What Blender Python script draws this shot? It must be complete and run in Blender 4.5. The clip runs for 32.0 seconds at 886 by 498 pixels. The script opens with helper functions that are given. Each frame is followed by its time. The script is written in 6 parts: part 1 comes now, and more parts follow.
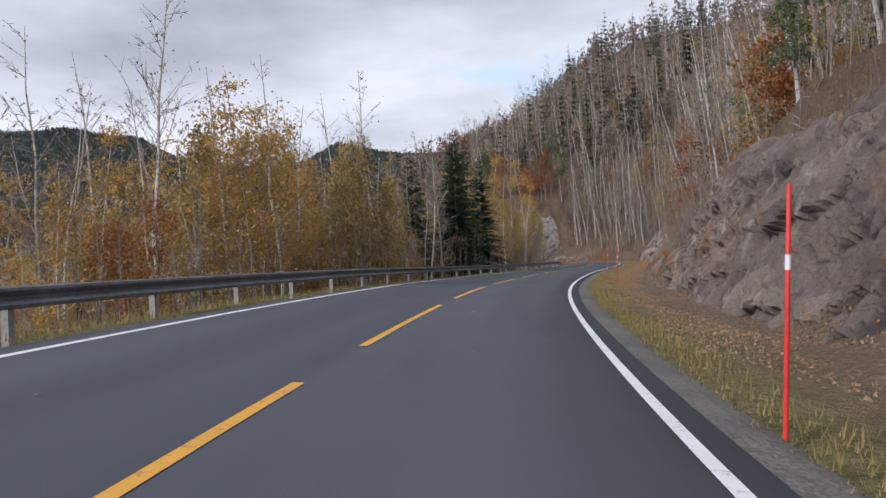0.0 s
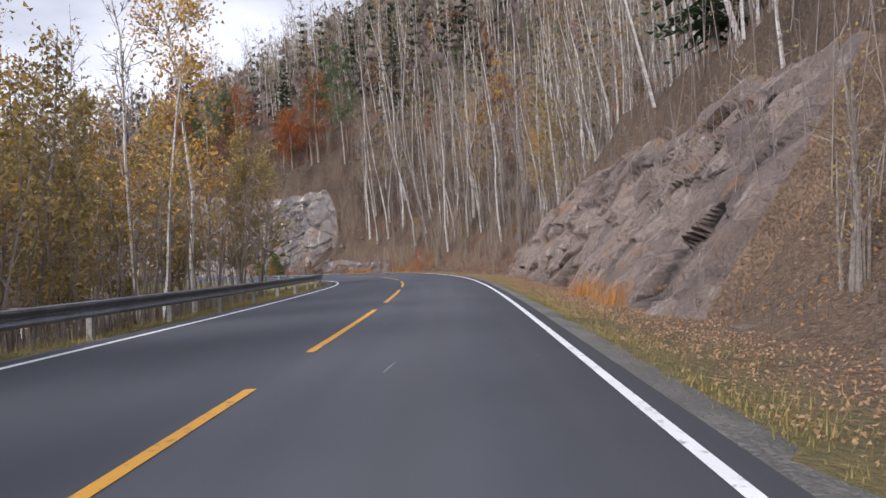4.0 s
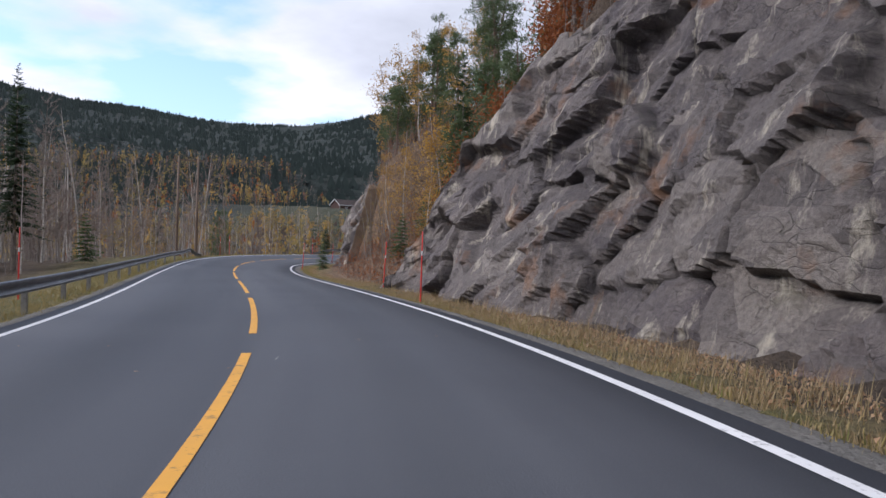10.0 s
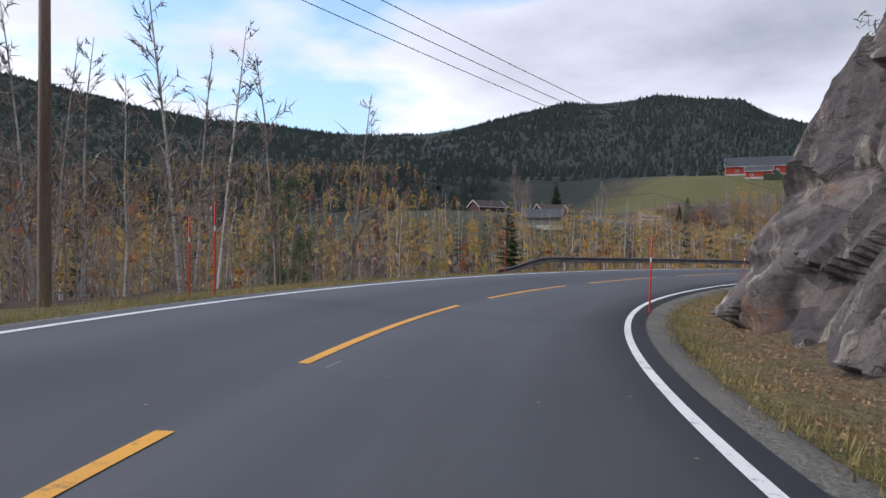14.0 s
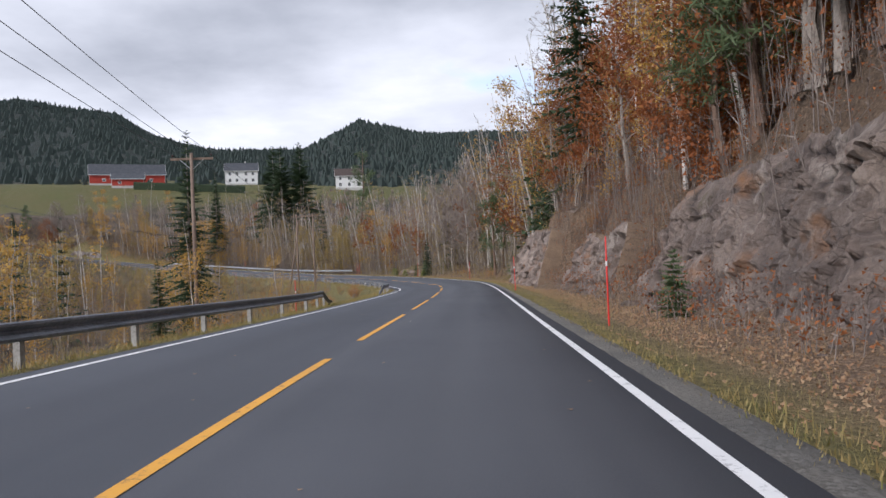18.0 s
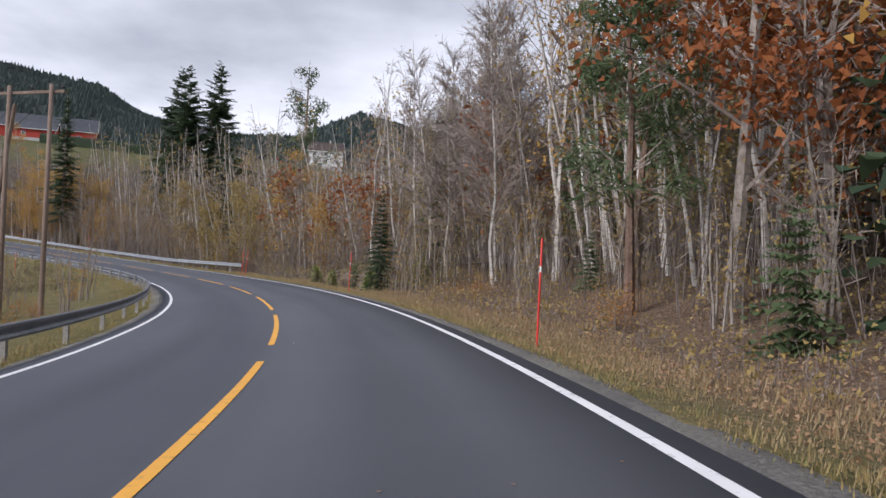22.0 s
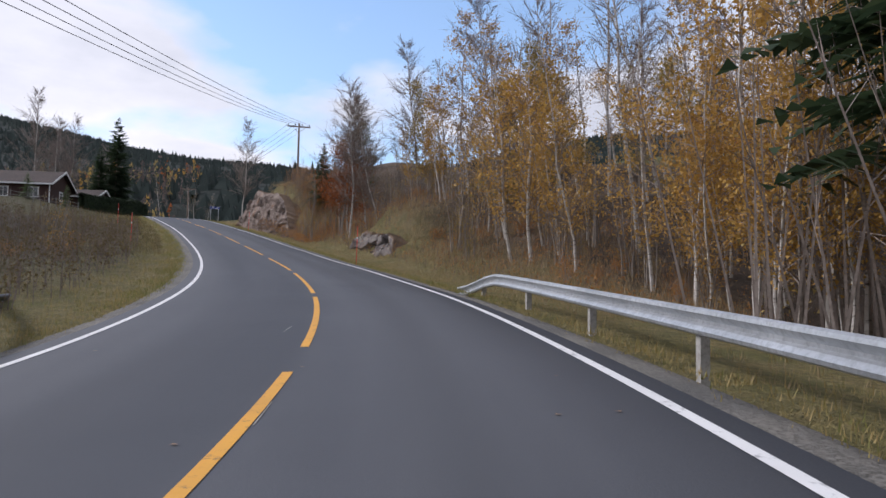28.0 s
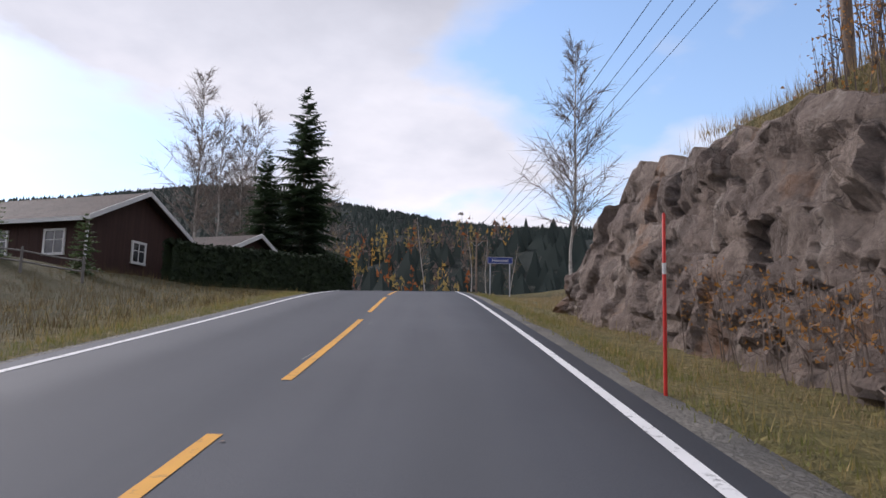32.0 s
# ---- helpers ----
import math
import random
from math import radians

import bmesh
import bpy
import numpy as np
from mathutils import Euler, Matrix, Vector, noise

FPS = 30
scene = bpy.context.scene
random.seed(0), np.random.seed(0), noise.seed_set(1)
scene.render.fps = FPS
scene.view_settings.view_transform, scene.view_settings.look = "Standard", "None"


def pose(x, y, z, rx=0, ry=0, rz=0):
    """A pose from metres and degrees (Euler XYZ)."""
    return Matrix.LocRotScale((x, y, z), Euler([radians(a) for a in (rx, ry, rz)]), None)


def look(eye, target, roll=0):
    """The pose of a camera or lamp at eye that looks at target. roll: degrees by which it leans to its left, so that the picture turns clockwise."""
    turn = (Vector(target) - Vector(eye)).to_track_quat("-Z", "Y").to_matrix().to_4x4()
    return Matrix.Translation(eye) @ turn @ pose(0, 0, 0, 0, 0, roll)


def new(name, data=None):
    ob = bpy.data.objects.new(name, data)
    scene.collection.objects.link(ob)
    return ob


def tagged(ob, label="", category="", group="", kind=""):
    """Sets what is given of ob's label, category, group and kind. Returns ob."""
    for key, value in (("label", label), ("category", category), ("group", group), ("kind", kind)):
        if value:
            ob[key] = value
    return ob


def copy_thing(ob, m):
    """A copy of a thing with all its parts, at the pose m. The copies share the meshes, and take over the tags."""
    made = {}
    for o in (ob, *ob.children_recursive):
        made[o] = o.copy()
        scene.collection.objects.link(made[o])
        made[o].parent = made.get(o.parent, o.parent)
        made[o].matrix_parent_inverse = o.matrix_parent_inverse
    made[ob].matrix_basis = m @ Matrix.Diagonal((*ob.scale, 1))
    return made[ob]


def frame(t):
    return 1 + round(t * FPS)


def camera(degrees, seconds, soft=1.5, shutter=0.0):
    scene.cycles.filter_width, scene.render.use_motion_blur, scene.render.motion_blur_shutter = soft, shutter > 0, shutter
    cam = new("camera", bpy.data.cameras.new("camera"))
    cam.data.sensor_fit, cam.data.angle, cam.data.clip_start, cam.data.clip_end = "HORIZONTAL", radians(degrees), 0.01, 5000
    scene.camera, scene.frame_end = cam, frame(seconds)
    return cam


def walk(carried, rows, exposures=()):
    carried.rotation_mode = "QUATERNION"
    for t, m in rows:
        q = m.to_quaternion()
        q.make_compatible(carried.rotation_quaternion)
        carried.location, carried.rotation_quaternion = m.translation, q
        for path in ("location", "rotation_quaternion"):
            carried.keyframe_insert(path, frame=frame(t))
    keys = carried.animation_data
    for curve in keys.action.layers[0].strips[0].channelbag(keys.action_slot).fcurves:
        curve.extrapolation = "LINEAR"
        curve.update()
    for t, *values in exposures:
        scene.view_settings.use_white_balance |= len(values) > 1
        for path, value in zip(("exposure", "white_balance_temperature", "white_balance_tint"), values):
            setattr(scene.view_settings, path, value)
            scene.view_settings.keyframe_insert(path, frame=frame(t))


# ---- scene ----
cam = camera(60.8, 32.0)
PATH = [
    (0, (1.424, 1.921, 1.320), (1.401, 3.921, 1.324), -2.21),
    (0.5, (1.969, 10.418, 1.240), (2.043, 12.417, 1.238), -2.73),
    (1, (2.792, 19.164, 1.158), (2.929, 21.159, 1.156), -2.96),
    (1.5, (4.025, 28.552, 1.015), (4.249, 30.539, 1.014), -2.89),
    (2, (5.678, 37.948, 0.828), (5.985, 39.925, 0.826), -2.70),
    (2.5, (7.492, 46.675, 0.680), (7.871, 48.639, 0.679), -2.44),
    (3, (9.375, 55.175, 0.583), (9.811, 57.126, 0.581), -2.11),
    (3.5, (11.562, 63.712, 0.469), (12.032, 65.656, 0.467), -1.73),
    (4, (13.833, 71.813, 0.366), (14.330, 73.750, 0.362), -1.37),
    (4.5, (15.972, 79.191, 0.287), (16.483, 81.125, 0.284), -1.03),
    (5, (18.007, 86.620, 0.181), (18.524, 88.552, 0.184), -0.89),
    (5.5, (19.974, 94.174, 0.071), (20.508, 96.101, 0.078), -1.00),
    (6, (21.889, 101.994, -0.037), (22.436, 103.917, -0.033), -1.16),
    (6.5, (23.593, 110.244, -0.144), (24.090, 112.181, -0.146), -1.08),
    (7, (24.625, 118.999, -0.258), (24.901, 120.980, -0.262), -0.59),
    (7.5, (24.731, 126.971, -0.422), (24.753, 128.971, -0.421), 0.29),
    (8, (23.822, 134.366, -0.615), (23.518, 136.342, -0.613), 1.16),
    (8.5, (21.927, 141.228, -0.792), (21.383, 143.152, -0.797), 1.19),
    (9, (19.100, 147.742, -0.958), (18.320, 149.584, -0.975), 1.17),
    (9.5, (15.260, 154.264, -1.125), (14.289, 156.012, -1.146), 1.60),
    (10, (10.715, 160.532, -1.297), (9.538, 162.149, -1.325), 1.91),
    (10.5, (5.610, 166.277, -1.453), (4.287, 167.776, -1.482), 2.03),
    (11, (-0.004, 171.435, -1.626), (-1.458, 172.808, -1.660), 1.82),
    (11.5, (-5.713, 176.075, -1.788), (-7.200, 177.411, -1.819), 1.33),
    (12, (-11.604, 180.559, -1.948), (-13.138, 181.842, -1.976), 1.00),
    (12.5, (-17.825, 185.400, -2.162), (-19.374, 186.665, -2.191), 0.95),
    (13, (-24.023, 190.487, -2.369), (-25.579, 191.742, -2.403), 0.77),
    (13.5, (-29.869, 195.580, -2.511), (-31.412, 196.852, -2.534), 0.51),
    (14, (-35.312, 200.930, -2.612), (-36.742, 202.328, -2.620), 0.16),
    (14.5, (-40.229, 206.731, -2.694), (-41.510, 208.268, -2.695), -0.09),
    (15, (-44.587, 213.079, -2.785), (-45.718, 214.729, -2.785), -0.18),
    (15.5, (-48.334, 220.064, -2.881), (-49.296, 221.817, -2.879), -0.24),
    (16, (-51.151, 227.680, -2.958), (-51.855, 229.552, -2.951), -0.43),
    (16.5, (-52.906, 235.445, -3.027), (-53.405, 237.382, -3.016), -0.75),
    (17, (-53.861, 243.414, -3.084), (-54.165, 245.391, -3.065), -1.14),
    (17.5, (-54.264, 251.654, -3.156), (-54.426, 253.647, -3.133), -1.86),
    (18, (-54.339, 260.052, -3.249), (-54.390, 262.051, -3.227), -2.37),
    (18.5, (-54.284, 268.492, -3.380), (-54.312, 270.492, -3.356), -1.97),
    (19, (-54.160, 277.038, -3.547), (-54.170, 279.038, -3.523), -1.30),
    (19.5, (-54.066, 285.695, -3.719), (-54.055, 287.695, -3.686), -0.76),
    (20, (-54.051, 294.514, -3.891), (-54.026, 296.514, -3.854), -0.41),
    (20.5, (-54.078, 303.633, -4.054), (-54.035, 305.632, -4.016), -0.36),
    (21, (-54.222, 312.849, -4.194), (-54.173, 314.849, -4.156), 0.15),
    (21.5, (-54.572, 322.043, -4.362), (-54.566, 324.043, -4.317), 1.04),
    (22, (-55.201, 331.199, -4.510), (-55.244, 333.198, -4.463), 2.07),
    (22.5, (-56.283, 340.183, -4.645), (-56.429, 342.177, -4.596), 2.77),
    (23, (-58.024, 349.116, -4.764), (-58.351, 351.089, -4.724), 3.11),
    (23.5, (-60.490, 358.238, -4.791), (-60.973, 360.179, -4.765), 3.21),
    (24, (-63.624, 367.122, -4.783), (-64.246, 369.022, -4.763), 3.22),
    (24.5, (-67.035, 375.285, -4.786), (-67.783, 377.140, -4.765), 3.19),
    (25, (-70.946, 383.178, -4.734), (-71.831, 384.971, -4.694), 2.93),
    (25.5, (-75.853, 391.170, -4.598), (-76.878, 392.887, -4.553), 2.79),
    (26, (-81.370, 398.780, -4.414), (-82.533, 400.407, -4.359), 2.66),
    (26.5, (-87.057, 405.719, -4.199), (-88.326, 407.263, -4.122), 2.41),
    (27, (-93.005, 412.032, -3.901), (-94.417, 413.444, -3.801), 1.96),
    (27.5, (-99.351, 417.812, -3.493), (-100.885, 419.089, -3.365), 1.41),
    (28, (-106.150, 423.113, -2.968), (-107.762, 424.287, -2.813), 1.01),
    (28.5, (-113.414, 427.911, -2.330), (-115.081, 429.001, -2.149), 0.98),
    (29, (-121.015, 432.112, -1.609), (-122.772, 433.045, -1.407), 1.46),
    (29.5, (-128.668, 435.481, -0.825), (-130.481, 436.296, -0.611), 1.65),
    (30, (-136.578, 438.425, 0.058), (-138.433, 439.136, 0.292), 1.28),
    (30.5, (-145.238, 441.109, 1.099), (-147.102, 441.783, 1.361), 0.49),
    (31, (-154.098, 443.517, 2.245), (-155.983, 444.125, 2.525), 0.09),
    (31.5, (-162.766, 445.725, 3.416), (-164.683, 446.214, 3.708), 0.16),
    (32, (-171.308, 447.758, 4.573), (-173.241, 448.164, 4.889), 1.01),
]
walk(cam, [(t, look(eye, target, roll)) for t, eye, target, roll in PATH], [(0, 0.2, 5950, 14), (1, 0.5, 6000, 14), (4, 0.6, 5980, 16), (7, 0.3, 5900, 16), (9, 0.4, 5880, 16), (11, 0.2, 5850, 16), (13, 0.2, 5880, 15), (16, 0.35, 5950, 14), (20, 0.36, 6000, 15), (24, 0.38, 5930, 16), (26, 0.2, 5900, 16), (29, 0.04, 6050, 17), (30, -0.06, 6080, 17), (31, 0.04, 6120, 18), (32, 0.1, 6150, 18)])

# ---------------------------------------------------------------- light and sky
SUN_DIR = Vector((-0.62, -0.52, 0.50)).normalized()
sun_data = bpy.data.lights.new("sun", "SUN")
sun_data.energy, sun_data.angle, sun_data.color = 2.6, radians(11), (1.0, 0.94, 0.86)
sun = new("sun", sun_data)
sun.matrix_world = look(SUN_DIR * 300, (0, 0, 0))

world = bpy.data.worlds.new("sky")
scene.world = world
world.use_nodes = True
wt = world.node_tree
wt.nodes.clear()


def wnode(kind, **kw):
    n = wt.nodes.new(kind)
    for k, v in kw.items():
        n.inputs[k].default_value = v
    return n


def wmath(op, a, b=None, c=None, clamp=False):
    n = wt.nodes.new("ShaderNodeMath")
    n.operation, n.use_clamp = op, clamp
    for i, v in enumerate((a, b, c)):
        if v is None:
            continue
        if isinstance(v, (int, float)):
            n.inputs[i].default_value = v
        else:
            wt.links.new(v, n.inputs[i])
    return n.outputs[0]


sky = wt.nodes.new("ShaderNodeTexSky")
sky.sky_type, sky.sun_disc = "NISHITA", False
sky.sun_elevation = math.asin(SUN_DIR.z)
sky.sun_rotation = math.atan2(SUN_DIR.x, SUN_DIR.y)
sky.dust_density, sky.ozone_density = 0.6, 1.5
tc = wt.nodes.new("ShaderNodeTexCoord")
sep = wt.nodes.new("ShaderNodeSeparateXYZ")
wt.links.new(tc.outputs["Generated"], sep.inputs[0])
up = wmath("MAXIMUM", wmath("ADD", sep.outputs[2], 0.16), 0.02)
flat = wt.nodes.new("ShaderNodeCombineXYZ")
wt.links.new(wmath("DIVIDE", sep.outputs[0], up), flat.inputs[0])
wt.links.new(wmath("DIVIDE", sep.outputs[1], up), flat.inputs[1])


def wnoise(scale, detail, rough, off):
    mp = wt.nodes.new("ShaderNodeMapping")
    mp.inputs["Location"].default_value = off
    wt.links.new(flat.outputs[0], mp.inputs[0])
    n = wnode("ShaderNodeTexNoise", Scale=scale, Detail=detail, Roughness=rough)
    wt.links.new(mp.outputs[0], n.inputs["Vector"])
    return n.outputs["Fac"]


def wramp(fac, stops):
    r = wt.nodes.new("ShaderNodeValToRGB")
    el = r.color_ramp.elements
    while len(el) < len(stops):
        el.new(0.5)
    for e, (p, c) in zip(el, stops):
        e.position, e.color = p, (*c, 1)
    wt.links.new(fac, r.inputs[0])
    return r.outputs[0]


big = wnoise(0.62, 9.0, 0.47, (3.1, 1.4, 0))
west = wmath("MULTIPLY", wmath("SUBTRACT", wmath("MULTIPLY", sep.outputs[0], -1.0), 0.72, clamp=True), 0.42)
low = wmath("MULTIPLY", wmath("MULTIPLY", wmath("SUBTRACT", 0.25, sep.outputs[2]), 11.0, clamp=True), 0.05)
mass = wmath("SUBTRACT", wmath("SUBTRACT", wmath("ADD", big, 0.085), west), low)
cover = wramp(mass, [(0.452, (0, 0, 0)), (0.505, (1, 1, 1))])
shade = wnoise(1.3, 7.0, 0.55, (7.7, 2.2, 0))
base_ = wmath("MULTIPLY", wmath("SUBTRACT", wmath("MINIMUM", sep.outputs[2], 0.36), 0.17), 0.40)
body = wmath("ADD", wmath("ADD", wmath("MULTIPLY", mass, 0.65), wmath("MULTIPLY", shade, 0.35)), wmath("ADD", base_, wmath("MULTIPLY", wmath("MAXIMUM", sep.outputs[1], 0.0), 0.05)))
cloud = wramp(body, [(0.49, (1.05, 1.03, 1.03)), (0.58, (0.80, 0.81, 0.84)), (0.80, (0.30, 0.32, 0.36))])
dim = wt.nodes.new("ShaderNodeMixRGB")
dim.blend_type = "MULTIPLY"
dim.inputs[0].default_value = 1.0
wt.links.new(sky.outputs[0], dim.inputs[1])
dim.inputs[2].default_value = (0.20, 0.215, 0.215, 1)
haze = wramp(wmath("MAXIMUM", sep.outputs[2], 0.0), [(0.0, (0.6, 0.6, 0.6)), (0.2, (0.35, 0.35, 0.35)), (0.5, (0.12, 0.12, 0.12))])
mixh = wt.nodes.new("ShaderNodeMixRGB")
wt.links.new(haze, mixh.inputs[0])
wt.links.new(dim.outputs[0], mixh.inputs[1])
mixh.inputs[2].default_value = (0.62, 0.78, 0.96, 1)
mixc = wt.nodes.new("ShaderNodeMixRGB")
wt.links.new(cover, mixc.inputs[0])
wt.links.new(mixh.outputs[0], mixc.inputs[1])
wt.links.new(cloud, mixc.inputs[2])
bg = wnode("ShaderNodeBackground", Strength=0.9)
wt.links.new(mixc.outputs[0], bg.inputs[0])
wo = wt.nodes.new("ShaderNodeOutputWorld")
wt.links.new(bg.outputs[0], wo.inputs[0])

# ---------------------------------------------------------------- materials
MATS = {}


def shader(name, base, rough=0.85, metal=0.0, coat=0.0):
    """A node material; returns it with its tree and the main shader."""
    m = bpy.data.materials.new(name)
    m.use_nodes = True
    t = m.node_tree
    b = t.nodes["Principled BSDF"]
    b.inputs["Base Color"].default_value = (*base, 1)
    b.inputs["Roughness"].default_value = rough
    b.inputs["Metallic"].default_value = metal
    b.inputs["Specular IOR Level"].default_value = 0.35
    MATS[name] = m
    return m, t, b


def coords(t, kind="Object", scale=(1, 1, 1)):
    c = t.nodes.new("ShaderNodeTexCoord")
    mp = t.nodes.new("ShaderNodeMapping")
    mp.inputs["Scale"].default_value = scale
    t.links.new(c.outputs[kind], mp.inputs[0])
    return mp.outputs[0]


def noise_fac(t, vec, scale, detail=4.0, rough=0.55, lo=0.35, hi=0.65):
    n = t.nodes.new("ShaderNodeTexNoise")
    n.inputs["Scale"].default_value, n.inputs["Detail"].default_value, n.inputs["Roughness"].default_value = scale, detail, rough
    t.links.new(vec, n.inputs["Vector"])
    r = t.nodes.new("ShaderNodeMapRange")
    r.inputs[1].default_value, r.inputs[2].default_value = lo, hi
    t.links.new(n.outputs["Fac"], r.inputs[0])
    return r.outputs[0]


def mix(t, fac, a, b):
    n = t.nodes.new("ShaderNodeMixRGB")
    for i, v in ((0, fac), (1, a), (2, b)):
        if isinstance(v, (int, float)):
            n.inputs[i].default_value = v
        elif isinstance(v, tuple):
            n.inputs[i].default_value = (*v, 1)
        else:
            t.links.new(v, n.inputs[i])
    return n.outputs[0]


def times(t, a, b):
    n = t.nodes.new("ShaderNodeMath")
    n.operation = "MULTIPLY"
    for i, v in ((0, a), (1, b)):
        if isinstance(v, (int, float)):
            n.inputs[i].default_value = v
        else:
            t.links.new(v, n.inputs[i])
    return n.outputs[0]


def bumped(t, b, fac, strength, dist):
    n = t.nodes.new("ShaderNodeBump")
    n.inputs["Strength"].default_value, n.inputs["Distance"].default_value = strength, dist
    t.links.new(fac, n.inputs["Height"])
    t.links.new(n.outputs[0], b.inputs["Normal"])


def attr(t, name):
    n = t.nodes.new("ShaderNodeAttribute")
    n.attribute_name = name
    return n


def two_tone(name, a, b, c, big=0.8, small=9.0, rough=0.85, bump=0.3, dist=0.02, metal=0.0, scale=(1, 1, 1)):
    """A surface with large patches a to b and small specks of c."""
    m, t, s = shader(name, a, rough, metal)
    v = coords(t, "Object", scale)
    f1 = noise_fac(t, v, big, 5)
    f2 = noise_fac(t, v, small, 6, 0.65, 0.45, 0.7)
    t.links.new(mix(t, times(t, f2, 0.7), mix(t, f1, a, b), c), s.inputs["Base Color"])
    bumped(t, s, f2, bump, dist)
    return m


def leafy(name, a, b, c, rough=0.75):
    """Leaves: colour varies from leaf to leaf and tree to tree."""
    m, t, s = shader(name, a, rough)
    g = t.nodes.new("ShaderNodeNewGeometry")
    o = t.nodes.new("ShaderNodeObjectInfo")
    col = mix(t, g.outputs["Random Per Island"], a, b)
    r = t.nodes.new("ShaderNodeMapRange")
    r.inputs[1].default_value, r.inputs[2].default_value = 0.3, 1.0
    t.links.new(o.outputs["Random"], r.inputs[0])
    t.links.new(mix(t, times(t, r.outputs[0], 0.55), col, c), s.inputs["Base Color"])
    tr = t.nodes.new("ShaderNodeBsdfTranslucent")
    t.links.new(col, tr.inputs[0])
    mx = t.nodes.new("ShaderNodeMixShader")
    mx.inputs[0].default_value = 0.3
    t.links.new(s.outputs[0], mx.inputs[1])
    t.links.new(tr.outputs[0], mx.inputs[2])
    t.links.new(mx.outputs[0], t.nodes["Material Output"].inputs[0])
    return m


# asphalt: u runs across the road in metres, v along it
m, t, s = shader("asphalt", (0.06, 0.063, 0.07), 0.8)
v = coords(t, "UV")
vl = coords(t, "UV", (1.0, 0.045, 1))
grain = noise_fac(t, v, 55, 3, 0.7, 0.3, 0.7)
patch = noise_fac(t, v, 0.22, 5, 0.6, 0.35, 0.7)
track = noise_fac(t, vl, 0.9, 3, 0.5, 0.36, 0.64)
col = mix(t, patch, (0.062, 0.067, 0.080), (0.088, 0.094, 0.110))
col = mix(t, times(t, track, 0.65), col, (0.115, 0.120, 0.135))
col = mix(t, times(t, grain, 0.45), col, (0.046, 0.049, 0.058))
su = t.nodes.new("ShaderNodeSeparateXYZ")
t.links.new(v, su.inputs[0])
lane = su.outputs[0]
for op, val in (("ABSOLUTE", 0), ("SUBTRACT", 1.75), ("ABSOLUTE", 0)):
    nd_ = t.nodes.new("ShaderNodeMath")
    nd_.operation = op
    nd_.inputs[1].default_value = val
    t.links.new(lane, nd_.inputs[0])
    lane = nd_.outputs[0]
lr = t.nodes.new("ShaderNodeMapRange")
lr.inputs[1].default_value, lr.inputs[2].default_value, lr.inputs[3].default_value, lr.inputs[4].default_value = 0.1, 0.8, 1.0, 0.0
t.links.new(lane, lr.inputs[0])
col = mix(t, times(t, times(t, lr.outputs[0], noise_fac(t, vl, 0.35, 3, 0.5, 0.3, 0.6)), 0.55), col, (0.055, 0.058, 0.066))
side_ = t.nodes.new("ShaderNodeMapRange")
side_.inputs[1].default_value, side_.inputs[2].default_value = 0.15, -0.15
t.links.new(su.outputs[0], side_.inputs[0])
col = mix(t, times(t, side_.outputs[0], 0.42), col, (0.042, 0.047, 0.060))
stone = noise_fac(t, v, 160, 2, 0.5, 0.62, 0.72)
t.links.new(mix(t, times(t, stone, 0.5), col, (0.2, 0.2, 0.2)), s.inputs["Base Color"])
bumped(t, s, grain, 0.35, 0.004)


def paint(name, a, dirt):
    m, t, s = shader(name, a, 0.7)
    v = coords(t, "Object")
    worn = noise_fac(t, v, 7, 6, 0.7, 0.56, 0.74)
    patch = noise_fac(t, v, 0.9, 4, 0.6, 0.35, 0.75)
    t.links.new(mix(t, worn, mix(t, times(t, patch, 0.45), a, dirt), (0.07, 0.072, 0.078)), s.inputs["Base Color"])


paint("yellow_paint", (0.72, 0.36, 0.045), (0.45, 0.24, 0.06))
paint("white_paint", (0.74, 0.74, 0.74), (0.5, 0.5, 0.5))
two_tone("gravel", (0.15, 0.145, 0.135), (0.23, 0.215, 0.19), (0.07, 0.068, 0.06), 0.7, 22, 0.95, 0.8, 0.03)

# open ground: the attribute says how much of it is leaf litter, dry grass, field or forest floor (also the shade
# painted on the left bank)
m, t, s = shader("earth", (0.1, 0.08, 0.05), 0.95)
v = coords(t, "Object")
f_big, f_mid, f_small = noise_fac(t, v, 0.09, 5), noise_fac(t, v, 0.8, 5, 0.6), noise_fac(t, v, 7, 5, 0.7, 0.35, 0.7)
fine = noise_fac(t, v, 30, 3, 0.7, 0.35, 0.7)
litter = mix(t, f_small, mix(t, f_mid, (0.17, 0.125, 0.09), (0.27, 0.20, 0.14)), (0.085, 0.068, 0.052))
litter = mix(t, times(t, fine, 0.5), litter, (0.32, 0.22, 0.15))
litter = mix(t, times(t, noise_fac(t, v, 0.25, 6, 0.65, 0.35, 0.62), 0.75), litter, (0.06, 0.047, 0.036))
flake = noise_fac(t, v, 16, 4, 0.75, 0.40, 0.62)
carpet = mix(t, flake, mix(t, f_mid, (0.21, 0.135, 0.09), (0.31, 0.205, 0.135)), (0.50, 0.35, 0.23))
carpet = mix(t, times(t, f_small, 0.75), carpet, (0.075, 0.05, 0.032))
litter = mix(t, attr(t, "leaf_carpet").outputs["Fac"], litter, carpet)
grass = mix(t, f_small, mix(t, f_mid, (0.22, 0.20, 0.065), (0.37, 0.285, 0.125)), (0.12, 0.115, 0.045))
meadow = mix(t, f_mid, mix(t, f_big, (0.10, 0.115, 0.03), (0.14, 0.125, 0.05)), (0.12, 0.11, 0.04))
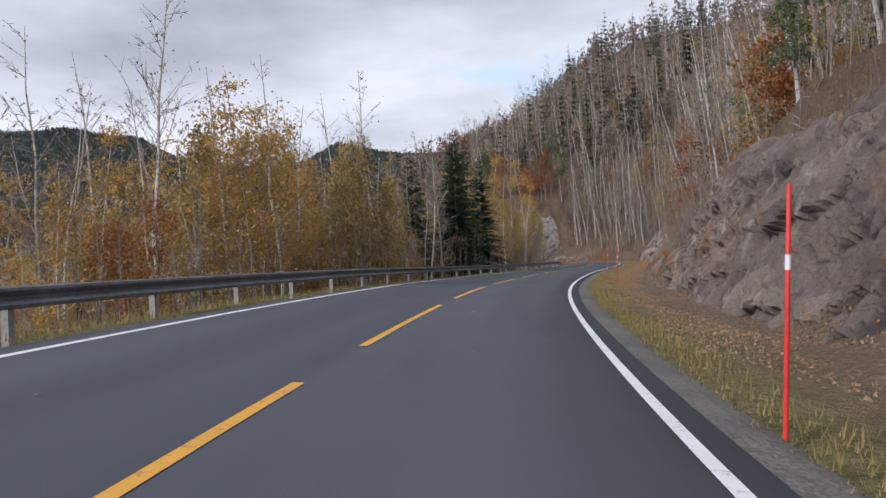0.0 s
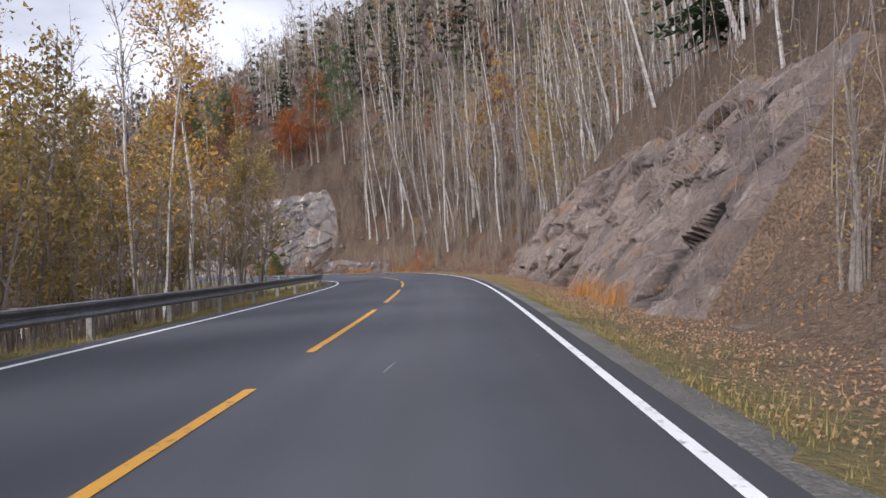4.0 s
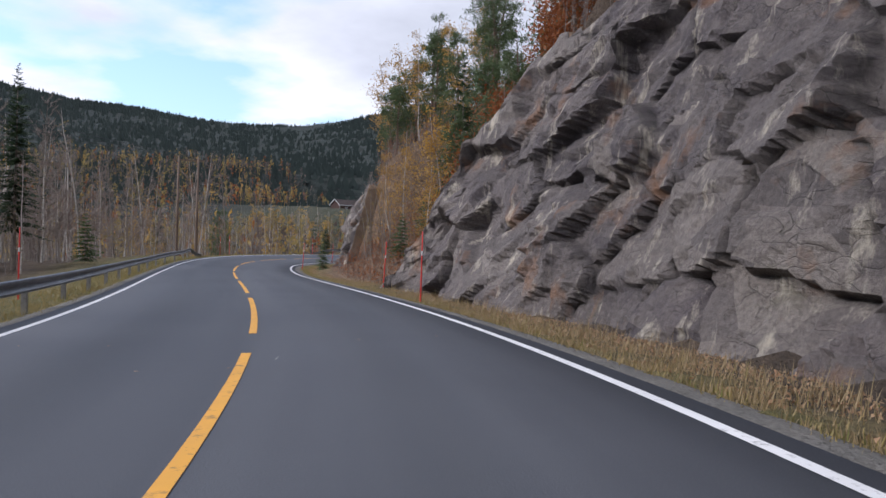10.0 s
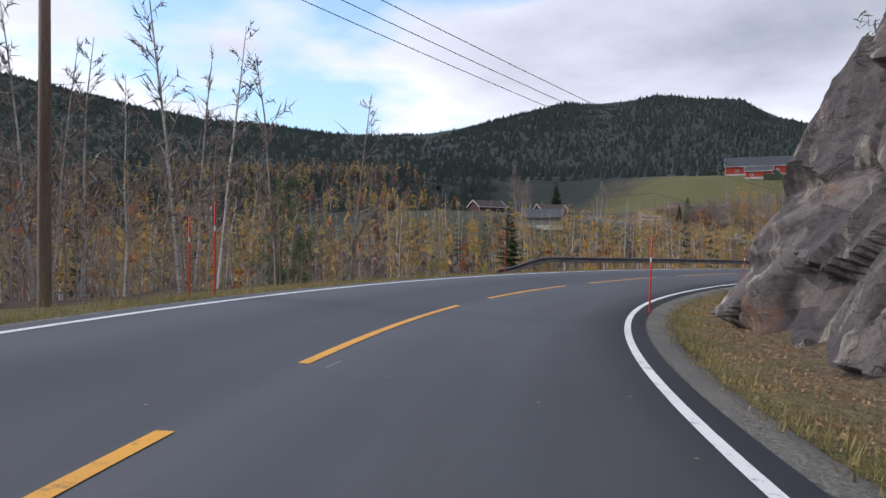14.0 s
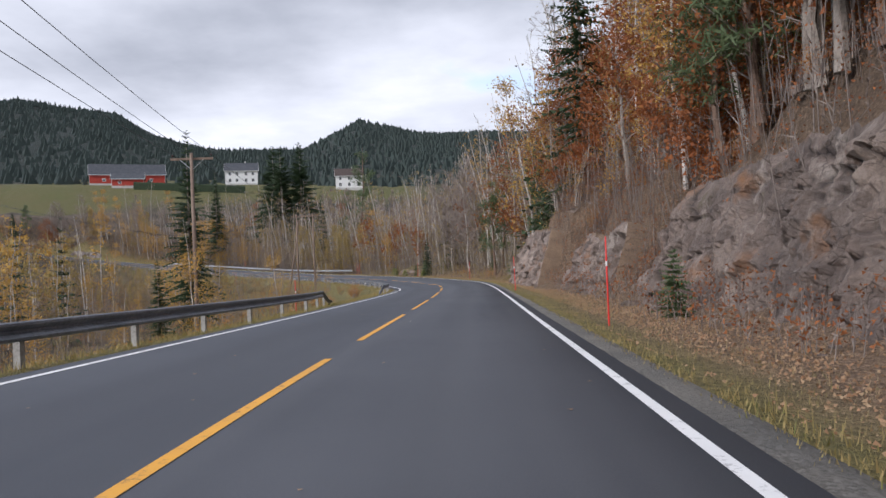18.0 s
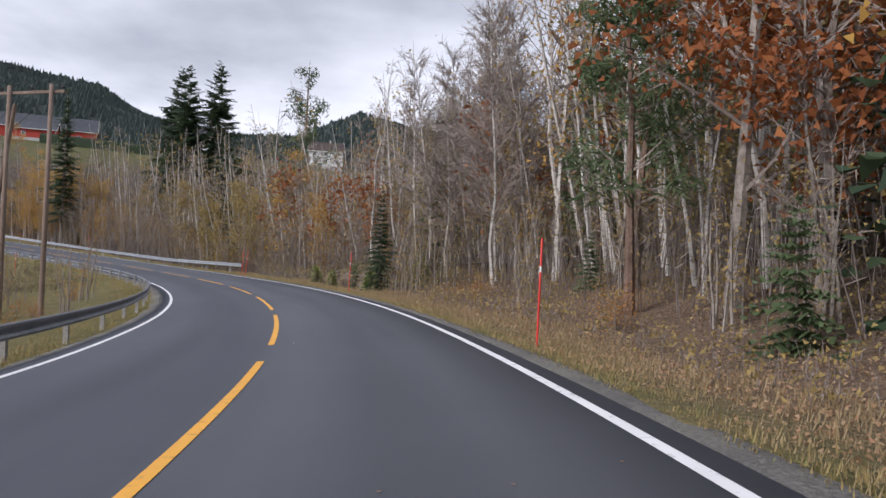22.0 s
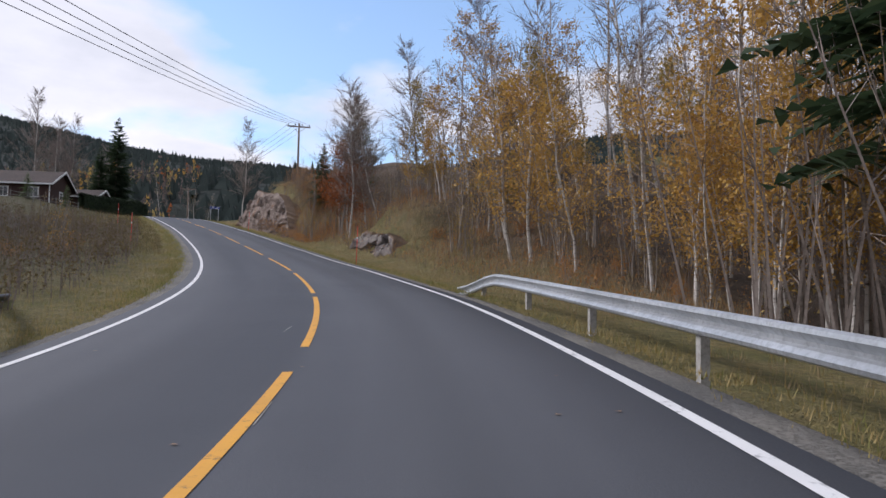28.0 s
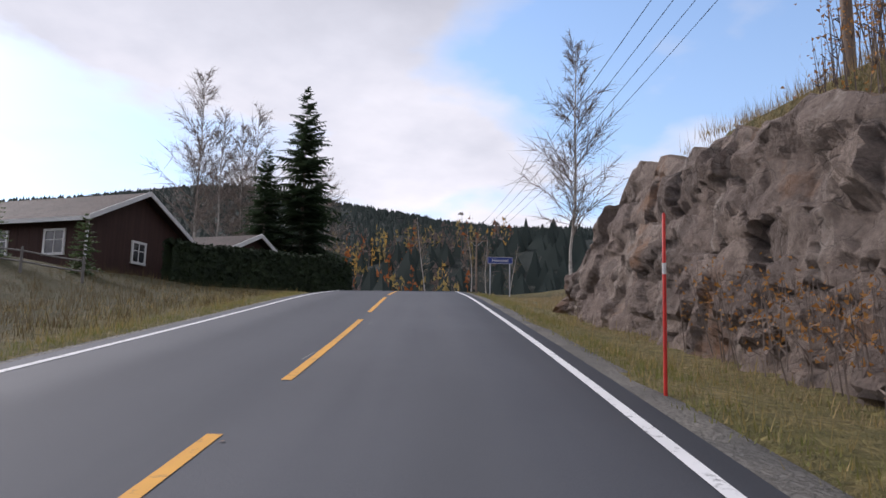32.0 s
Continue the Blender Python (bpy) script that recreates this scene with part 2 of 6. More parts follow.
# forest floor, its colour tinted towards the bluish haze of the far hills
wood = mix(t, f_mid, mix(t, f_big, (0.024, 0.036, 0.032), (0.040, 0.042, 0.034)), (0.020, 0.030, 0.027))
a1, a2, a3 = attr(t, "grassy"), attr(t, "meadow"), attr(t, "wooded_shade")
c1 = mix(t, a1.outputs["Fac"], litter, grass)
c2 = mix(t, a2.outputs["Fac"], c1, meadow)
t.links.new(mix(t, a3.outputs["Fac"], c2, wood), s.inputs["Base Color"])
bumped(t, s, f_small, 1.0, 0.18)

# rock: gneiss with pale stains, some rust, and crevice shade painted in dark seams
def rocky(name, dark0, dark1, pale0, pale1, stain, stained, rusty, mossy):
    m, t, s = shader(name, dark0, 0.9)
    v = coords(t, "Object")
    mp = t.nodes.new("ShaderNodeMapping")
    mp.inputs["Rotation"].default_value, mp.inputs["Scale"].default_value = (0.5, 0.3, 0.9), (1.0, 1.0, 1.7)
    ge = t.nodes.new("ShaderNodeNewGeometry")
    t.links.new(ge.outputs["Position"], mp.inputs[0])
    vs = t.nodes.new("ShaderNodeMapping")
    vs.inputs["Scale"].default_value = (1.0, 1.0, 0.16)
    t.links.new(ge.outputs["Position"], vs.inputs[0])
    w = ge.outputs["Position"]
    big_r, mid_r = noise_fac(t, w, 0.28, 5, 0.6), noise_fac(t, w, 1.7, 7, 0.7)
    small_r = noise_fac(t, w, 11, 6, 0.7, 0.3, 0.7)
    streak = noise_fac(t, vs.outputs[0], 1.3, 6, 0.7, 0.56, 0.68)
    oi = t.nodes.new("ShaderNodeObjectInfo")
    tone = t.nodes.new("ShaderNodeMapRange")
    tone.inputs[1].default_value, tone.inputs[2].default_value = 0.25, 1.15
    t.links.new(oi.outputs["Random"], tone.inputs[0])
    col = mix(t, times(t, tone.outputs[0], 0.85), mix(t, big_r, dark0, dark1), mix(t, big_r, pale0, pale1))
    col = mix(t, times(t, mid_r, 0.5), col, pale1)
    vc = t.nodes.new("ShaderNodeTexVoronoi")
    vc.inputs["Scale"].default_value = 0.75
    t.links.new(mp.outputs[0], vc.inputs["Vector"])
    sp = t.nodes.new("ShaderNodeSeparateColor")
    t.links.new(vc.outputs["Color"], sp.inputs[0])
    cell = t.nodes.new("ShaderNodeMapRange")
    cell.inputs[1].default_value, cell.inputs[2].default_value = 0.72, 0.9
    t.links.new(sp.outputs[0], cell.inputs[0])
    col = mix(t, times(t, cell.outputs[0], 0.45), col, tuple(1.2 * k for k in pale1))
    dark = t.nodes.new("ShaderNodeMapRange")
    dark.inputs[1].default_value, dark.inputs[2].default_value = 0.6, 0.95
    t.links.new(sp.outputs[1], dark.inputs[0])
    col = mix(t, times(t, dark.outputs[0], 0.5), col, tuple(0.7 * k for k in dark0))
    col = mix(t, times(t, small_r, 0.55), col, tuple(0.55 * k for k in dark0))
    col = mix(t, times(t, streak, stained), col, stain)
    # fine cracks between angular pieces
    vo = t.nodes.new("ShaderNodeTexVoronoi")
    vo.feature = "DISTANCE_TO_EDGE"
    vo.inputs["Scale"].default_value = 1.3
    wob = t.nodes.new("ShaderNodeTexNoise")
    wob.inputs["Scale"].default_value = 1.2
    t.links.new(mp.outputs[0], wob.inputs["Vector"])
    ad = t.nodes.new("ShaderNodeVectorMath")
    t.links.new(mp.outputs[0], ad.inputs[0])
    t.links.new(wob.outputs["Color"], ad.inputs[1])
    t.links.new(ad.outputs[0], vo.inputs["Vector"])
    cr = t.nodes.new("ShaderNodeMapRange")
    cr.inputs[1].default_value, cr.inputs[2].default_value, cr.inputs[3].default_value, cr.inputs[4].default_value = 0.0, 0.022, 1.0, 0.0
    t.links.new(vo.outputs["Distance"], cr.inputs[0])
    crack = times(t, cr.outputs[0], noise_fac(t, w, 0.9, 4, 0.6, 0.40, 0.56))
    col = mix(t, times(t, crack, 0.5), col, (0.03, 0.027, 0.028))
    # dirt in the joints, with the shade of their depth painted in
    col = mix(t, times(t, attr(t, "seam_shade").outputs["Fac"], 0.85), col, (0.035, 0.03, 0.03))
    rust = noise_fac(t, w, 0.55, 5, 0.6, 0.58, 0.72)
    col = mix(t, times(t, rust, rusty), col, (0.34, 0.17, 0.08))
    moss = noise_fac(t, w, 0.7, 6, 0.7, 0.62, 0.76)
    t.links.new(mix(t, times(t, moss, mossy), col, (0.10, 0.105, 0.03)), s.inputs["Base Color"])
    crag = noise_fac(t, w, 4.5, 9, 0.78, 0.2, 0.8)
    sub = t.nodes.new("ShaderNodeMath")
    sub.operation = "SUBTRACT"
    t.links.new(crag, sub.inputs[0])
    t.links.new(times(t, crack, 0.4), sub.inputs[1])
    bumped(t, s, sub.outputs[0], 0.9, 0.16)


rocky("rock", (0.11, 0.096, 0.105), (0.19, 0.162, 0.165), (0.27, 0.24, 0.228), (0.38, 0.335, 0.29), (0.72, 0.65, 0.52), 0.8, 0.75, 0.4)
rocky("brown_rock", (0.15, 0.118, 0.105), (0.26, 0.195, 0.165), (0.33, 0.265, 0.23), (0.44, 0.35, 0.29), (0.54, 0.47, 0.41), 0.6, 0.8, 0.55)

# birch bark: white with dark bands
m, t, s = shader("birch_bark", (0.6, 0.58, 0.54), 0.8)
v = coords(t, "Object", (1, 1, 3.5))
band = noise_fac(t, v, 3.2, 5, 0.7, 0.53, 0.66)
low = noise_fac(t, v, 0.7, 4, 0.6, 0.35, 0.7)
t.links.new(mix(t, band, mix(t, low, (0.58, 0.55, 0.51), (0.33, 0.295, 0.26)), (0.07, 0.06, 0.055)), s.inputs["Base Color"])
two_tone("leafy_ledge", (0.17, 0.12, 0.085), (0.26, 0.18, 0.12), (0.07, 0.055, 0.042), 0.8, 14, 0.95, 0.9, 0.04)
two_tone("grey_bark", (0.23, 0.195, 0.165), (0.34, 0.30, 0.26), (0.10, 0.085, 0.072), 1.2, 12, 0.9, 0.6, 0.03)
two_tone("pine_bark", (0.15, 0.10, 0.075), (0.23, 0.155, 0.115), (0.06, 0.04, 0.03), 1.0, 10, 0.9, 0.6, 0.03)
two_tone("brown_twigs", (0.145, 0.115, 0.10), (0.22, 0.175, 0.15), (0.085, 0.065, 0.055), 0.6, 6, 0.9, 0.2, 0.01)
two_tone("twigs", (0.23, 0.19, 0.165), (0.33, 0.28, 0.245), (0.13, 0.10, 0.088), 0.6, 6, 0.9, 0.2, 0.01)
leafy("gold_leaf", (0.46, 0.26, 0.06), (0.56, 0.36, 0.09), (0.38, 0.21, 0.07))
leafy("rust_leaf", (0.24, 0.075, 0.025), (0.36, 0.13, 0.04), (0.20, 0.085, 0.04))
leafy("olive_leaf", (0.27, 0.21, 0.075), (0.38, 0.28, 0.10), (0.34, 0.225, 0.08))
leafy("spruce_needle", (0.030, 0.055, 0.030), (0.065, 0.095, 0.045), (0.045, 0.065, 0.035), 0.7)
# needles of the far hills, with distance haze mixed into the colour
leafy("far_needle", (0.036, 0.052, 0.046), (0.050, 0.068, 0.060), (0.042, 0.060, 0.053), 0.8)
leafy("young_needle", (0.19, 0.23, 0.075), (0.30, 0.33, 0.12), (0.22, 0.25, 0.085), 0.7)
leafy("pine_needle", (0.07, 0.11, 0.05), (0.13, 0.17, 0.075), (0.09, 0.12, 0.055), 0.7)
leafy("dry_grass", (0.40, 0.29, 0.12), (0.24, 0.21, 0.07), (0.34, 0.26, 0.11))
leafy("green_grass", (0.14, 0.17, 0.04), (0.26, 0.24, 0.08), (0.20, 0.19, 0.06))
leafy("fallen_leaf", (0.36, 0.20, 0.11), (0.45, 0.32, 0.19), (0.27, 0.15, 0.10))
leafy("straw", (0.40, 0.30, 0.17), (0.28, 0.215, 0.11), (0.34, 0.25, 0.14))
leafy("tussock", (0.52, 0.22, 0.06), (0.58, 0.32, 0.10), (0.45, 0.20, 0.06))
leafy("bramble", (0.10, 0.08, 0.036), (0.15, 0.105, 0.045), (0.11, 0.09, 0.036))
leafy("heather", (0.36, 0.16, 0.05), (0.45, 0.24, 0.07), (0.26, 0.14, 0.06))
two_tone("galvanised", (0.42, 0.44, 0.46), (0.55, 0.57, 0.59), (0.26, 0.27, 0.28), 1.5, 14, 0.45, 0.15, 0.005, metal=0.75)
two_tone("weathered_steel", (0.17, 0.18, 0.20), (0.26, 0.27, 0.29), (0.10, 0.10, 0.11), 1.2, 12, 0.5, 0.15, 0.005, metal=0.6)
two_tone("post_wood", (0.30, 0.29, 0.27), (0.42, 0.41, 0.38), (0.14, 0.13, 0.12), 2.0, 14, 0.85, 0.3, 0.01)
two_tone("pole_wood", (0.17, 0.12, 0.09), (0.25, 0.19, 0.15), (0.08, 0.06, 0.05), 1.0, 14, 0.85, 0.4, 0.01, scale=(3, 3, 0.4))
two_tone("red_plastic", (0.72, 0.045, 0.035), (0.60, 0.04, 0.03), (0.40, 0.03, 0.03), 1.0, 8, 0.5, 0.05, 0.002)
two_tone("reflector", (0.80, 0.80, 0.80), (0.70, 0.70, 0.70), (0.6, 0.6, 0.6), 2.0, 18, 0.35, 0.05, 0.002)
two_tone("dark_wire", (0.02, 0.02, 0.02), (0.03, 0.03, 0.03), (0.015, 0.015, 0.015), 2, 9, 0.6, 0.0, 0.001)
two_tone("ceramic", (0.05, 0.035, 0.03), (0.08, 0.06, 0.05), (0.04, 0.03, 0.03), 2, 9, 0.25, 0.0, 0.001)
two_tone("brown_boards", (0.045, 0.022, 0.018), (0.065, 0.032, 0.025), (0.025, 0.014, 0.012), 1.0, 10, 0.75, 0.3, 0.01, scale=(6, 6, 0.3))
two_tone("red_boards", (0.36, 0.045, 0.03), (0.45, 0.06, 0.04), (0.22, 0.03, 0.025), 1.0, 10, 0.75, 0.3, 0.01, scale=(6, 6, 0.3))
two_tone("white_boards", (0.74, 0.74, 0.73), (0.66, 0.66, 0.65), (0.5, 0.5, 0.49), 1.0, 10, 0.7, 0.2, 0.01, scale=(6, 6, 0.3))
two_tone("grey_boards", (0.16, 0.15, 0.14), (0.24, 0.23, 0.21), (0.09, 0.085, 0.08), 1.0, 10, 0.85, 0.3, 0.01, scale=(6, 6, 0.3))
two_tone("roof_tiles", (0.05, 0.037, 0.034), (0.075, 0.054, 0.048), (0.034, 0.027, 0.024), 0.8, 8, 0.8, 0.4, 0.03)
two_tone("slate", (0.045, 0.05, 0.06), (0.07, 0.075, 0.085), (0.03, 0.03, 0.035), 0.8, 8, 0.7, 0.3, 0.02)
two_tone("concrete", (0.42, 0.41, 0.39), (0.52, 0.51, 0.48), (0.28, 0.27, 0.26), 0.9, 12, 0.9, 0.3, 0.01)
two_tone("hedge_leaf", (0.018, 0.032, 0.015), (0.035, 0.055, 0.022), (0.012, 0.02, 0.01), 2, 16, 0.8, 0.8, 0.05)
two_tone("sign_blue", (0.02, 0.045, 0.22), (0.025, 0.05, 0.26), (0.015, 0.03, 0.16), 1.0, 12, 0.4, 0.02, 0.001)
m, t, s = shader("window_glass", (0.03, 0.035, 0.04), 0.05)
s.inputs["Specular IOR Level"].default_value = 0.8
v = coords(t, "Object")
t.links.new(mix(t, noise_fac(t, v, 2, 3), (0.02, 0.022, 0.026), (0.05, 0.055, 0.06)), s.inputs["Base Color"])

# ---------------------------------------------------------------- the line of the road
START = (-0.562, 1.173, -0.03482)
BEND = [-3.33, -6.63, -10.29, -13.70, -13.89, -4.35, -2.18, -4.11, -4.16, -3.15, -2.44, -1.46, -0.58, 0.63, 2.18, 2.86, 9.80, 16.71, 21.20, 19.43, 18.75, 14.95, 9.12, 3.79, 0.34, -2.70, -6.62, -11.46, -14.46, -15.65, -16.63, -12.88, -8.86, -3.35, -1.07, -0.39, -0.14, 0.58, 1.00, 2.04, 4.80, 6.84, 8.06, 7.42, 7.76, 7.69, 8.39, 9.14, 8.30, 7.15, 7.58, 8.80, 10.31, 10.55, 8.77, 5.52, 2.99, 1.10, 2.03, 2.74, 1.18, 0.23, -1.12, -3.38, -4.84, -4.30, -2.54, -0.56]
RISE = [0.60, 0.47, 0.34, 0.22, 0.02, -0.20, -0.47, -0.71, -0.95, -1.19, -1.39, -1.59, -1.87, -2.31, -2.61, -2.96, -3.30, -3.64, -3.72, -3.88, -4.07, -4.19, -4.34, -4.59, -4.95, -5.27, -5.56, -5.84, -6.13, -6.21, -6.19, -6.09, -5.83, -5.36, -4.66, -3.61, -2.24, -0.60, 1.31, 3.35, 5.43, 7.53, 9.31, 10.39, 10.99, 11.08, 10.67]
BANK = [-2.59, -3.09, -3.61, -4.09, -4.23, -3.56, -2.36, -1.23, -0.66, -0.29, 0.42, 1.77, 2.97, 2.95, 2.12, 0.90, -0.22, -1.34, -2.76, -3.88, -4.24, -3.62, -2.19, -0.93, -0.10, 0.67, 1.78, 3.07, 3.83, 4.04, 3.77, 3.42, 3.14, 3.12, 3.07, 2.45, 1.22, 0.03, -0.18, 0.09, 0.29, 0.43, 0.44, 0.33, 0.16, 0.03, -0.09]
KNOT = np.arange(len(RISE)) * 15.0 - 45
BEND_KNOT = np.arange(len(BEND)) * 10.0 - 45
SS = np.arange(-45.0, 630.0, 1.0)
_kap = np.interp(SS, BEND_KNOT, BEND) / 1000
HD = np.r_[0, np.cumsum((_kap[1:] + _kap[:-1]) / 2)]
HD += START[2] - np.interp(0, SS, HD)
_hm = (HD[1:] + HD[:-1]) / 2
CX = np.r_[0, np.cumsum(-np.sin(_hm))]
CY = np.r_[0, np.cumsum(np.cos(_hm))]
CX += START[0] - np.interp(0, SS, CX)
CY += START[1] - np.interp(0, SS, CY)
_k = np.hanning(17)
CZ = np.convolve(np.pad(np.interp(SS, KNOT, RISE), 8, mode="edge"), _k / _k.sum(), "valid")
TB = np.tan(np.radians(np.convolve(np.pad(np.interp(SS, KNOT, BANK), 8, mode="edge"), _k / _k.sum(), "valid")))


def on_road(s, lat):
    """Points on the road's plane: s metres along it, lat metres to the right of its middle."""
    s, lat = np.broadcast_arrays(np.asarray(s, float), np.asarray(lat, float))
    h = np.interp(s, SS, HD)
    return np.stack([np.interp(s, SS, CX) + lat * np.cos(h), np.interp(s, SS, CY) + lat * np.sin(h),
                     np.interp(s, SS, CZ) + lat * np.interp(s, SS, TB)], -1)


def locate(x, y):
    """The nearest place along the road: s, lat."""
    x, y = np.ravel(x), np.ravel(y)
    s, lat = np.empty(len(x)), np.empty(len(x))
    for a in range(0, len(x), 20000):
        xs, ys = x[a : a + 20000, None], y[a : a + 20000, None]
        j = ((xs - CX[None, ::2]) ** 2 + (ys - CY[None, ::2]) ** 2).argmin(1) * 2
        dx, dy = xs[:, 0] - CX[j], ys[:, 0] - CY[j]
        c, n = np.cos(HD[j]), np.sin(HD[j])
        s[a : a + 20000] = SS[j] + np.clip(-dx * n + dy * c, -1, 1)
        lat[a : a + 20000] = np.where(dx * c + dy * n >= 0, 1, -1) * np.hypot(dx, dy)
    return s, lat


def smooth(a, b, v):
    u = np.clip((v - a) / (b - a), 0, 1)
    return u * u * (3 - 2 * u)


_rng = np.random.default_rng(7)
_lat = _rng.random((64, 64))


def wave(x, y, size, seed=0):
    """Value noise from -1 to 1."""
    u, v = np.asarray(x) / size + 17.3 * seed, np.asarray(y) / size + 9.1 * seed
    i, j = np.floor(u).astype(int), np.floor(v).astype(int)
    fu, fv = u - i, v - j
    fu, fv = fu * fu * (3 - 2 * fu), fv * fv * (3 - 2 * fv)
    g = lambda a, b: _lat[a % 64, b % 64]
    return 2 * (g(i, j) * (1 - fu) * (1 - fv) + g(i + 1, j) * fu * (1 - fv) + g(i, j + 1) * (1 - fu) * fv + g(i + 1, j + 1) * fu * fv) - 1


# rock faces beside the road: first and last s, foot lat, height, lean back per metre of height
CLIFFS = [(3, 37, 7.6, 6.3, 0.5, 7.6), (46, 64, 7.8, 2.0, 0.9, 7.8), (88, 123, 7.4, 8.8, 0.75, 7.0),
          (145, 161, 8.6, 2.6, 0.5, 8.0), (153, 198, 9.6, 12.5, 0.38, 5.6), (218, 249, 7.4, 7.4, 0.3, 6.7), (271, 292, 9.6, 2.0, 0.4, 9.0), (294, 322, 8.4, 5.4, 0.4, 8.2),
          (322, 341, 7.6, 4.4, 0.45, 7.6), (340, 361, 6.3, 5.6, 0.35, 6.1), (408, 421, 8.2, 2.0, 0.5, 8.4), (513, 525, 7.6, 2.8, 0.4, 7.6),
          (538, 565, 6.6, 5.2, 0.30, 5.9)]


def cliff_foot(c, s):
    return c[2] + (c[5] - c[2]) * np.clip((s - c[0]) / (c[1] - c[0]), 0, 1)


def cliff_shape(c, s):
    s0, s1, foot, high = c[:4]
    e = 13.0 if high > 10 else min(6.0, (s1 - s0) * 0.3)
    return high * smooth(s0, s0 + (10.0 if s0 > 530 else 0.6 * e), s) * (1 - smooth(s1 - e, s1, s)) * (0.86 + 0.14 * wave(s, s * 0 + foot, 5.0, 3))


RS = [-45, 0, 37, 69, 98, 132, 153, 200, 214, 253, 264, 311, 359, 369, 405, 428, 448, 488, 505, 523, 563, 582, 632]
R_FOOT = [7, 7, 7, 8, 8, 8, 8, 8, 7, 7, 7, 8, 7, 8, 9, 9, 8, 8, 7, 7, 7, 8, 8]
R_NEAR = [.55, .55, .45, .5, .6, .65, .6, .6, .7, .6, .55, .5, .5, .3, .12, -.2, -.3, -.2, .38, .42, .3, .15, .05]
R_FAR = [.62, .62, .62, .62, .62, .62, .62, .62, .5, .5, .55, .55, .5, .42, .35, .35, .3, .25, .12, .08, .05, .03, 0]
R_CAP = [62, 62, 62, 62, 62, 62, 62, 60, 30, 20, 35, 40, 38, 34, 30, 26, 22, 14, 7, 5, 4, 3, 2]
LS = [-45, 55, 93, 117, 159, 200, 229, 253, 267, 331, 354, 405, 473, 498, 523, 563, 632]
L_NEAR = [-.38, -.38, -.3, -.16, -.12, -.2, -.05, -.08, -.42, -.4, -.2, -.2, -.25, .02, .05, .1, .05]
L_CAP = [-9, -9, -7, -4, -3, -4, -2, -3, -6, -6, -4, -4, -3, .3, .6, 1.3, 1]

# skyline: degrees to the left of north, degrees of height
SKY_AZ = [-180, -120, -60, -20, 3, 7, 11, 17, 21.5, 23.5, 29.5, 33, 36.5, 38.5, 47, 53, 64, 73, 83, 95, 120, 180]
SKY_UP = [8, 8, 8, 8, 9.4, 10.3, 8.3, 8.5, 9.6, 10.8, 11.1, 10.7, 11.0, 10.6, 8.7, 8.6, 9.4, 10.6, 12, 11, 9, 8]


def far_ground(x, y):
    p = -0.45 * x + 0.9 * y
    z = np.interp(p, [-400, 100, 300, 414, 448, 487, 600, 700, 900], [-16, -13, -11, -6, -3.5, 9.3, 33, 40, 46])
    z = z + 1.2 * wave(x, y, 60, 1) + 3.0 * wave(x, y, 140, 2)
    dx, dy = x + 60, y - 230
    r, az = np.hypot(dx, dy), np.degrees(np.arctan2(-dx, dy))
    crest = np.tan(np.radians(np.interp(az, SKY_AZ, SKY_UP) - 2.2)) * 1300 - 20
    ridge = crest * smooth(360, 1300, r) * (1 + 0.05 * wave(x, y, 190, 4) + 0.025 * wave(x, y, 60, 5)) * (1 - 0.35 * smooth(1400, 3200, r))
    return z + ridge


def ground_at(x, y):
    x, y = np.asarray(x, float), np.asarray(y, float)
    shape = x.shape
    x, y = x.ravel(), y.ravel()
    s, lat = locate(x, y)
    a = np.abs(lat)
    road_z = np.interp(s, SS, CZ) + np.clip(lat, -5, 5) * np.interp(s, SS, TB)
    n = 0.22 * wave(x, y, 3.1, 6) + 0.5 * wave(x, y, 9, 7)
    # right: ditch, slope, rock steps
    foot = np.interp(s, RS, R_FOOT)
    d = np.maximum(a - foot, 0)
    near, farr, cap = np.interp(s, RS, R_NEAR), np.interp(s, RS, R_FAR), np.interp(s, RS, R_CAP)
    rise = near * np.minimum(d, 14) + farr * np.maximum(d - 14, 0)
    step = np.zeros_like(s)
    for c in CLIFFS:
        hh = cliff_shape(c, s)
        cf = cliff_foot(c, s)
        step = np.maximum(step, hh * 0.93 * smooth(cf + 0.6 + c[4] * hh * 0.75, cf + 1.5 + c[4] * hh, a))
    rise = np.minimum(rise, cap + 0.12 * np.maximum(rise - cap, 0))
    zr = road_z - 0.22 * smooth(4.1, 5.4, a) + rise + step + n * smooth(5, 12, a)
    # left: falls to the valley
    ln, lc = np.interp(s, LS, L_NEAR), np.interp(s, LS, L_CAP)
    fall = ln * np.maximum(a - 5.6, 0)
    fall = np.where(lc < 0, np.maximum(fall, lc), np.minimum(fall, lc))
    zl = road_z - 0.15 * smooth(4.1, 5.4, a) + fall + n * smooth(5, 12, a)
    f = far_ground(x, y)
    wl = smooth(28, 95, a) * (1 - 0.9 * smooth(520, 560, s) * (1 - smooth(40, 120, a)))
    wr = np.where(s < 360, smooth(120, 260, a), smooth(30, 110, a))
    z = np.where(lat > 0, zr * (1 - wr) + np.maximum(f, np.where(s < 360, zr * (1 - wr), f)) * wr, zl * (1 - wl) + f * wl)
    z = z - 0.45 * (1 - smooth(3.4, 4.4, a + 0.2 * smooth(480, 500, s) * (lat > 0)))
    return z.reshape(shape)


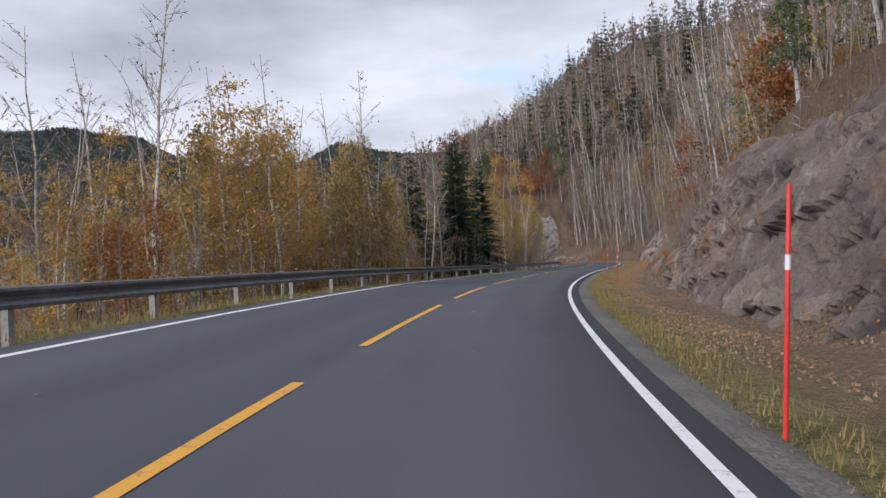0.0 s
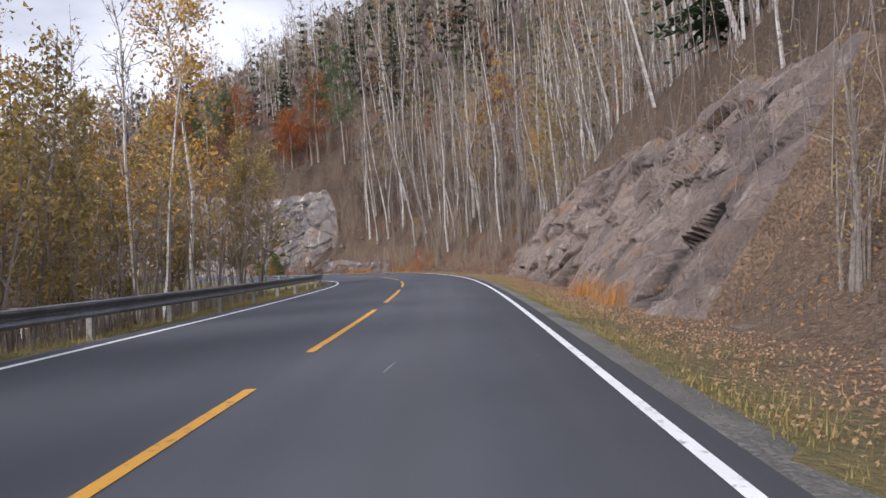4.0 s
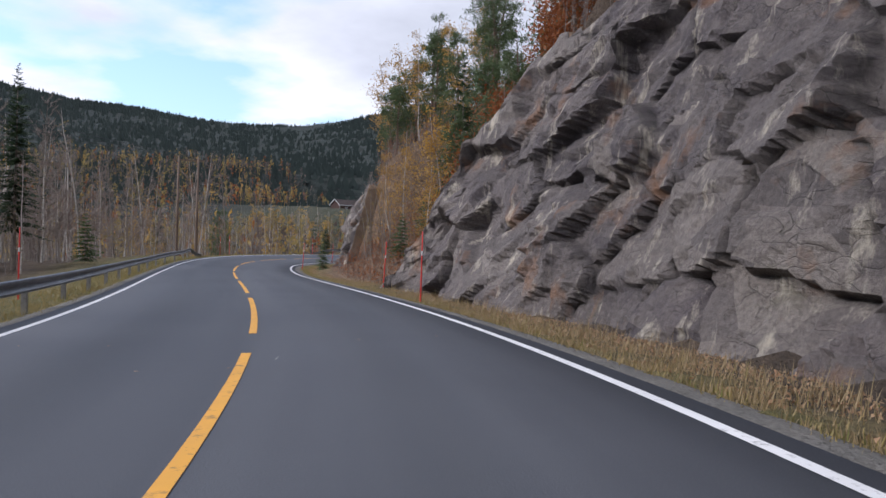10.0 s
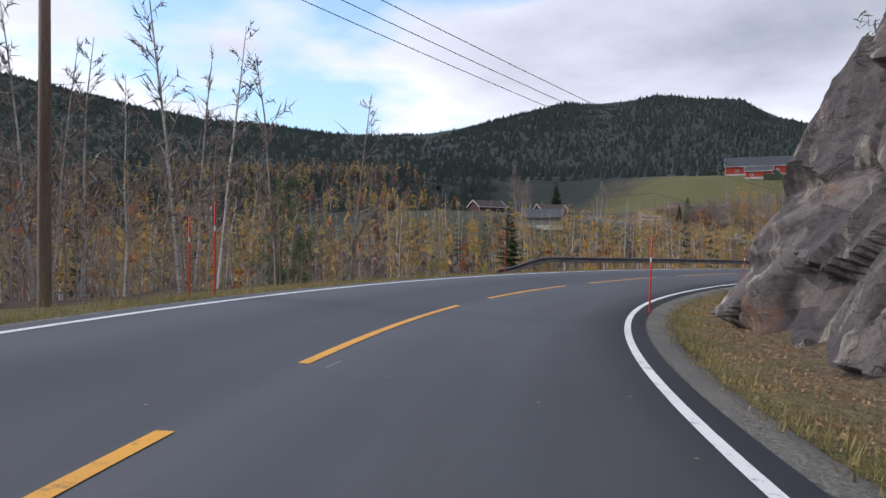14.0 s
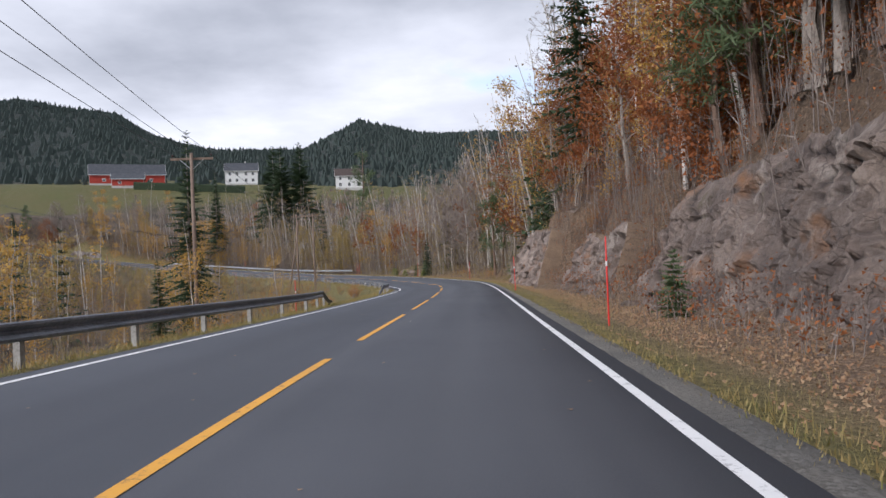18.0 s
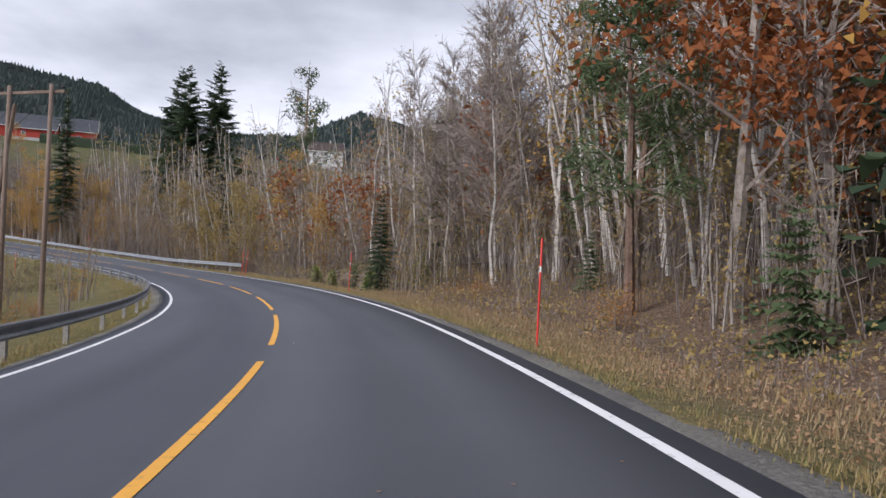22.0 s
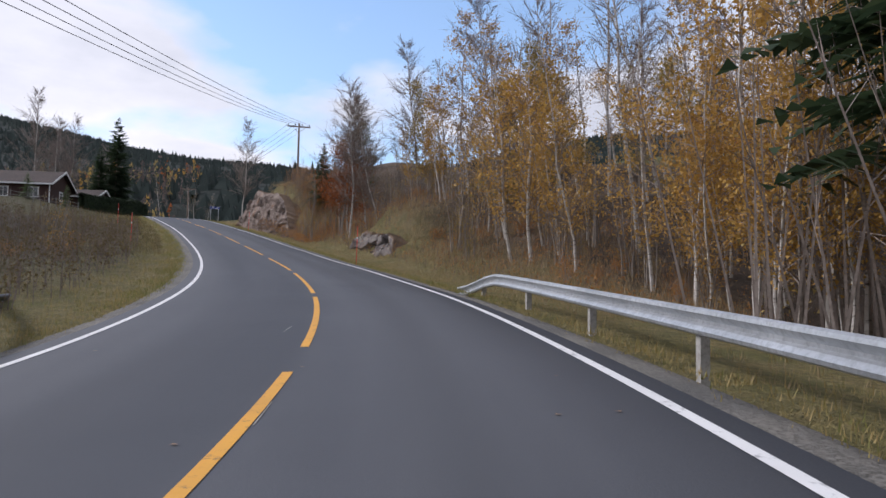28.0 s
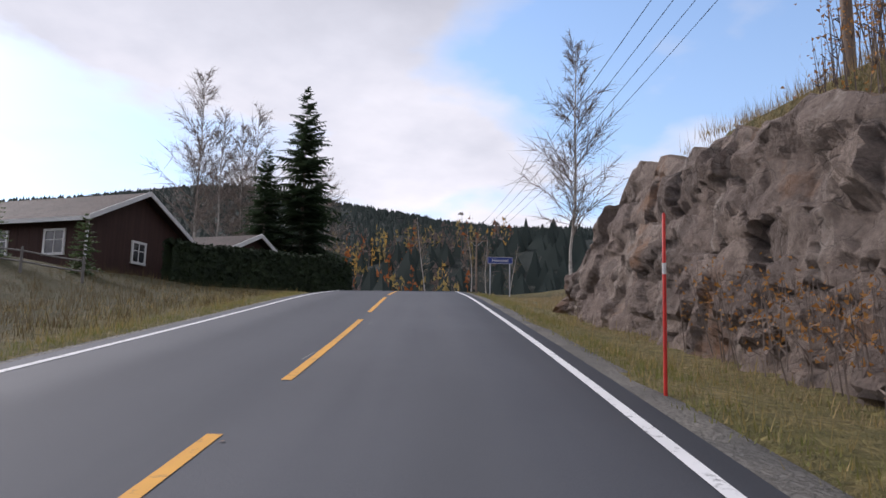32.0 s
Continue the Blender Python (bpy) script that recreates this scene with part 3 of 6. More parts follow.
# ---------------------------------------------------------------- meshes from arrays
class Soup:
    """Collects points and faces, and makes one mesh of them."""

    def __init__(self):
        self.v, self.q, self.n = [], [], 0

    def add(self, verts, quads):
        verts, quads = np.asarray(verts, float).reshape(-1, 3), np.asarray(quads, int)
        self.v.append(verts)
        self.q.append(quads + self.n)
        self.n += len(verts)
        return self

    def add_all(self, verts, lists):
        self.v.append(np.asarray(verts, float))
        self.q += [np.asarray(q, int) + self.n for q in lists]
        self.n += len(verts)

    def arrays(self):
        return np.concatenate(self.v), [q for q in self.q if len(q)]

    def mesh(self, name, mat, smooth_shade=False):
        return to_mesh(name, *self.arrays(), mat, smooth_shade)


def to_mesh(name, verts, faces, mat, smooth_shade=False):
    me = bpy.data.meshes.new(name)
    faces = [np.asarray(f) for f in faces if len(f)]
    size = np.concatenate([np.full(len(f), f.shape[1]) for f in faces])
    loops = np.concatenate([f.ravel() for f in faces])
    me.vertices.add(len(verts))
    me.vertices.foreach_set("co", np.ascontiguousarray(verts, dtype=np.float32).ravel())
    me.loops.add(len(loops))
    me.loops.foreach_set("vertex_index", loops.astype(np.int32))
    me.polygons.add(len(size))
    me.polygons.foreach_set("loop_start", np.r_[0, np.cumsum(size)[:-1]].astype(np.int32))
    me.polygons.foreach_set("loop_total", size.astype(np.int32))
    me.polygons.foreach_set("use_smooth", np.full(len(size), smooth_shade))
    me.materials.append(MATS[mat])
    me.update(calc_edges=True)
    return me


def grid_faces(n, m):
    """Quads of a grid of n rows of m points."""
    i = np.arange((n - 1) * m).reshape(n - 1, m)[:, :-1].ravel()
    return np.stack([i, i + 1, i + m + 1, i + m], 1)


def tube(points, radii, sides=5):
    """A tapered tube round a line of points."""
    p = np.asarray(points, float)
    r = np.asarray(radii, float)
    d = np.gradient(p, axis=0)
    d /= np.linalg.norm(d, axis=1)[:, None] + 1e-9
    ref = np.array([1.0, 0, 0]) if abs(d[0, 0]) < 0.7 else np.array([0, 1.0, 0])
    a = np.cross(d, ref)
    a /= np.linalg.norm(a, axis=1)[:, None] + 1e-9
    b = np.cross(d, a)
    w = np.arange(sides) * 2 * np.pi / sides
    v = p[:, None] + r[:, None, None] * (a[:, None] * np.cos(w)[None, :, None] + b[:, None] * np.sin(w)[None, :, None])
    n = len(p)
    i = np.arange(n - 1)[:, None] * sides
    k = np.arange(sides)[None]
    q = np.stack([i + k, i + (k + 1) % sides, i + sides + (k + 1) % sides, i + sides + k], -1).reshape(-1, 4)
    return v.reshape(-1, 3), q


def box(cx, cy, cz, sx, sy, sz, turn=0.0):
    """A box with its middle at c; turn in degrees about z."""
    u = np.array([(x, y, z) for z in (-.5, .5) for y in (-.5, .5) for x in (-.5, .5)]) * (sx, sy, sz)
    c, n = math.cos(radians(turn)), math.sin(radians(turn))
    u = np.stack([u[:, 0] * c - u[:, 1] * n, u[:, 0] * n + u[:, 1] * c, u[:, 2]], 1) + (cx, cy, cz)
    return u, np.array([(0, 2, 3, 1), (4, 5, 7, 6), (0, 1, 5, 4), (2, 6, 7, 3), (0, 4, 6, 2), (1, 3, 7, 5)])


def _one(vq):
    return vq[0], [vq[1]]


def part(name, mesh, parent, label="", m=None):
    ob = new(name, mesh)
    ob.parent = parent
    if m is not None:
        ob.matrix_local = m
    return tagged(ob, label) if label else ob


# ---------------------------------------------------------------- ground
def axis_steps(a, b, step, far):
    mid = np.arange(a, b + step, step)
    out, g, d = [], step, 0.0
    while d < far:
        g = min(g * 1.16, 160)
        d += g
        out.append(d)
    out = np.array(out)
    return np.r_[(a - out)[::-1], mid, mid[-1] + out]


gx, gy = axis_steps(-250, 80, 1.6, 3200), axis_steps(-20, 500, 1.6, 3200)
X, Y = np.meshgrid(gx, gy)
Z = ground_at(X, Y)
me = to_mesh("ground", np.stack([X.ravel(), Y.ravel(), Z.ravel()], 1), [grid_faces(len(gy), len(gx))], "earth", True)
gs, gl = locate(X, Y)
ga = np.abs(gl)
x1, y1 = X.ravel(), Y.ravel()
pw = -0.45 * x1 + 0.9 * y1
wav = 0.5 * wave(x1, y1, 6, 8) + 0.5 * wave(x1, y1, 17, 9)
late = smooth(488, 503, gs)
verge = np.where((gl > 0) & (gs < 400), 1 - smooth(5.0, 6.2, ga + 0.7 * wav), 1 - smooth(6.0, 8.0, ga + 1.2 * wav))
grassy = np.clip(verge + late * np.where(gl > 0, 1 - smooth(7, 10, ga + 1.5 * wav), 0.3 * (1 - smooth(7, 11, ga + 2 * wav))) + (gl < 0) * smooth(330, 345, gs) * (1 - 0.75 * smooth(470, 490, gs) * (1 - smooth(535, 550, gs))) * (1 - smooth(14, 30, ga))
                 + (gl < 0) * (1 - smooth(8, 14, ga)) + (gl > 0) * smooth(395, 430, gs) * (1 - smooth(9, 13, ga + 2 * wav)), 0, 1)
field = (gl < 0) * smooth(22, 50, ga + 8 * wav) * smooth(40, 190, gs + 30 * wav)
rr = np.hypot(x1 + 60, y1 - 230)
carpet = np.clip((1 - smooth(150, 158, gs) * (1 - smooth(196, 203, gs))) * ((gl > 0) * (gs < 400) * (1 - smooth(8, 17, ga + 5 * wav)) * 0.85 + 0.25 * (gl > 0) * (gs < 400) * (wav > 0)), 0, 1)
meadow = np.clip(0.8 * field * (1 - smooth(50, 105, np.hypot(x1 + 205, y1 - 400) + 25 * wav)) * (1 - smooth(480, 620, rr + 30 * wav)) * smooth(-0.5, 0.1, wave(x1, y1, 75, 10) + 0.4), 0, 1)
meadow = np.maximum(meadow, smooth(535, 560, pw) * (1 - smooth(660, 720, pw + 30 * wav)) * (1 - smooth(-80, -50, x1 + 15 * wav)) * smooth(-275, -235, x1 + 15 * wav) * 0.95)
# last term: the left bank's dark brown, with the hollow's shadow painted in
wooded_shade = np.clip(np.maximum(smooth(255, 345, rr + 40 * wav), field * 0.6) * (1 - meadow) + 0.55 * (gl < 0) * late * smooth(5.6, 7.5, ga + wav), 0, 1)
for name, val in (("grassy", grassy), ("meadow", meadow), ("wooded_shade", wooded_shade), ("leaf_carpet", carpet)):
    me.attributes.new(name, "FLOAT", "POINT").data.foreach_set("value", val.astype(np.float32))
tagged(new("ground", me), "autumn ground with leaf litter, dry grass and fields", "ground", kind="structure")

# ---------------------------------------------------------------- road, shoulders, markings
RL = np.arange(-40.0, 628.0, 1.0)


WIDE_KNOT = np.arange(23) * 30.0 - 45
WIDE = np.interp(SS, WIDE_KNOT, [3.31, 3.40, 3.48, 3.55, 3.62, 3.68, 3.69, 3.65, 3.61, 3.60, 3.60, 3.57, 3.56, 3.59, 3.64, 3.69, 3.69, 3.63, 3.52, 3.41, 3.29, 3.17, 3.05]) - 3.14
WIDE_RIGHT = np.interp(SS, WIDE_KNOT, [2.97, 3.14, 3.32, 3.53, 3.69, 3.79, 3.82, 3.73, 3.63, 3.60, 3.62, 3.66, 3.68, 3.65, 3.61, 3.55, 3.50, 3.46, 3.41, 3.38, 3.36, 3.28, 3.20]) - 3.14 - WIDE


def ribbon(name, mat, lats, lifts, s=RL, thick=0.0, wobble=0.0):
    """A strip along the road through the given offsets across it."""
    lats = np.asarray(lats, float)
    L = np.broadcast_to(lats, (len(s), len(lats))).copy()
    L = L + np.sign(L) * (np.abs(L) > 2.5) * np.interp(s, SS, WIDE)[:, None] + (L > 2.5) * np.interp(s, SS, WIDE_RIGHT)[:, None]
    if wobble:
        L[:, -1] += np.sign(lats[-1] - lats[0]) * wobble * (wave(s, s * 0 + lats[-1], 1.7, 11) + 0.6 * wave(s, s * 0, 0.8, 12))
    p = on_road(np.repeat(s[:, None], len(lats), 1), L)
    p[..., 2] += np.asarray(lifts)
    me = to_mesh(name, p.reshape(-1, 3), [grid_faces(len(s), len(lats))], mat, True)
    uv = me.uv_layers.new(name="UVMap")
    li = np.empty(len(me.loops), np.int32)
    me.loops.foreach_get("vertex_index", li)
    co = np.stack([L.ravel(), np.repeat(s, len(lats))], 1)[li]
    uv.data.foreach_set("uv", co.astype(np.float32).ravel())
    return me


road = tagged(new("road", ribbon("road", "asphalt", [-3.60, -3.50, -2, 0, 2, 3.46, 3.56], [-0.30, 0, 0, 0, 0, 0, -0.30])), "worn grey asphalt country road", "road", kind="structure")
for side, nm in ((1, "shoulder_1"), (-1, "shoulder_2")):
    tagged(new(nm, ribbon(nm, "gravel", [side * 3.42, side * 3.72, side * 3.98, side * 4.5], [-0.02, -0.035, -0.08, -0.5], wobble=0.13)),
           "grey gravel shoulder beside the asphalt", "shoulder", kind="structure")
for side, nm in ((1, "edge_line_1"), (-1, "edge_line_2")):
    tagged(new(nm, ribbon(nm, "white_paint", [side * 3.14 - 0.06, side * 3.14 + 0.06], [0.006, 0.006])), "white painted edge line, slightly worn", "road marking", kind="structure")
PHASE_S = [10, 131, 154, 187, 221, 260, 316, 352, 388, 447, 492, 503, 620]
PHASE = [10.93, 11.26, 9.72, 7.82, 5.64, 5.44, 5.45, 6.11, 5.09, 3.32, -0.04, -2.52, -6.13]
for k in np.arange(-48.0, 600.0, 12.0):
    a = k + np.interp(k + 6, PHASE_S, PHASE)
    if a < -38:
        continue
    me = ribbon("centre_dash", "yellow_paint", [-0.06, 0.06], [0.006, 0.006], np.linspace(a, a + 9.0, 10))
    tagged(new("centre_dash", me), "yellow painted centre line dash", "road marking", "centre line dashes", "structure")

# ---------------------------------------------------------------- rock faces
def facets(u, w, cu, cw, depth, tilt, seed):
    """Depth of a face broken along joints into pieces about cu by cw: each piece has a depth and a tilt of its own.
    Also gives the piece's number and how near a joint runs."""
    rng = np.random.default_rng(seed)
    n = 64
    jx, jy, jd, tx, ty = rng.random((5, n, n))
    U, W = u / cu, w / cw
    i, j = np.floor(U).astype(int), np.floor(W).astype(int)
    best, second = np.full(u.shape, 1e9), np.full(u.shape, 1e9)
    out, other, ident = np.zeros(u.shape), np.zeros(u.shape), np.zeros(u.shape, int)
    for di in (-1, 0, 1):
        for dj in (-1, 0, 1):
            a, b = i + di, j + dj
            ka, kb = a % n, b % n
            px, py = a + 0.1 + 0.8 * jx[ka, kb], b + 0.1 + 0.8 * jy[ka, kb]
            d = np.maximum(np.abs(U - px) + 0.35 * np.abs(W - py), np.abs(W - py) + 0.35 * np.abs(U - px))
            val = depth * (2 * jd[ka, kb] - 1) + tilt * ((2 * tx[ka, kb] - 1) * (U - px) * cu + (2 * ty[ka, kb] - 1.15) * (W - py) * cw)
            m = d < best
            nearer = ~m & (d < second)
            other = np.where(m, out, np.where(nearer, val, other))
            second = np.where(m, best, np.where(nearer, d, second))
            out, best, ident = np.where(m, val, out), np.where(m, d, best), np.where(m, ka * n + kb, ident)
    gap = second - best
    k = 0.5 * (1 - smooth(0.0, 0.09, gap)) * (second < 1e8)
    return out * (1 - k) + other * k, ident, gap


def islands(cell):
    """Numbers the connected patches of equal values in a grid."""
    lab = np.arange(cell.size).reshape(cell.shape)
    across, down = cell[:, 1:] == cell[:, :-1], cell[1:] == cell[:-1]
    for _ in range(400):
        old = lab.copy()
        m = np.minimum(lab[:, 1:], lab[:, :-1])
        lab[:, 1:] = np.where(across, m, lab[:, 1:])
        lab[:, :-1] = np.where(across, np.minimum(m, lab[:, :-1]), lab[:, :-1])
        m = np.minimum(lab[1:], lab[:-1])
        lab[1:] = np.where(down, m, lab[1:])
        lab[:-1] = np.where(down, np.minimum(m, lab[:-1]), lab[:-1])
        if (old == lab).all():
            break
    return lab


for k, c in enumerate(CLIFFS):
    s0, s1, _f, high, lean, _g = c
    tall = high > 7
    step = 0.13 if tall else 0.12
    s = np.arange(s0, s1 + step, step)
    vv = np.linspace(0, 1, max(16, int(high * 1.3 / step)))
    Sg, V = np.meshgrid(s, vv)
    hh = cliff_shape(c, Sg)
    up_, back = np.clip(V / 0.86, 0, 1), np.clip((V - 0.86) / 0.14, 0, 1)
    zz = hh * up_ ** 0.95 - 0.6
    dip = 0.30 if tall else 0.14
    # the joints run along beds that sink forwards, and across them, steep and slanting
    bed = zz + dip * Sg + 0.35 * wave(Sg, zz, 5.0, 31)
    cross = Sg - 0.35 * zz + 0.4 * wave(Sg, zz, 3.0, 32)
    f = 1.0 if tall else 0.62
    d1, ident, j1 = facets(cross, bed, 2.7 * f, 2.0 * f, 0.27 * f, 0.24, 40 + k)
    d2, _, j2 = facets(cross + 0.3 * bed, bed, 1.25 * f, 0.9 * f, 0.17 * f, 0.34, 140 + k)
    d3, _, _ = facets(cross, bed + 0.4 * cross, 0.5, 0.38, 0.06, 0.3, 240 + k)
    plain = smooth(-0.3, 0.35, wave(Sg, zz, 4.2, 33))
    cut = -0.22 * f * np.exp(-(j1 / 0.05) ** 2) * (0.35 + 0.65 * smooth(-0.4, 0.3, wave(Sg, zz, 2.2, 34))) - 0.06 * f * np.exp(-(j2 / 0.06) ** 2) * (1 - plain)
    # long ledges: the rock above a bed joint stands out over the rock below
    ledge = np.zeros(Sg.shape)
    for lv, amount in ((0.36, 0.30), (0.62, 0.45), (0.84, 0.22)):
        over = bed - (lv * high + dip * (s0 + s1) / 2 + 0.5 * wave(Sg, Sg * 0, 6.0, 35))
        ledge += amount * f * smooth(-0.1, 0.45, over) * (1 - smooth(0.3, 2.4 * f + 0.4, over)) * smooth(-0.35, 0.2, wave(Sg, Sg * 0 + lv, 7.0, 36))
    amt = smooth(0.0, 1.6 * f, hh)
    bulge = 0.4 * wave(Sg, zz * 1.3, 5.5, 21) * min(1, high / 6)
    disp = amt * (d1 + d2 * (1.0 - 0.45 * plain) + d3 * (1.0 - 0.5 * plain) + cut + ledge + bulge)
    disp = disp * (1 - 0.85 * smooth(0.86, 1.0, up_))
    zz = zz + up_ * amt * (0.5 * d1 + 0.8 * d2) - 0.7 * back
    lat = cliff_foot(c, Sg) + lean * np.maximum(zz, -0.3) + 3.2 * back - disp * (1 - 0.8 * back)
    P = on_road(Sg, lat)
    P[..., 2] = np.interp(Sg, SS, CZ) + zz - 0.15
    base = P[0, len(s) // 2].copy()
    P = P.reshape(-1, 3) - base
    quads = grid_faces(len(vv), len(s))
    stone = "rock" if tall and s0 > 125 or 140 < s0 < 200 or s0 == 513 else "brown_rock"
    kind = "tall grey rock face with pale stains and cracks" if stone == "rock" else "brown-grey broken rock outcrop with leafy ledges"
    on_top = V.ravel()[quads[:, 3]] > 0.86
    # strength of the painted joint shade and dirt, highest on the joints
    seam_shade = np.clip(np.exp(-(j1 / 0.045) ** 2) * (0.3 + 0.7 * smooth(-0.4, 0.3, wave(Sg, zz, 2.2, 34))) + 0.75 * np.exp(-(j2 / 0.05) ** 2) * (1 - plain) * smooth(-0.2, 0.4, wave(Sg, zz, 1.4, 37)), 0, 1).ravel()
    face = tagged(new("rock_face", to_mesh("rock_face", P, [quads[on_top]], "leafy_ledge")), kind + " beside the road", "rock", "rock faces")
    face.location = base
    shape = (len(vv) - 1, len(s) - 1)
    cell = np.where(on_top, -1, ident.ravel()[quads[:, 0]]).reshape(shape)
    lab = islands(cell)
    for _ in range(6):
        count = np.bincount(lab.ravel())
        small = (count[lab] < 10) & (cell >= 0)
        if not small.any():
            break
        for dy, dx in ((0, 1), (1, 0), (0, -1)):
            near = np.roll(cell, (dy, dx), (0, 1))
            cell = np.where(small & (near >= 0), near, cell)
        lab = islands(cell)
    lab = np.where(cell < 0, -1, lab).ravel()
    for b in np.unique(lab[lab >= 0]):
        q = quads[lab == b]
        used, inv = np.unique(q, return_inverse=True)
        o = P[used].mean(0)
        me = to_mesh("rock_block", P[used] - o, [inv.reshape(-1, 4)], stone)
        me.attributes.new("seam_shade", "FLOAT", "POINT").data.foreach_set("value", seam_shade[used].astype(np.float32))
        part("rock_block", me, face, "", Matrix.Translation(Vector(o)))

# ---------------------------------------------------------------- trees
def rand_dir(rng, n):
    v = rng.normal(size=(n, 3))
    return v / np.linalg.norm(v, axis=1)[:, None]


def leaf_quads(centres, size, rng, slim=0.6):
    """Small flat leaves with random turns."""
    n = len(centres)
    a = rand_dir(rng, n)
    b = np.cross(a, rand_dir(rng, n))
    b /= np.linalg.norm(b, axis=1)[:, None] + 1e-9
    sz = size * (0.6 + 0.8 * rng.random((n, 1)))
    v = np.stack([centres - a * sz, centres + a * sz, centres + b * sz * slim * 1.8], 1)
    return v.reshape(-1, 3), np.arange(3 * n).reshape(n, 3)


def branchy(rng, high, girth, lean, first, count, reach, rise, twigs, sides=6, wood_sides=3, bow=0.5, fat=1.4, thin=False):
    """A trunk with limbs and twigs: trunk soup, branch soup, twig ends."""
    tr, br, ends = Soup(), Soup(), []
    n = 5 if thin else 7
    z = np.linspace(0, 1, n)
    ang = rng.random() * 6.28
    wob = np.cumsum(rng.normal(0, 0.02 * high * bow, (n, 2)), 0)
    px = lean * high * z ** 1.4 * math.cos(ang) + wob[:, 0]
    py = lean * high * z ** 1.4 * math.sin(ang) + wob[:, 1]
    px, py = px - px[0], py - py[0]
    P = np.stack([px, py, z * high - 0.25], 1)
    R = girth * (1 - z) ** 0.8 + 0.012
    R[0] *= 1.25
    tr.add(*tube(P, R, sides))
    hs = first + (0.97 - first) * rng.random(count) ** 1.1
    for h in hs:
        base = np.array([np.interp(h, z, P[:, i]) for i in range(3)])
        az = rng.random() * 6.28
        L = reach * high * (0.35 + 0.65 * rng.random()) * (1.12 - h) ** 0.8 * (0.55 + 0.45 * min(1, (h - first) / 0.2 + 0.3))
        el = rise + rng.normal(0, 0.2)
        u = np.linspace(0, 1, 4)
        d = np.array([math.cos(az) * math.cos(el), math.sin(az) * math.cos(el), math.sin(el)])
        sag = rng.normal(0.05, 0.1)
        Q = base + np.outer(u * L, d) + np.outer(u ** 2 * L * sag, [0, 0, 1]) + rng.normal(0, 0.03 * L, (4, 3)) * u[:, None]
        pick = [0, 1, 3] if h < 0.45 and not thin else [0, 3]
        br.add(*tube(Q[pick], girth * 0.28 * (1.1 - h) * (1 - 0.85 * u[pick]) + 0.006, wood_sides))
        q = 0.25 + 0.75 * rng.random((twigs, 1))
        b = base + q * L * d + q ** 2 * L * sag * np.array([0, 0, 1.0])
        td = d + rng.normal(0, 0.6, (twigs, 3))
        td /= np.linalg.norm(td, axis=1)[:, None]
        e = b + td * L * (0.25 + 0.35 * rng.random((twigs, 1)))
        sd = np.cross(td, rng.normal(size=(twigs, 3)))
        sd *= 0.011 / (np.linalg.norm(sd, axis=1)[:, None] + 1e-9)
        br.add(np.stack([b - sd * fat, b + sd * fat, e], 1).reshape(-1, 3), np.arange(3 * twigs).reshape(-1, 3))
        if h < 0.8 or rng.random() < 2.2 * (1.12 - h):
            ends += list(e) + list((b + e) / 2)
            ends.append(Q[-1])
    return tr, br, np.array(ends)


def leaves_round(rng, ends, n, size, spread):
    c = ends[rng.integers(0, len(ends), n)] + rng.normal(0, spread, (n, 3))
    return leaf_quads(c, size, rng)


def make_birch(seed, high=13.0, leaf=0, mat="gold_leaf", lean=0.10, size=0.07, count=24, twigs=4, first=0.35, bark="birch_bark", girth=None, thin=False, reach=0.28):
    rng = np.random.default_rng(seed)
    tr, br, ends = branchy(rng, high, girth or high * 0.0058, lean, first, count, reach, 0.75, twigs, 4 if thin else 6, 3, 0.5, 2.2 if thin else 1.4, thin)
    out = [("trunk", tr.arrays(), bark), ("crown", br.arrays(), "twigs")]
    if leaf:
        v, q = leaves_round(rng, ends, leaf, size, 0.22)
        out.append(("leaves", (v, [q]), mat))
    return out


def make_broad(seed, high=9.0, leaf=900, mat="rust_leaf", size=0.10, first=0.2, bark="grey_bark", thin=False):
    rng = np.random.default_rng(seed)
    tr, br, ends = branchy(rng, high, high * 0.012, 0.06, first, 26, 0.42, 0.55, 4, 4 if thin else 6, 3, 0.5, 1.4, thin)
    v, q = leaves_round(rng, ends, leaf, size, 0.32)
    return [("trunk", tr.arrays(), bark), ("crown", br.arrays(), "twigs"), ("leaves", (v, [q]), mat)]


def make_clump(seed, high=5.0, stems=7, leaf=160, mat="olive_leaf", size=0.06):
    """Several thin bare stems from one root, as alder and willow brush grow."""
    rng = np.random.default_rng(seed)
    tr, br, ends = Soup(), Soup(), []
    for _ in range(stems):
        h = high * (0.55 + 0.45 * rng.random())
        a, b, e = branchy(rng, h, 0.012 * h ** 0.8, 0.28 * rng.random(), 0.25, 9, 0.24, 0.9, 3, 4, 3, 0.5, 1.4, True)
        off = np.r_[rng.normal(0, 0.25, 2), 0]
        v, q = a.arrays()
        tr.add_all(v + off, q)
        v, q = b.arrays()
        br.add_all(v + off, q)
        ends.append(e + off)
    out = [("trunk", tr.arrays(), "grey_bark"), ("crown", br.arrays(), "twigs")]
    if leaf:
        v, q = leaves_round(rng, np.concatenate(ends), leaf, size, 0.15)
        out.append(("leaves", (v, [q]), mat))
    return out


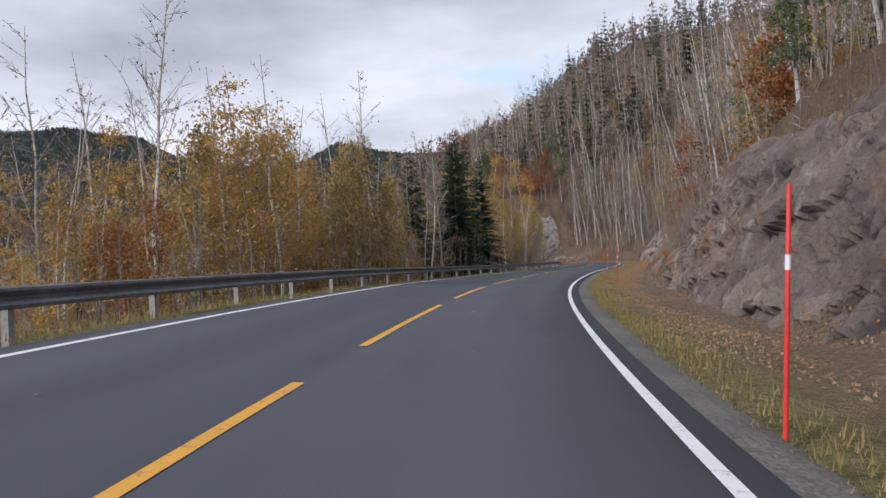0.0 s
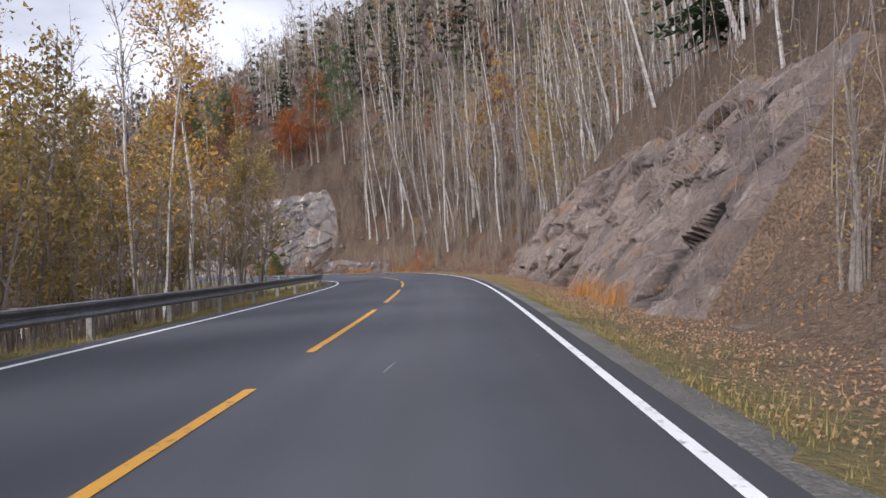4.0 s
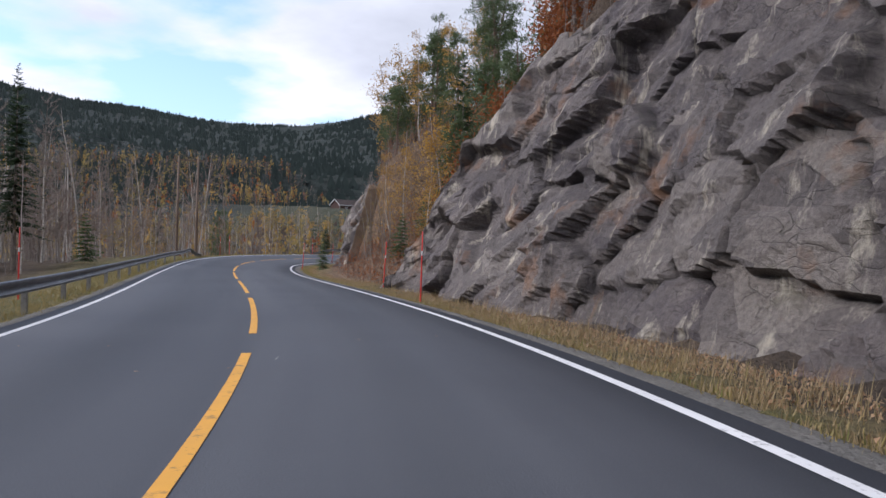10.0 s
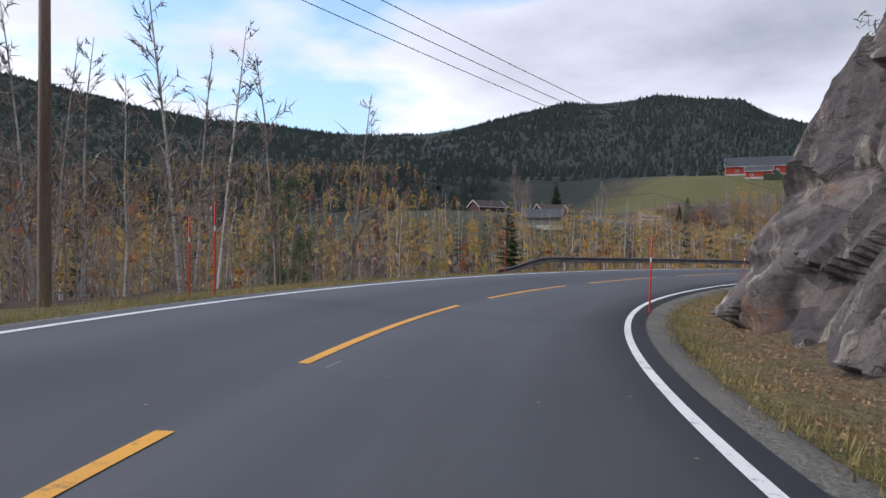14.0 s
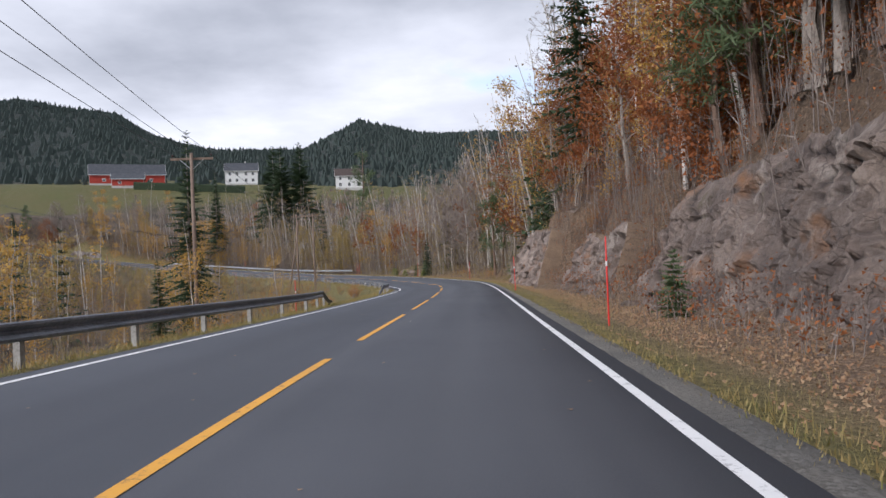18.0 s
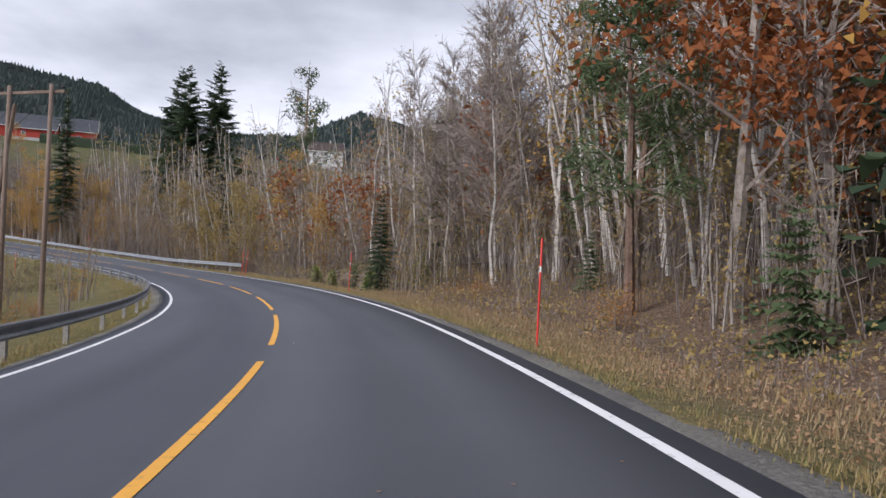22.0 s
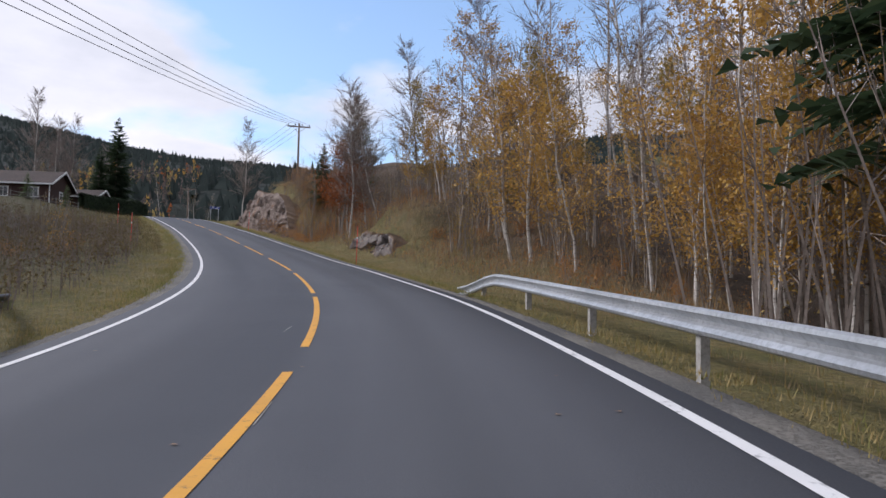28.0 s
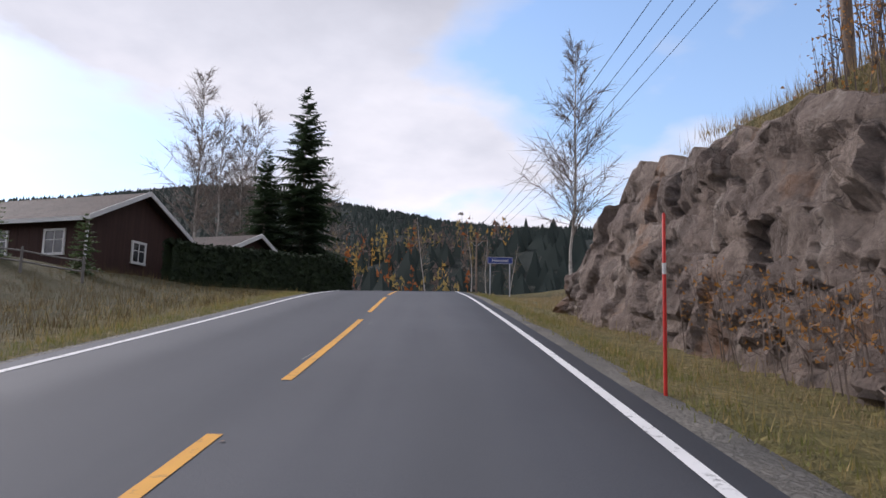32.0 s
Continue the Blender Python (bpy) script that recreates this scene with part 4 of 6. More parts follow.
def needles(base, d, L, rng, n, width, droop):
    """A flat fan of needle sprays along a branch: triangles as folded quads."""
    side = np.cross(d, [0, 0, 1.0])
    side /= np.linalg.norm(side) + 1e-9
    u = np.linspace(0.08, 1.0, n)
    sp = base + np.outer(u * L, d) + np.outer(u ** 2, [0, 0, -droop * L])
    wd = width * L * (1.08 - u) * (0.6 + 0.7 * rng.random(n))
    vs, qs = [], []
    for sgn in (-1, 1):
        tip = sp + np.outer(wd * sgn, side) + np.outer(0.35 * wd, d) + np.outer(-0.35 * wd - 0.02, [0, 0, 1.0]) + rng.normal(0, 0.03 * L, (n, 3))
        a = sp - np.outer(np.full(n, 0.5 * L / n), d)
        b = sp + np.outer(np.full(n, 0.5 * L / n), d) + np.outer(np.full(n, 0.03), [0, 0, 1.0])
        k = np.arange(n)[:, None] * 3
        vs.append(np.stack([a, b, tip], 1).reshape(-1, 3))
        qs.append(k + np.array([[0, 1, 2]]))
    return np.concatenate(vs), np.concatenate([qs[0], qs[1] + 3 * n])


def make_spruce(seed, high=13.0, wide=0.2, whorls=17, sprays=5, mat="spruce_needle", fullness=1.25, round_=0.75, first=0.07):
    rng = np.random.default_rng(seed)
    tr, nd = Soup(), Soup()
    z = np.linspace(0, 1, 7)
    tr.add(*tube(np.stack([0 * z, 0 * z, z * high - 0.2], 1), high * 0.011 * (1 - z) + 0.01, 6))
    for h in np.linspace(first, 0.985, whorls):
        n = 8 if h < 0.8 else 6
        for k in range(n):
            if rng.random() < 0.1:
                continue
            az = k * 6.28 / n + rng.random() * 0.9
            L = wide * high * ((1 - h) ** round_) * (0.65 + 0.5 * rng.random()) + 0.12
            el = -0.12 + 0.5 * h + rng.normal(0, 0.12)
            d = np.array([math.cos(az) * math.cos(el), math.sin(az) * math.cos(el), math.sin(el)])
            nd.add(*needles(np.array([0, 0, h * high + rng.normal(0, 0.01 * high)]), d, L, rng, sprays, 0.34 * fullness, 0.25 * (1 - h) + 0.05))
    return [("trunk", tr.arrays(), "grey_bark"), ("needles", nd.arrays(), mat)]


def make_pine(seed, high=13.0, first=0.35, count=34, tufts=5, reach=0.2, mat="pine_needle"):
    rng = np.random.default_rng(seed)
    tr, br, ends = branchy(rng, high, high * 0.011, 0.05, first, count, reach, 0.35, 3, 7, 3, 0.6)
    nd = Soup()
    for e in ends:
        c = e + rng.normal(0, 0.16, (tufts, 3))
        v, q = leaf_quads(c, 0.19, rng, 0.15)
        nd.add(v, q)
    return [("trunk", tr.arrays(), "pine_bark"), ("crown", br.arrays(), "grey_bark"), ("needles", nd.arrays(), mat)]


def make_bush(seed, high=1.2, n=260, mat="heather", size=0.07):
    rng = np.random.default_rng(seed)
    st = Soup()
    ends = []
    for _ in range(14):
        az, el, L = rng.random() * 6.28, 0.7 + 0.7 * rng.random(), high * (0.6 + 0.5 * rng.random())
        d = np.array([math.cos(az) * math.cos(el), math.sin(az) * math.cos(el), math.sin(el)])
        st.add(*tube([(0, 0, -0.1), d * L * 0.5, d * L], [0.015, 0.01, 0.004], 3))
        ends += [d * L * f for f in (0.4, 0.6, 0.8, 1.0)]
    v, q = leaves_round(rng, np.array(ends), n, size, 0.12 * high)
    return [("crown", st.arrays(), "twigs"), ("leaves", (v, [q]), mat)]


KINDS = {}


def kind_of(name, label, category, makers):
    KINDS[name] = (label, category, makers)


kind_of("birch_tree", "bare leaning birch tree with white bark on the slope", "tree", [lambda i=i: make_birch(100 + i, 11 + 1.3 * i, 150, "olive_leaf", 0.05 + 0.05 * (i % 3), 0.07, 36, 8) for i in range(5)])
kind_of("golden_birch", "slender birch tree with golden autumn leaves", "tree", [lambda i=i: make_birch(200 + i, 9 + 1.2 * i, 1900, "gold_leaf", 0.056, 0.072, 34, 7, 0.2) for i in range(4)])
kind_of("olive_birch", "slender tree with thin olive-yellow autumn leaves", "tree", [lambda i=i: make_birch(300 + i, 8 + 1.2 * i, 2300, "olive_leaf", 0.067, 0.078, 36, 8, 0.18, "grey_bark") for i in range(3)])
kind_of("grey_alder", "bare grey alder tree with thin branches", "tree", [lambda i=i: make_birch(400 + i, 8 + 1.2 * i, 0, "gold_leaf", 0.08, 0.07, 44, 12, 0.15, "grey_bark") for i in range(3)])
kind_of("oak_tree", "broad tree with rust-red autumn leaves", "tree", [lambda i=i: make_broad(500 + i, 7.5 + 1.5 * i, 2900, "rust_leaf", 0.084) for i in range(3)])
kind_of("spruce_tree", "dark green spruce tree", "tree", [lambda i=i: make_spruce(600 + i, 10 + 2 * i, 0.21 - 0.015 * i, 22, 6) for i in range(4)])
kind_of("pine_tree", "green pine tree with a reddish trunk", "tree", [lambda i=i: make_pine(700 + i, 10 + 1.6 * i, 0.18 + 0.06 * i, 48, 11, 0.25) for i in range(4)])
kind_of("airy_birch", "tall bare birch with a broad crown of fine twigs", "tree", [lambda i=i: make_birch(160 + i, 14 + i, 60, "olive_leaf", 0.02, 0.06, 95, 24, 0.2, reach=0.36) for i in range(3)])
kind_of("dense_spruce", "broad dense dark spruce tree", "tree", [lambda i=i: make_spruce(650 + i, 16 + 2 * i, 0.27, 36, 11, fullness=1.7) for i in range(2)])
kind_of("slim_spruce", "tall slim dark spruce tree with drooping branches", "tree", [lambda i=i: make_spruce(660 + i, 18, (0.17, 0.16)[i], 36, 8, fullness=1.25, first=(0.07, 0.2)[i]) for i in range(2)])
kind_of("dense_pine", "dense dark green conifer with branches down to the ground", "tree", [lambda i=i: make_spruce(750 + i, 11 + 2 * i, 0.26, 30, 10, "spruce_needle", 1.6) for i in range(2)])
kind_of("young_pine", "young bright green pine at the foot of the rock", "bush", [lambda i=i: make_spruce(770 + i, 3.0 + i, 0.5, 16, 9, "young_needle", 2.2, 0.42) for i in range(2)])
kind_of("brush_clump", "clump of thin bare stems with a few yellow leaves", "bush", [lambda i=i: make_clump(800 + i, 4.5 + 0.8 * i, 7, 260, ("olive_leaf", "gold_leaf", "olive_leaf")[i], 0.06) for i in range(3)])
kind_of("rusty_bush", "low rusty-orange autumn bush", "bush", [lambda i=i: make_bush(900 + i, 1.0 + 0.3 * i, 900, "heather", 0.035) for i in range(3)])
kind_of("young_spruce", "young bright green spruce beside the rock", "bush", [lambda i=i: make_spruce(950 + i, 2.2 + 0.8 * i, 0.34, 13, 5, "pine_needle") for i in range(3)])
_first = {}


def plant(name, x, y, z=None, scale=1.0, variant=None, group=None, label=None, lean=0.0, rng=random):
    """One tree as a thing with its parts."""
    lab, cat, makers = KINDS[name]
    v = rng.randrange(len(makers)) if variant is None else variant
    if z is None:
        z = float(ground_at(np.array([x]), np.array([y]))[0])
    tip = Matrix.Identity(4)
    if lean:
        hd = float(np.interp(locate(np.array([x]), np.array([y]))[0][0], SS, HD))
        tip = Matrix.Rotation(lean, 4, (math.sin(hd), -math.cos(hd), 0.0))
    at = Matrix.Translation((x, y, z)) @ tip @ pose(0, 0, 0, 0, 0, rng.random() * 360)
    m = at @ Matrix.Scale(scale, 4)
    if (name, v) not in _first:
        root = tagged(new(name), label or lab, cat, group or name.replace("_", " ") + "s along the road")
        for pn, (vv, qq), mat in makers[v]():
            ob = part(pn, to_mesh(name + "_" + pn, vv, qq, mat), root)
            if name == "brush_clump" or pn in ("leaves", "needles"):
                tagged(ob, kind="stuff")
        _first[name, v] = root
        root.matrix_basis = m
        return root
    src = _first[name, v]
    ob = copy_thing(src, at)
    ob.scale = (scale,) * 3
    ob["label"] = label or lab
    return ob


rt = random.Random(11)


def belt(kinds, s0, s1, l0, l1, n, lo=0.8, hi=1.2, gap=1.2):
    """Scatters n trees in a stretch beside the road; kinds: name -> share."""
    names, w = list(kinds), list(kinds.values())
    done, tries = [], 0
    while len(done) < n and tries < 30 * n:
        tries += 1
        s, lat = rt.uniform(s0, s1), rt.uniform(l0, l1)
        if any((s - a) ** 2 + (lat - b) ** 2 < gap * gap for a, b in done):
            continue
        p = on_road(s, lat)
        ns, nl = locate(p[:1], p[1:2])
        if abs(nl[0]) < min(abs(l0), abs(l1)) * 0.9 or any(c[0] - 0.5 < ns[0] < c[1] + 0.5 and cliff_foot(c, ns[0]) - 2 < nl[0] < cliff_foot(c, ns[0]) + 1.2 + c[4] * c[3] for c in CLIFFS):
            continue
        done.append((s, lat))
        kind_ = rt.choices(names, w)[0]
        tip = rt.uniform(0.02, 0.17) if lat > 0 and "birch" in kind_ or kind_ == "grey_alder" else 0.0
        plant(kind_, float(p[0]), float(p[1]), None, rt.uniform(lo, hi), lean=tip, rng=rt)


# right of the road, up to the tall rock
belt({"birch_tree": 8, "golden_birch": 2, "olive_birch": 2, "oak_tree": 0.8, "spruce_tree": 0.6, "pine_tree": 1}, 2, 75, 12, 30, 75)
belt({"birch_tree": 10, "golden_birch": 1.2, "olive_birch": 1.2, "spruce_tree": 0.6, "grey_alder": 2, "oak_tree": 0.4}, 75, 160, 11, 30, 120, 0.85, 1.3)
belt({"brush_clump": 3, "rusty_bush": 3}, 5, 160, 8.5, 14, 60, 0.5, 0.9)
belt({"oak_tree": 4, "pine_tree": 3, "spruce_tree": 2, "birch_tree": 1}, 160, 200, 13.5, 28, 34)
belt({"pine_tree": 5, "golden_birch": 3, "birch_tree": 1, "spruce_tree": 1}, 199, 214, 10.5, 20, 24, 0.7, 1.0)
belt({"rusty_bush": 3, "brush_clump": 1}, 138, 166, 6.0, 9, 16, 0.5, 0.9)
# the knoll and the slope after it
belt({"pine_tree": 4, "golden_birch": 2, "oak_tree": 1}, 216, 258, 9.5, 20, 24)
belt({"pine_tree": 3, "golden_birch": 3, "spruce_tree": 1, "dense_pine": 1}, 256, 280, 11, 21, 26, 0.8, 1.2)
belt({"oak_tree": 7, "golden_birch": 3, "birch_tree": 2, "pine_tree": 1, "grey_alder": 1}, 268, 345, 10.5, 30, 105, 1.0, 1.5)
belt({"rusty_bush": 3, "brush_clump": 2}, 272, 345, 7.0, 12, 26, 0.5, 0.9)
belt({"pine_tree": 3, "birch_tree": 6, "grey_alder": 6, "oak_tree": 0.6, "olive_birch": 1, "spruce_tree": 0.5}, 345, 398, 11.5, 28, 92, 1.0, 1.4)
belt({"brush_clump": 4, "rusty_bush": 3, "young_spruce": 2}, 360, 408, 8.0, 12, 26, 0.6, 1.0)
belt({"brush_clump": 2, "birch_tree": 3, "olive_birch": 5, "grey_alder": 8, "golden_birch": 2, "spruce_tree": 0.2}, 398, 488, 11.5, 28, 165, 1.0, 1.4)
belt({"airy_birch": 1}, 394, 420, 11, 19, 9, 0.95, 1.2)
belt({"golden_birch": 7, "olive_birch": 2, "birch_tree": 3, "brush_clump": 2}, 484, 527, 12, 25, 40, 0.8, 1.15)
belt({"airy_birch": 2, "grey_alder": 2}, 490, 530, 10, 20, 18, 0.7, 0.9)
belt({"golden_birch": 5, "brush_clump": 4, "rusty_bush": 2}, 492, 527, 9.2, 14, 26, 0.55, 1.0)
belt({"rusty_bush": 3, "brush_clump": 3}, 484, 532, 9.5, 13, 18, 0.4, 0.7)
belt({"brush_clump": 3, "rusty_bush": 4}, 533, 549, 6.2, 9.5, 30, 0.35, 0.65, 0.6)
belt({"oak_tree": 5, "pine_tree": 2, "brush_clump": 2}, 158, 204, 11.5, 17, 26, 0.7, 1.1)
belt({"oak_tree": 4, "grey_alder": 2, "brush_clump": 3, "golden_birch": 1}, 320, 356, 8.5, 16, 30, 0.6, 1.0)
belt({"brush_clump": 3, "grey_alder": 2, "oak_tree": 1}, 0, 75, 9, 14, 26, 0.5, 0.9)
belt({"birch_tree": 5, "grey_alder": 1}, 134, 157, 10.5, 16, 18, 0.9, 1.25)
belt({"brush_clump": 4, "rusty_bush": 2}, 75, 157, 8.5, 14, 34, 0.4, 0.8)
belt({"golden_birch": 3, "rusty_bush": 3, "brush_clump": 3, "young_spruce": 3}, 200, 217, 8.6, 12.5, 14, 0.5, 0.9)
belt({"golden_birch": 5, "brush_clump": 4, "grey_alder": 2}, 489, 526, 10.5, 15, 14, 0.5, 0.85)
belt({"oak_tree": 4, "golden_birch": 2, "birch_tree": 3, "grey_alder": 2, "spruce_tree": 0.6}, 330, 385, 11, 28, 62, 1.35, 1.8)
belt({"oak_tree": 5, "golden_birch": 3, "pine_tree": 1}, 285, 335, 10, 22, 34, 1.2, 1.6)
belt({"golden_birch": 4, "oak_tree": 3, "pine_tree": 2, "brush_clump": 2}, 282, 326, 8.6, 12.5, 30, 0.8, 1.3, 1.5)
# left of the road
belt({"golden_birch": 8, "olive_birch": 3, "birch_tree": 3, "oak_tree": 0.7}, 26, 54, -7.5, -22, 95, 0.85, 1.1, 0.9)
belt({"grey_alder": 5, "birch_tree": 3}, 50, 68, -7.5, -20, 26, 0.9, 1.25)
belt({"golden_birch": 4, "oak_tree": 3, "brush_clump": 4, "young_spruce": 2}, 0, 27, -8.5, -22, 40, 0.4, 0.62)
belt({"brush_clump": 3, "rusty_bush": 1}, 0, 110, -7.0, -13, 30, 0.5, 0.8)
belt({"olive_birch": 7, "golden_birch": 2, "grey_alder": 2, "birch_tree": 1}, 80, 116, -7.5, -22, 64, 0.9, 1.3)
belt({"grey_alder": 6, "birch_tree": 2}, 150, 245, -13, -34, 56, 0.8, 1.15)
belt({"grey_alder": 3, "golden_birch": 3, "brush_clump": 3, "dense_pine": 0.3}, 264, 340, -12, -44, 56, 0.5, 0.8)
belt({"golden_birch": 3, "olive_birch": 2, "grey_alder": 2, "brush_clump": 4}, 345, 475, -16, -48, 84, 0.5, 0.85)
belt({"rusty_bush": 4, "brush_clump": 1}, 320, 420, -7.5, -16, 34, 0.5, 1.0)
belt({"rusty_bush": 3, "brush_clump": 3}, 486, 512, -8.5, -20, 22, 0.4, 0.8)


def single(name, s, lat, high, variant=0, label=None):
    """A tree that stands out, with its height."""
    p = on_road(s, lat)
    own = {"spruce_tree": 10 + 2 * variant, "pine_tree": 10 + 1.6 * variant, "birch_tree": 11 + 1.3 * variant, "oak_tree": 7.5 + 1.5 * variant,
           "golden_birch": 9 + 1.2 * variant, "dense_pine": 11 + 2 * variant, "young_pine": 3.0 + variant, "young_spruce": 2.2 + 0.8 * variant, "airy_birch": 14 + variant, "dense_spruce": 16 + 2 * variant, "slim_spruce": 18, "grey_alder": 8 + 1.2 * variant}[name]
    plant(name, float(p[0]), float(p[1]), None, high / own, variant, None, label, rng=rt)


for s, lat, high in ((66, -8.5, 13), (72, -10, 15), (70, -14, 14), (75.5, -8.5, 12), (62, -11, 12), (64, -15, 14)):
    single("dense_pine", s, lat, high, 1, "dense dark green pine tree beside the guard rail")
single("slim_spruce", 360, -22.2, 18.5, 0, "tall dark spruce tree in the valley")
single("slim_spruce", 337, -17, 7, 0)
single("pine_tree", 32, 13, 9, 0)
single("pine_tree", 24, 14, 10, 2)
single("slim_spruce", 483, 11.3, 24, 1, "tall spruce tree above the golden birches")
single("pine_tree", 456, 27, 31, 3)
for s, lat, high in ((231, 11.2, 8), (235, 11.8, 9), (239, 11.0, 7), (226, 11.5, 7)):
    single("pine_tree", s, lat, high, 1, "green pine on top of the dark rock")
single("pine_tree", 382, 9.6, 12, 1)
single("pine_tree", 386, 12, 14, 2)
for s, lat in ((480, 30), (484, 33), (477, 33)):
    single("dense_spruce", s, lat, 32, 0)
single("slim_spruce", 219, -14.3, 13.6, 1, "tall spruce tree above the bare alders")
single("young_spruce", 222, -10.8, 3.4, 1)
for s, lat, high in ((476, 12.6, 8), (478, 14.2, 9), (479.5, 12.4, 7.5), (481, 14.6, 9), (474, 13.8, 8.5), (485.5, 12.2, 9), (487, 11.6, 8), (489, 12.4, 9), (484.5, 13, 10), (491, 11.8, 9), (492.5, 12.8, 10), (488, 14.4, 11), (486, 10.8, 8)):
    single("golden_birch", s, lat, high, 1)
single("pine_tree", 262, -22, 11, 2, "round green pine tree beside the lay-by")
single("pine_tree", 266, -25, 10, 1)
single("airy_birch", 582, 9.8, 15, 0, "bare birch tree standing alone against the sky")
single("dense_spruce", 590, -7.2, 14.5, 0, "tall dark spruce tree beside the hedge")
single("dense_spruce", 588.5, -9.4, 9.5, 1)
for k, (s, lat, h) in enumerate(((601, -19, 19), (598, -16, 14), (600, -14, 15), (603, -15.5, 14.5), (609, -10, 13))):
    single("airy_birch", s, lat, h, k % 3, "tall bare birch tree behind the hedge")
single("oak_tree", 529, 8.5, 8, 0, "rust-red tree with several pale trunks")
single("oak_tree", 533, 10, 7, 1)
single("airy_birch", 527.5, 8.7, 13, 1)
single("airy_birch", 530.5, 9.4, 12, 2)
single("oak_tree", 531, 8.9, 8.5, 2, "rust-red tree with several pale trunks")
for s, lat, high in ((485, 14, 16), (487, 13, 15), (488.5, 15.5, 17), (490.5, 13.6, 15.5), (486, 17, 17), (482, 13.5, 15), (480, 15.5, 16)):
    single("golden_birch", s, lat, high, 2)
single("pine_tree", 542, 14, 8.5, 0)
single("grey_alder", 551, 9.4, 3.2, 1, "bare bush on top of the rock")
single("grey_alder", 549, 9.8, 2.8, 0, "bare bush on top of the rock")
single("dense_pine", 543, 10.4, 6.2, 0, "dense dark pine tree behind the rock")
single("young_pine", 163.0, 7.5, 2.7, 1)
single("young_pine", 165.3, 7.3, 1.8, 0)
for s, lat, high in ((196, 11.5, 7), (192, 13, 8), (199, 10.5, 6), (188, 14.5, 8), (184, 15.5, 7), (194, 16, 9)):
    single("oak_tree", s, lat, high, 1, "rust-red oak on the edge of the tall rock")
single("young_spruce", 226, 5.9, 2.0, 0)
single("young_spruce", 312, 7.5, 1.8, 0)
single("young_spruce", 408.5, 7.4, 1.8, 1)
for s, lat in ((405, 7.2), (407, 8.0), (417, 7.6), (419, 8.2), (413, 7.4)):
    single("young_pine", s, lat, 1.1, 0, "low green bush beside the boulder")
single("spruce_tree", 404, 7.5, 6, 0)


# far woods: many trees joined, one object for each stretch
def woods(name, label, spots, makers, seed, size=1.0):
    rng = np.random.default_rng(seed)
    made = [mk() for mk in makers]
    soups = {}
    x, y = np.array(spots).T
    z = ground_at(x, y)
    ns, nl = locate(x, y)
    hd = np.interp(ns, SS, HD)
    for a, b, c, h, side in zip(x, y, z, hd, nl):
        tip = rng.uniform(0.0, 0.2) * (side > 0)
        tree = made[rng.integers(len(made))]
        k, w = size * (0.75 + 0.5 * rng.random()), rng.random() * 6.28
        R = np.array([[math.cos(w), -math.sin(w), 0], [math.sin(w), math.cos(w), 0], [0, 0, 1]]) * k
        for pn, (vv, qq), mat in tree:
            w_ = vv @ R.T
            up = np.maximum(w_[:, 2], 0) * (tip if "trunk" not in tree[1][0] and mat not in ("spruce_needle", "pine_needle", "pine_bark") else 0.0)
            soups.setdefault((pn, mat), Soup()).add_all(w_ - np.outer(up, (math.cos(h), math.sin(h), 0)) + (a, b, c), qq)
    root = tagged(new(name), label, "woods", kind="stuff")
    for (pn, mat), sp in soups.items():
        ob = part(pn, sp.mesh(name + "_" + pn, mat), root)
        tagged(ob, kind="stuff")


def spots_road(seed, s0, s1, l0, l1, n):
    rng = np.random.default_rng(seed)
    s, l = rng.uniform(s0, s1, n), rng.uniform(min(l0, l1), max(l0, l1), n)
    p = on_road(s, l)
    ns, nl = locate(p[:, 0], p[:, 1])
    ok = np.abs(nl) > min(abs(l0), abs(l1)) * 0.85
    return p[ok, :2]


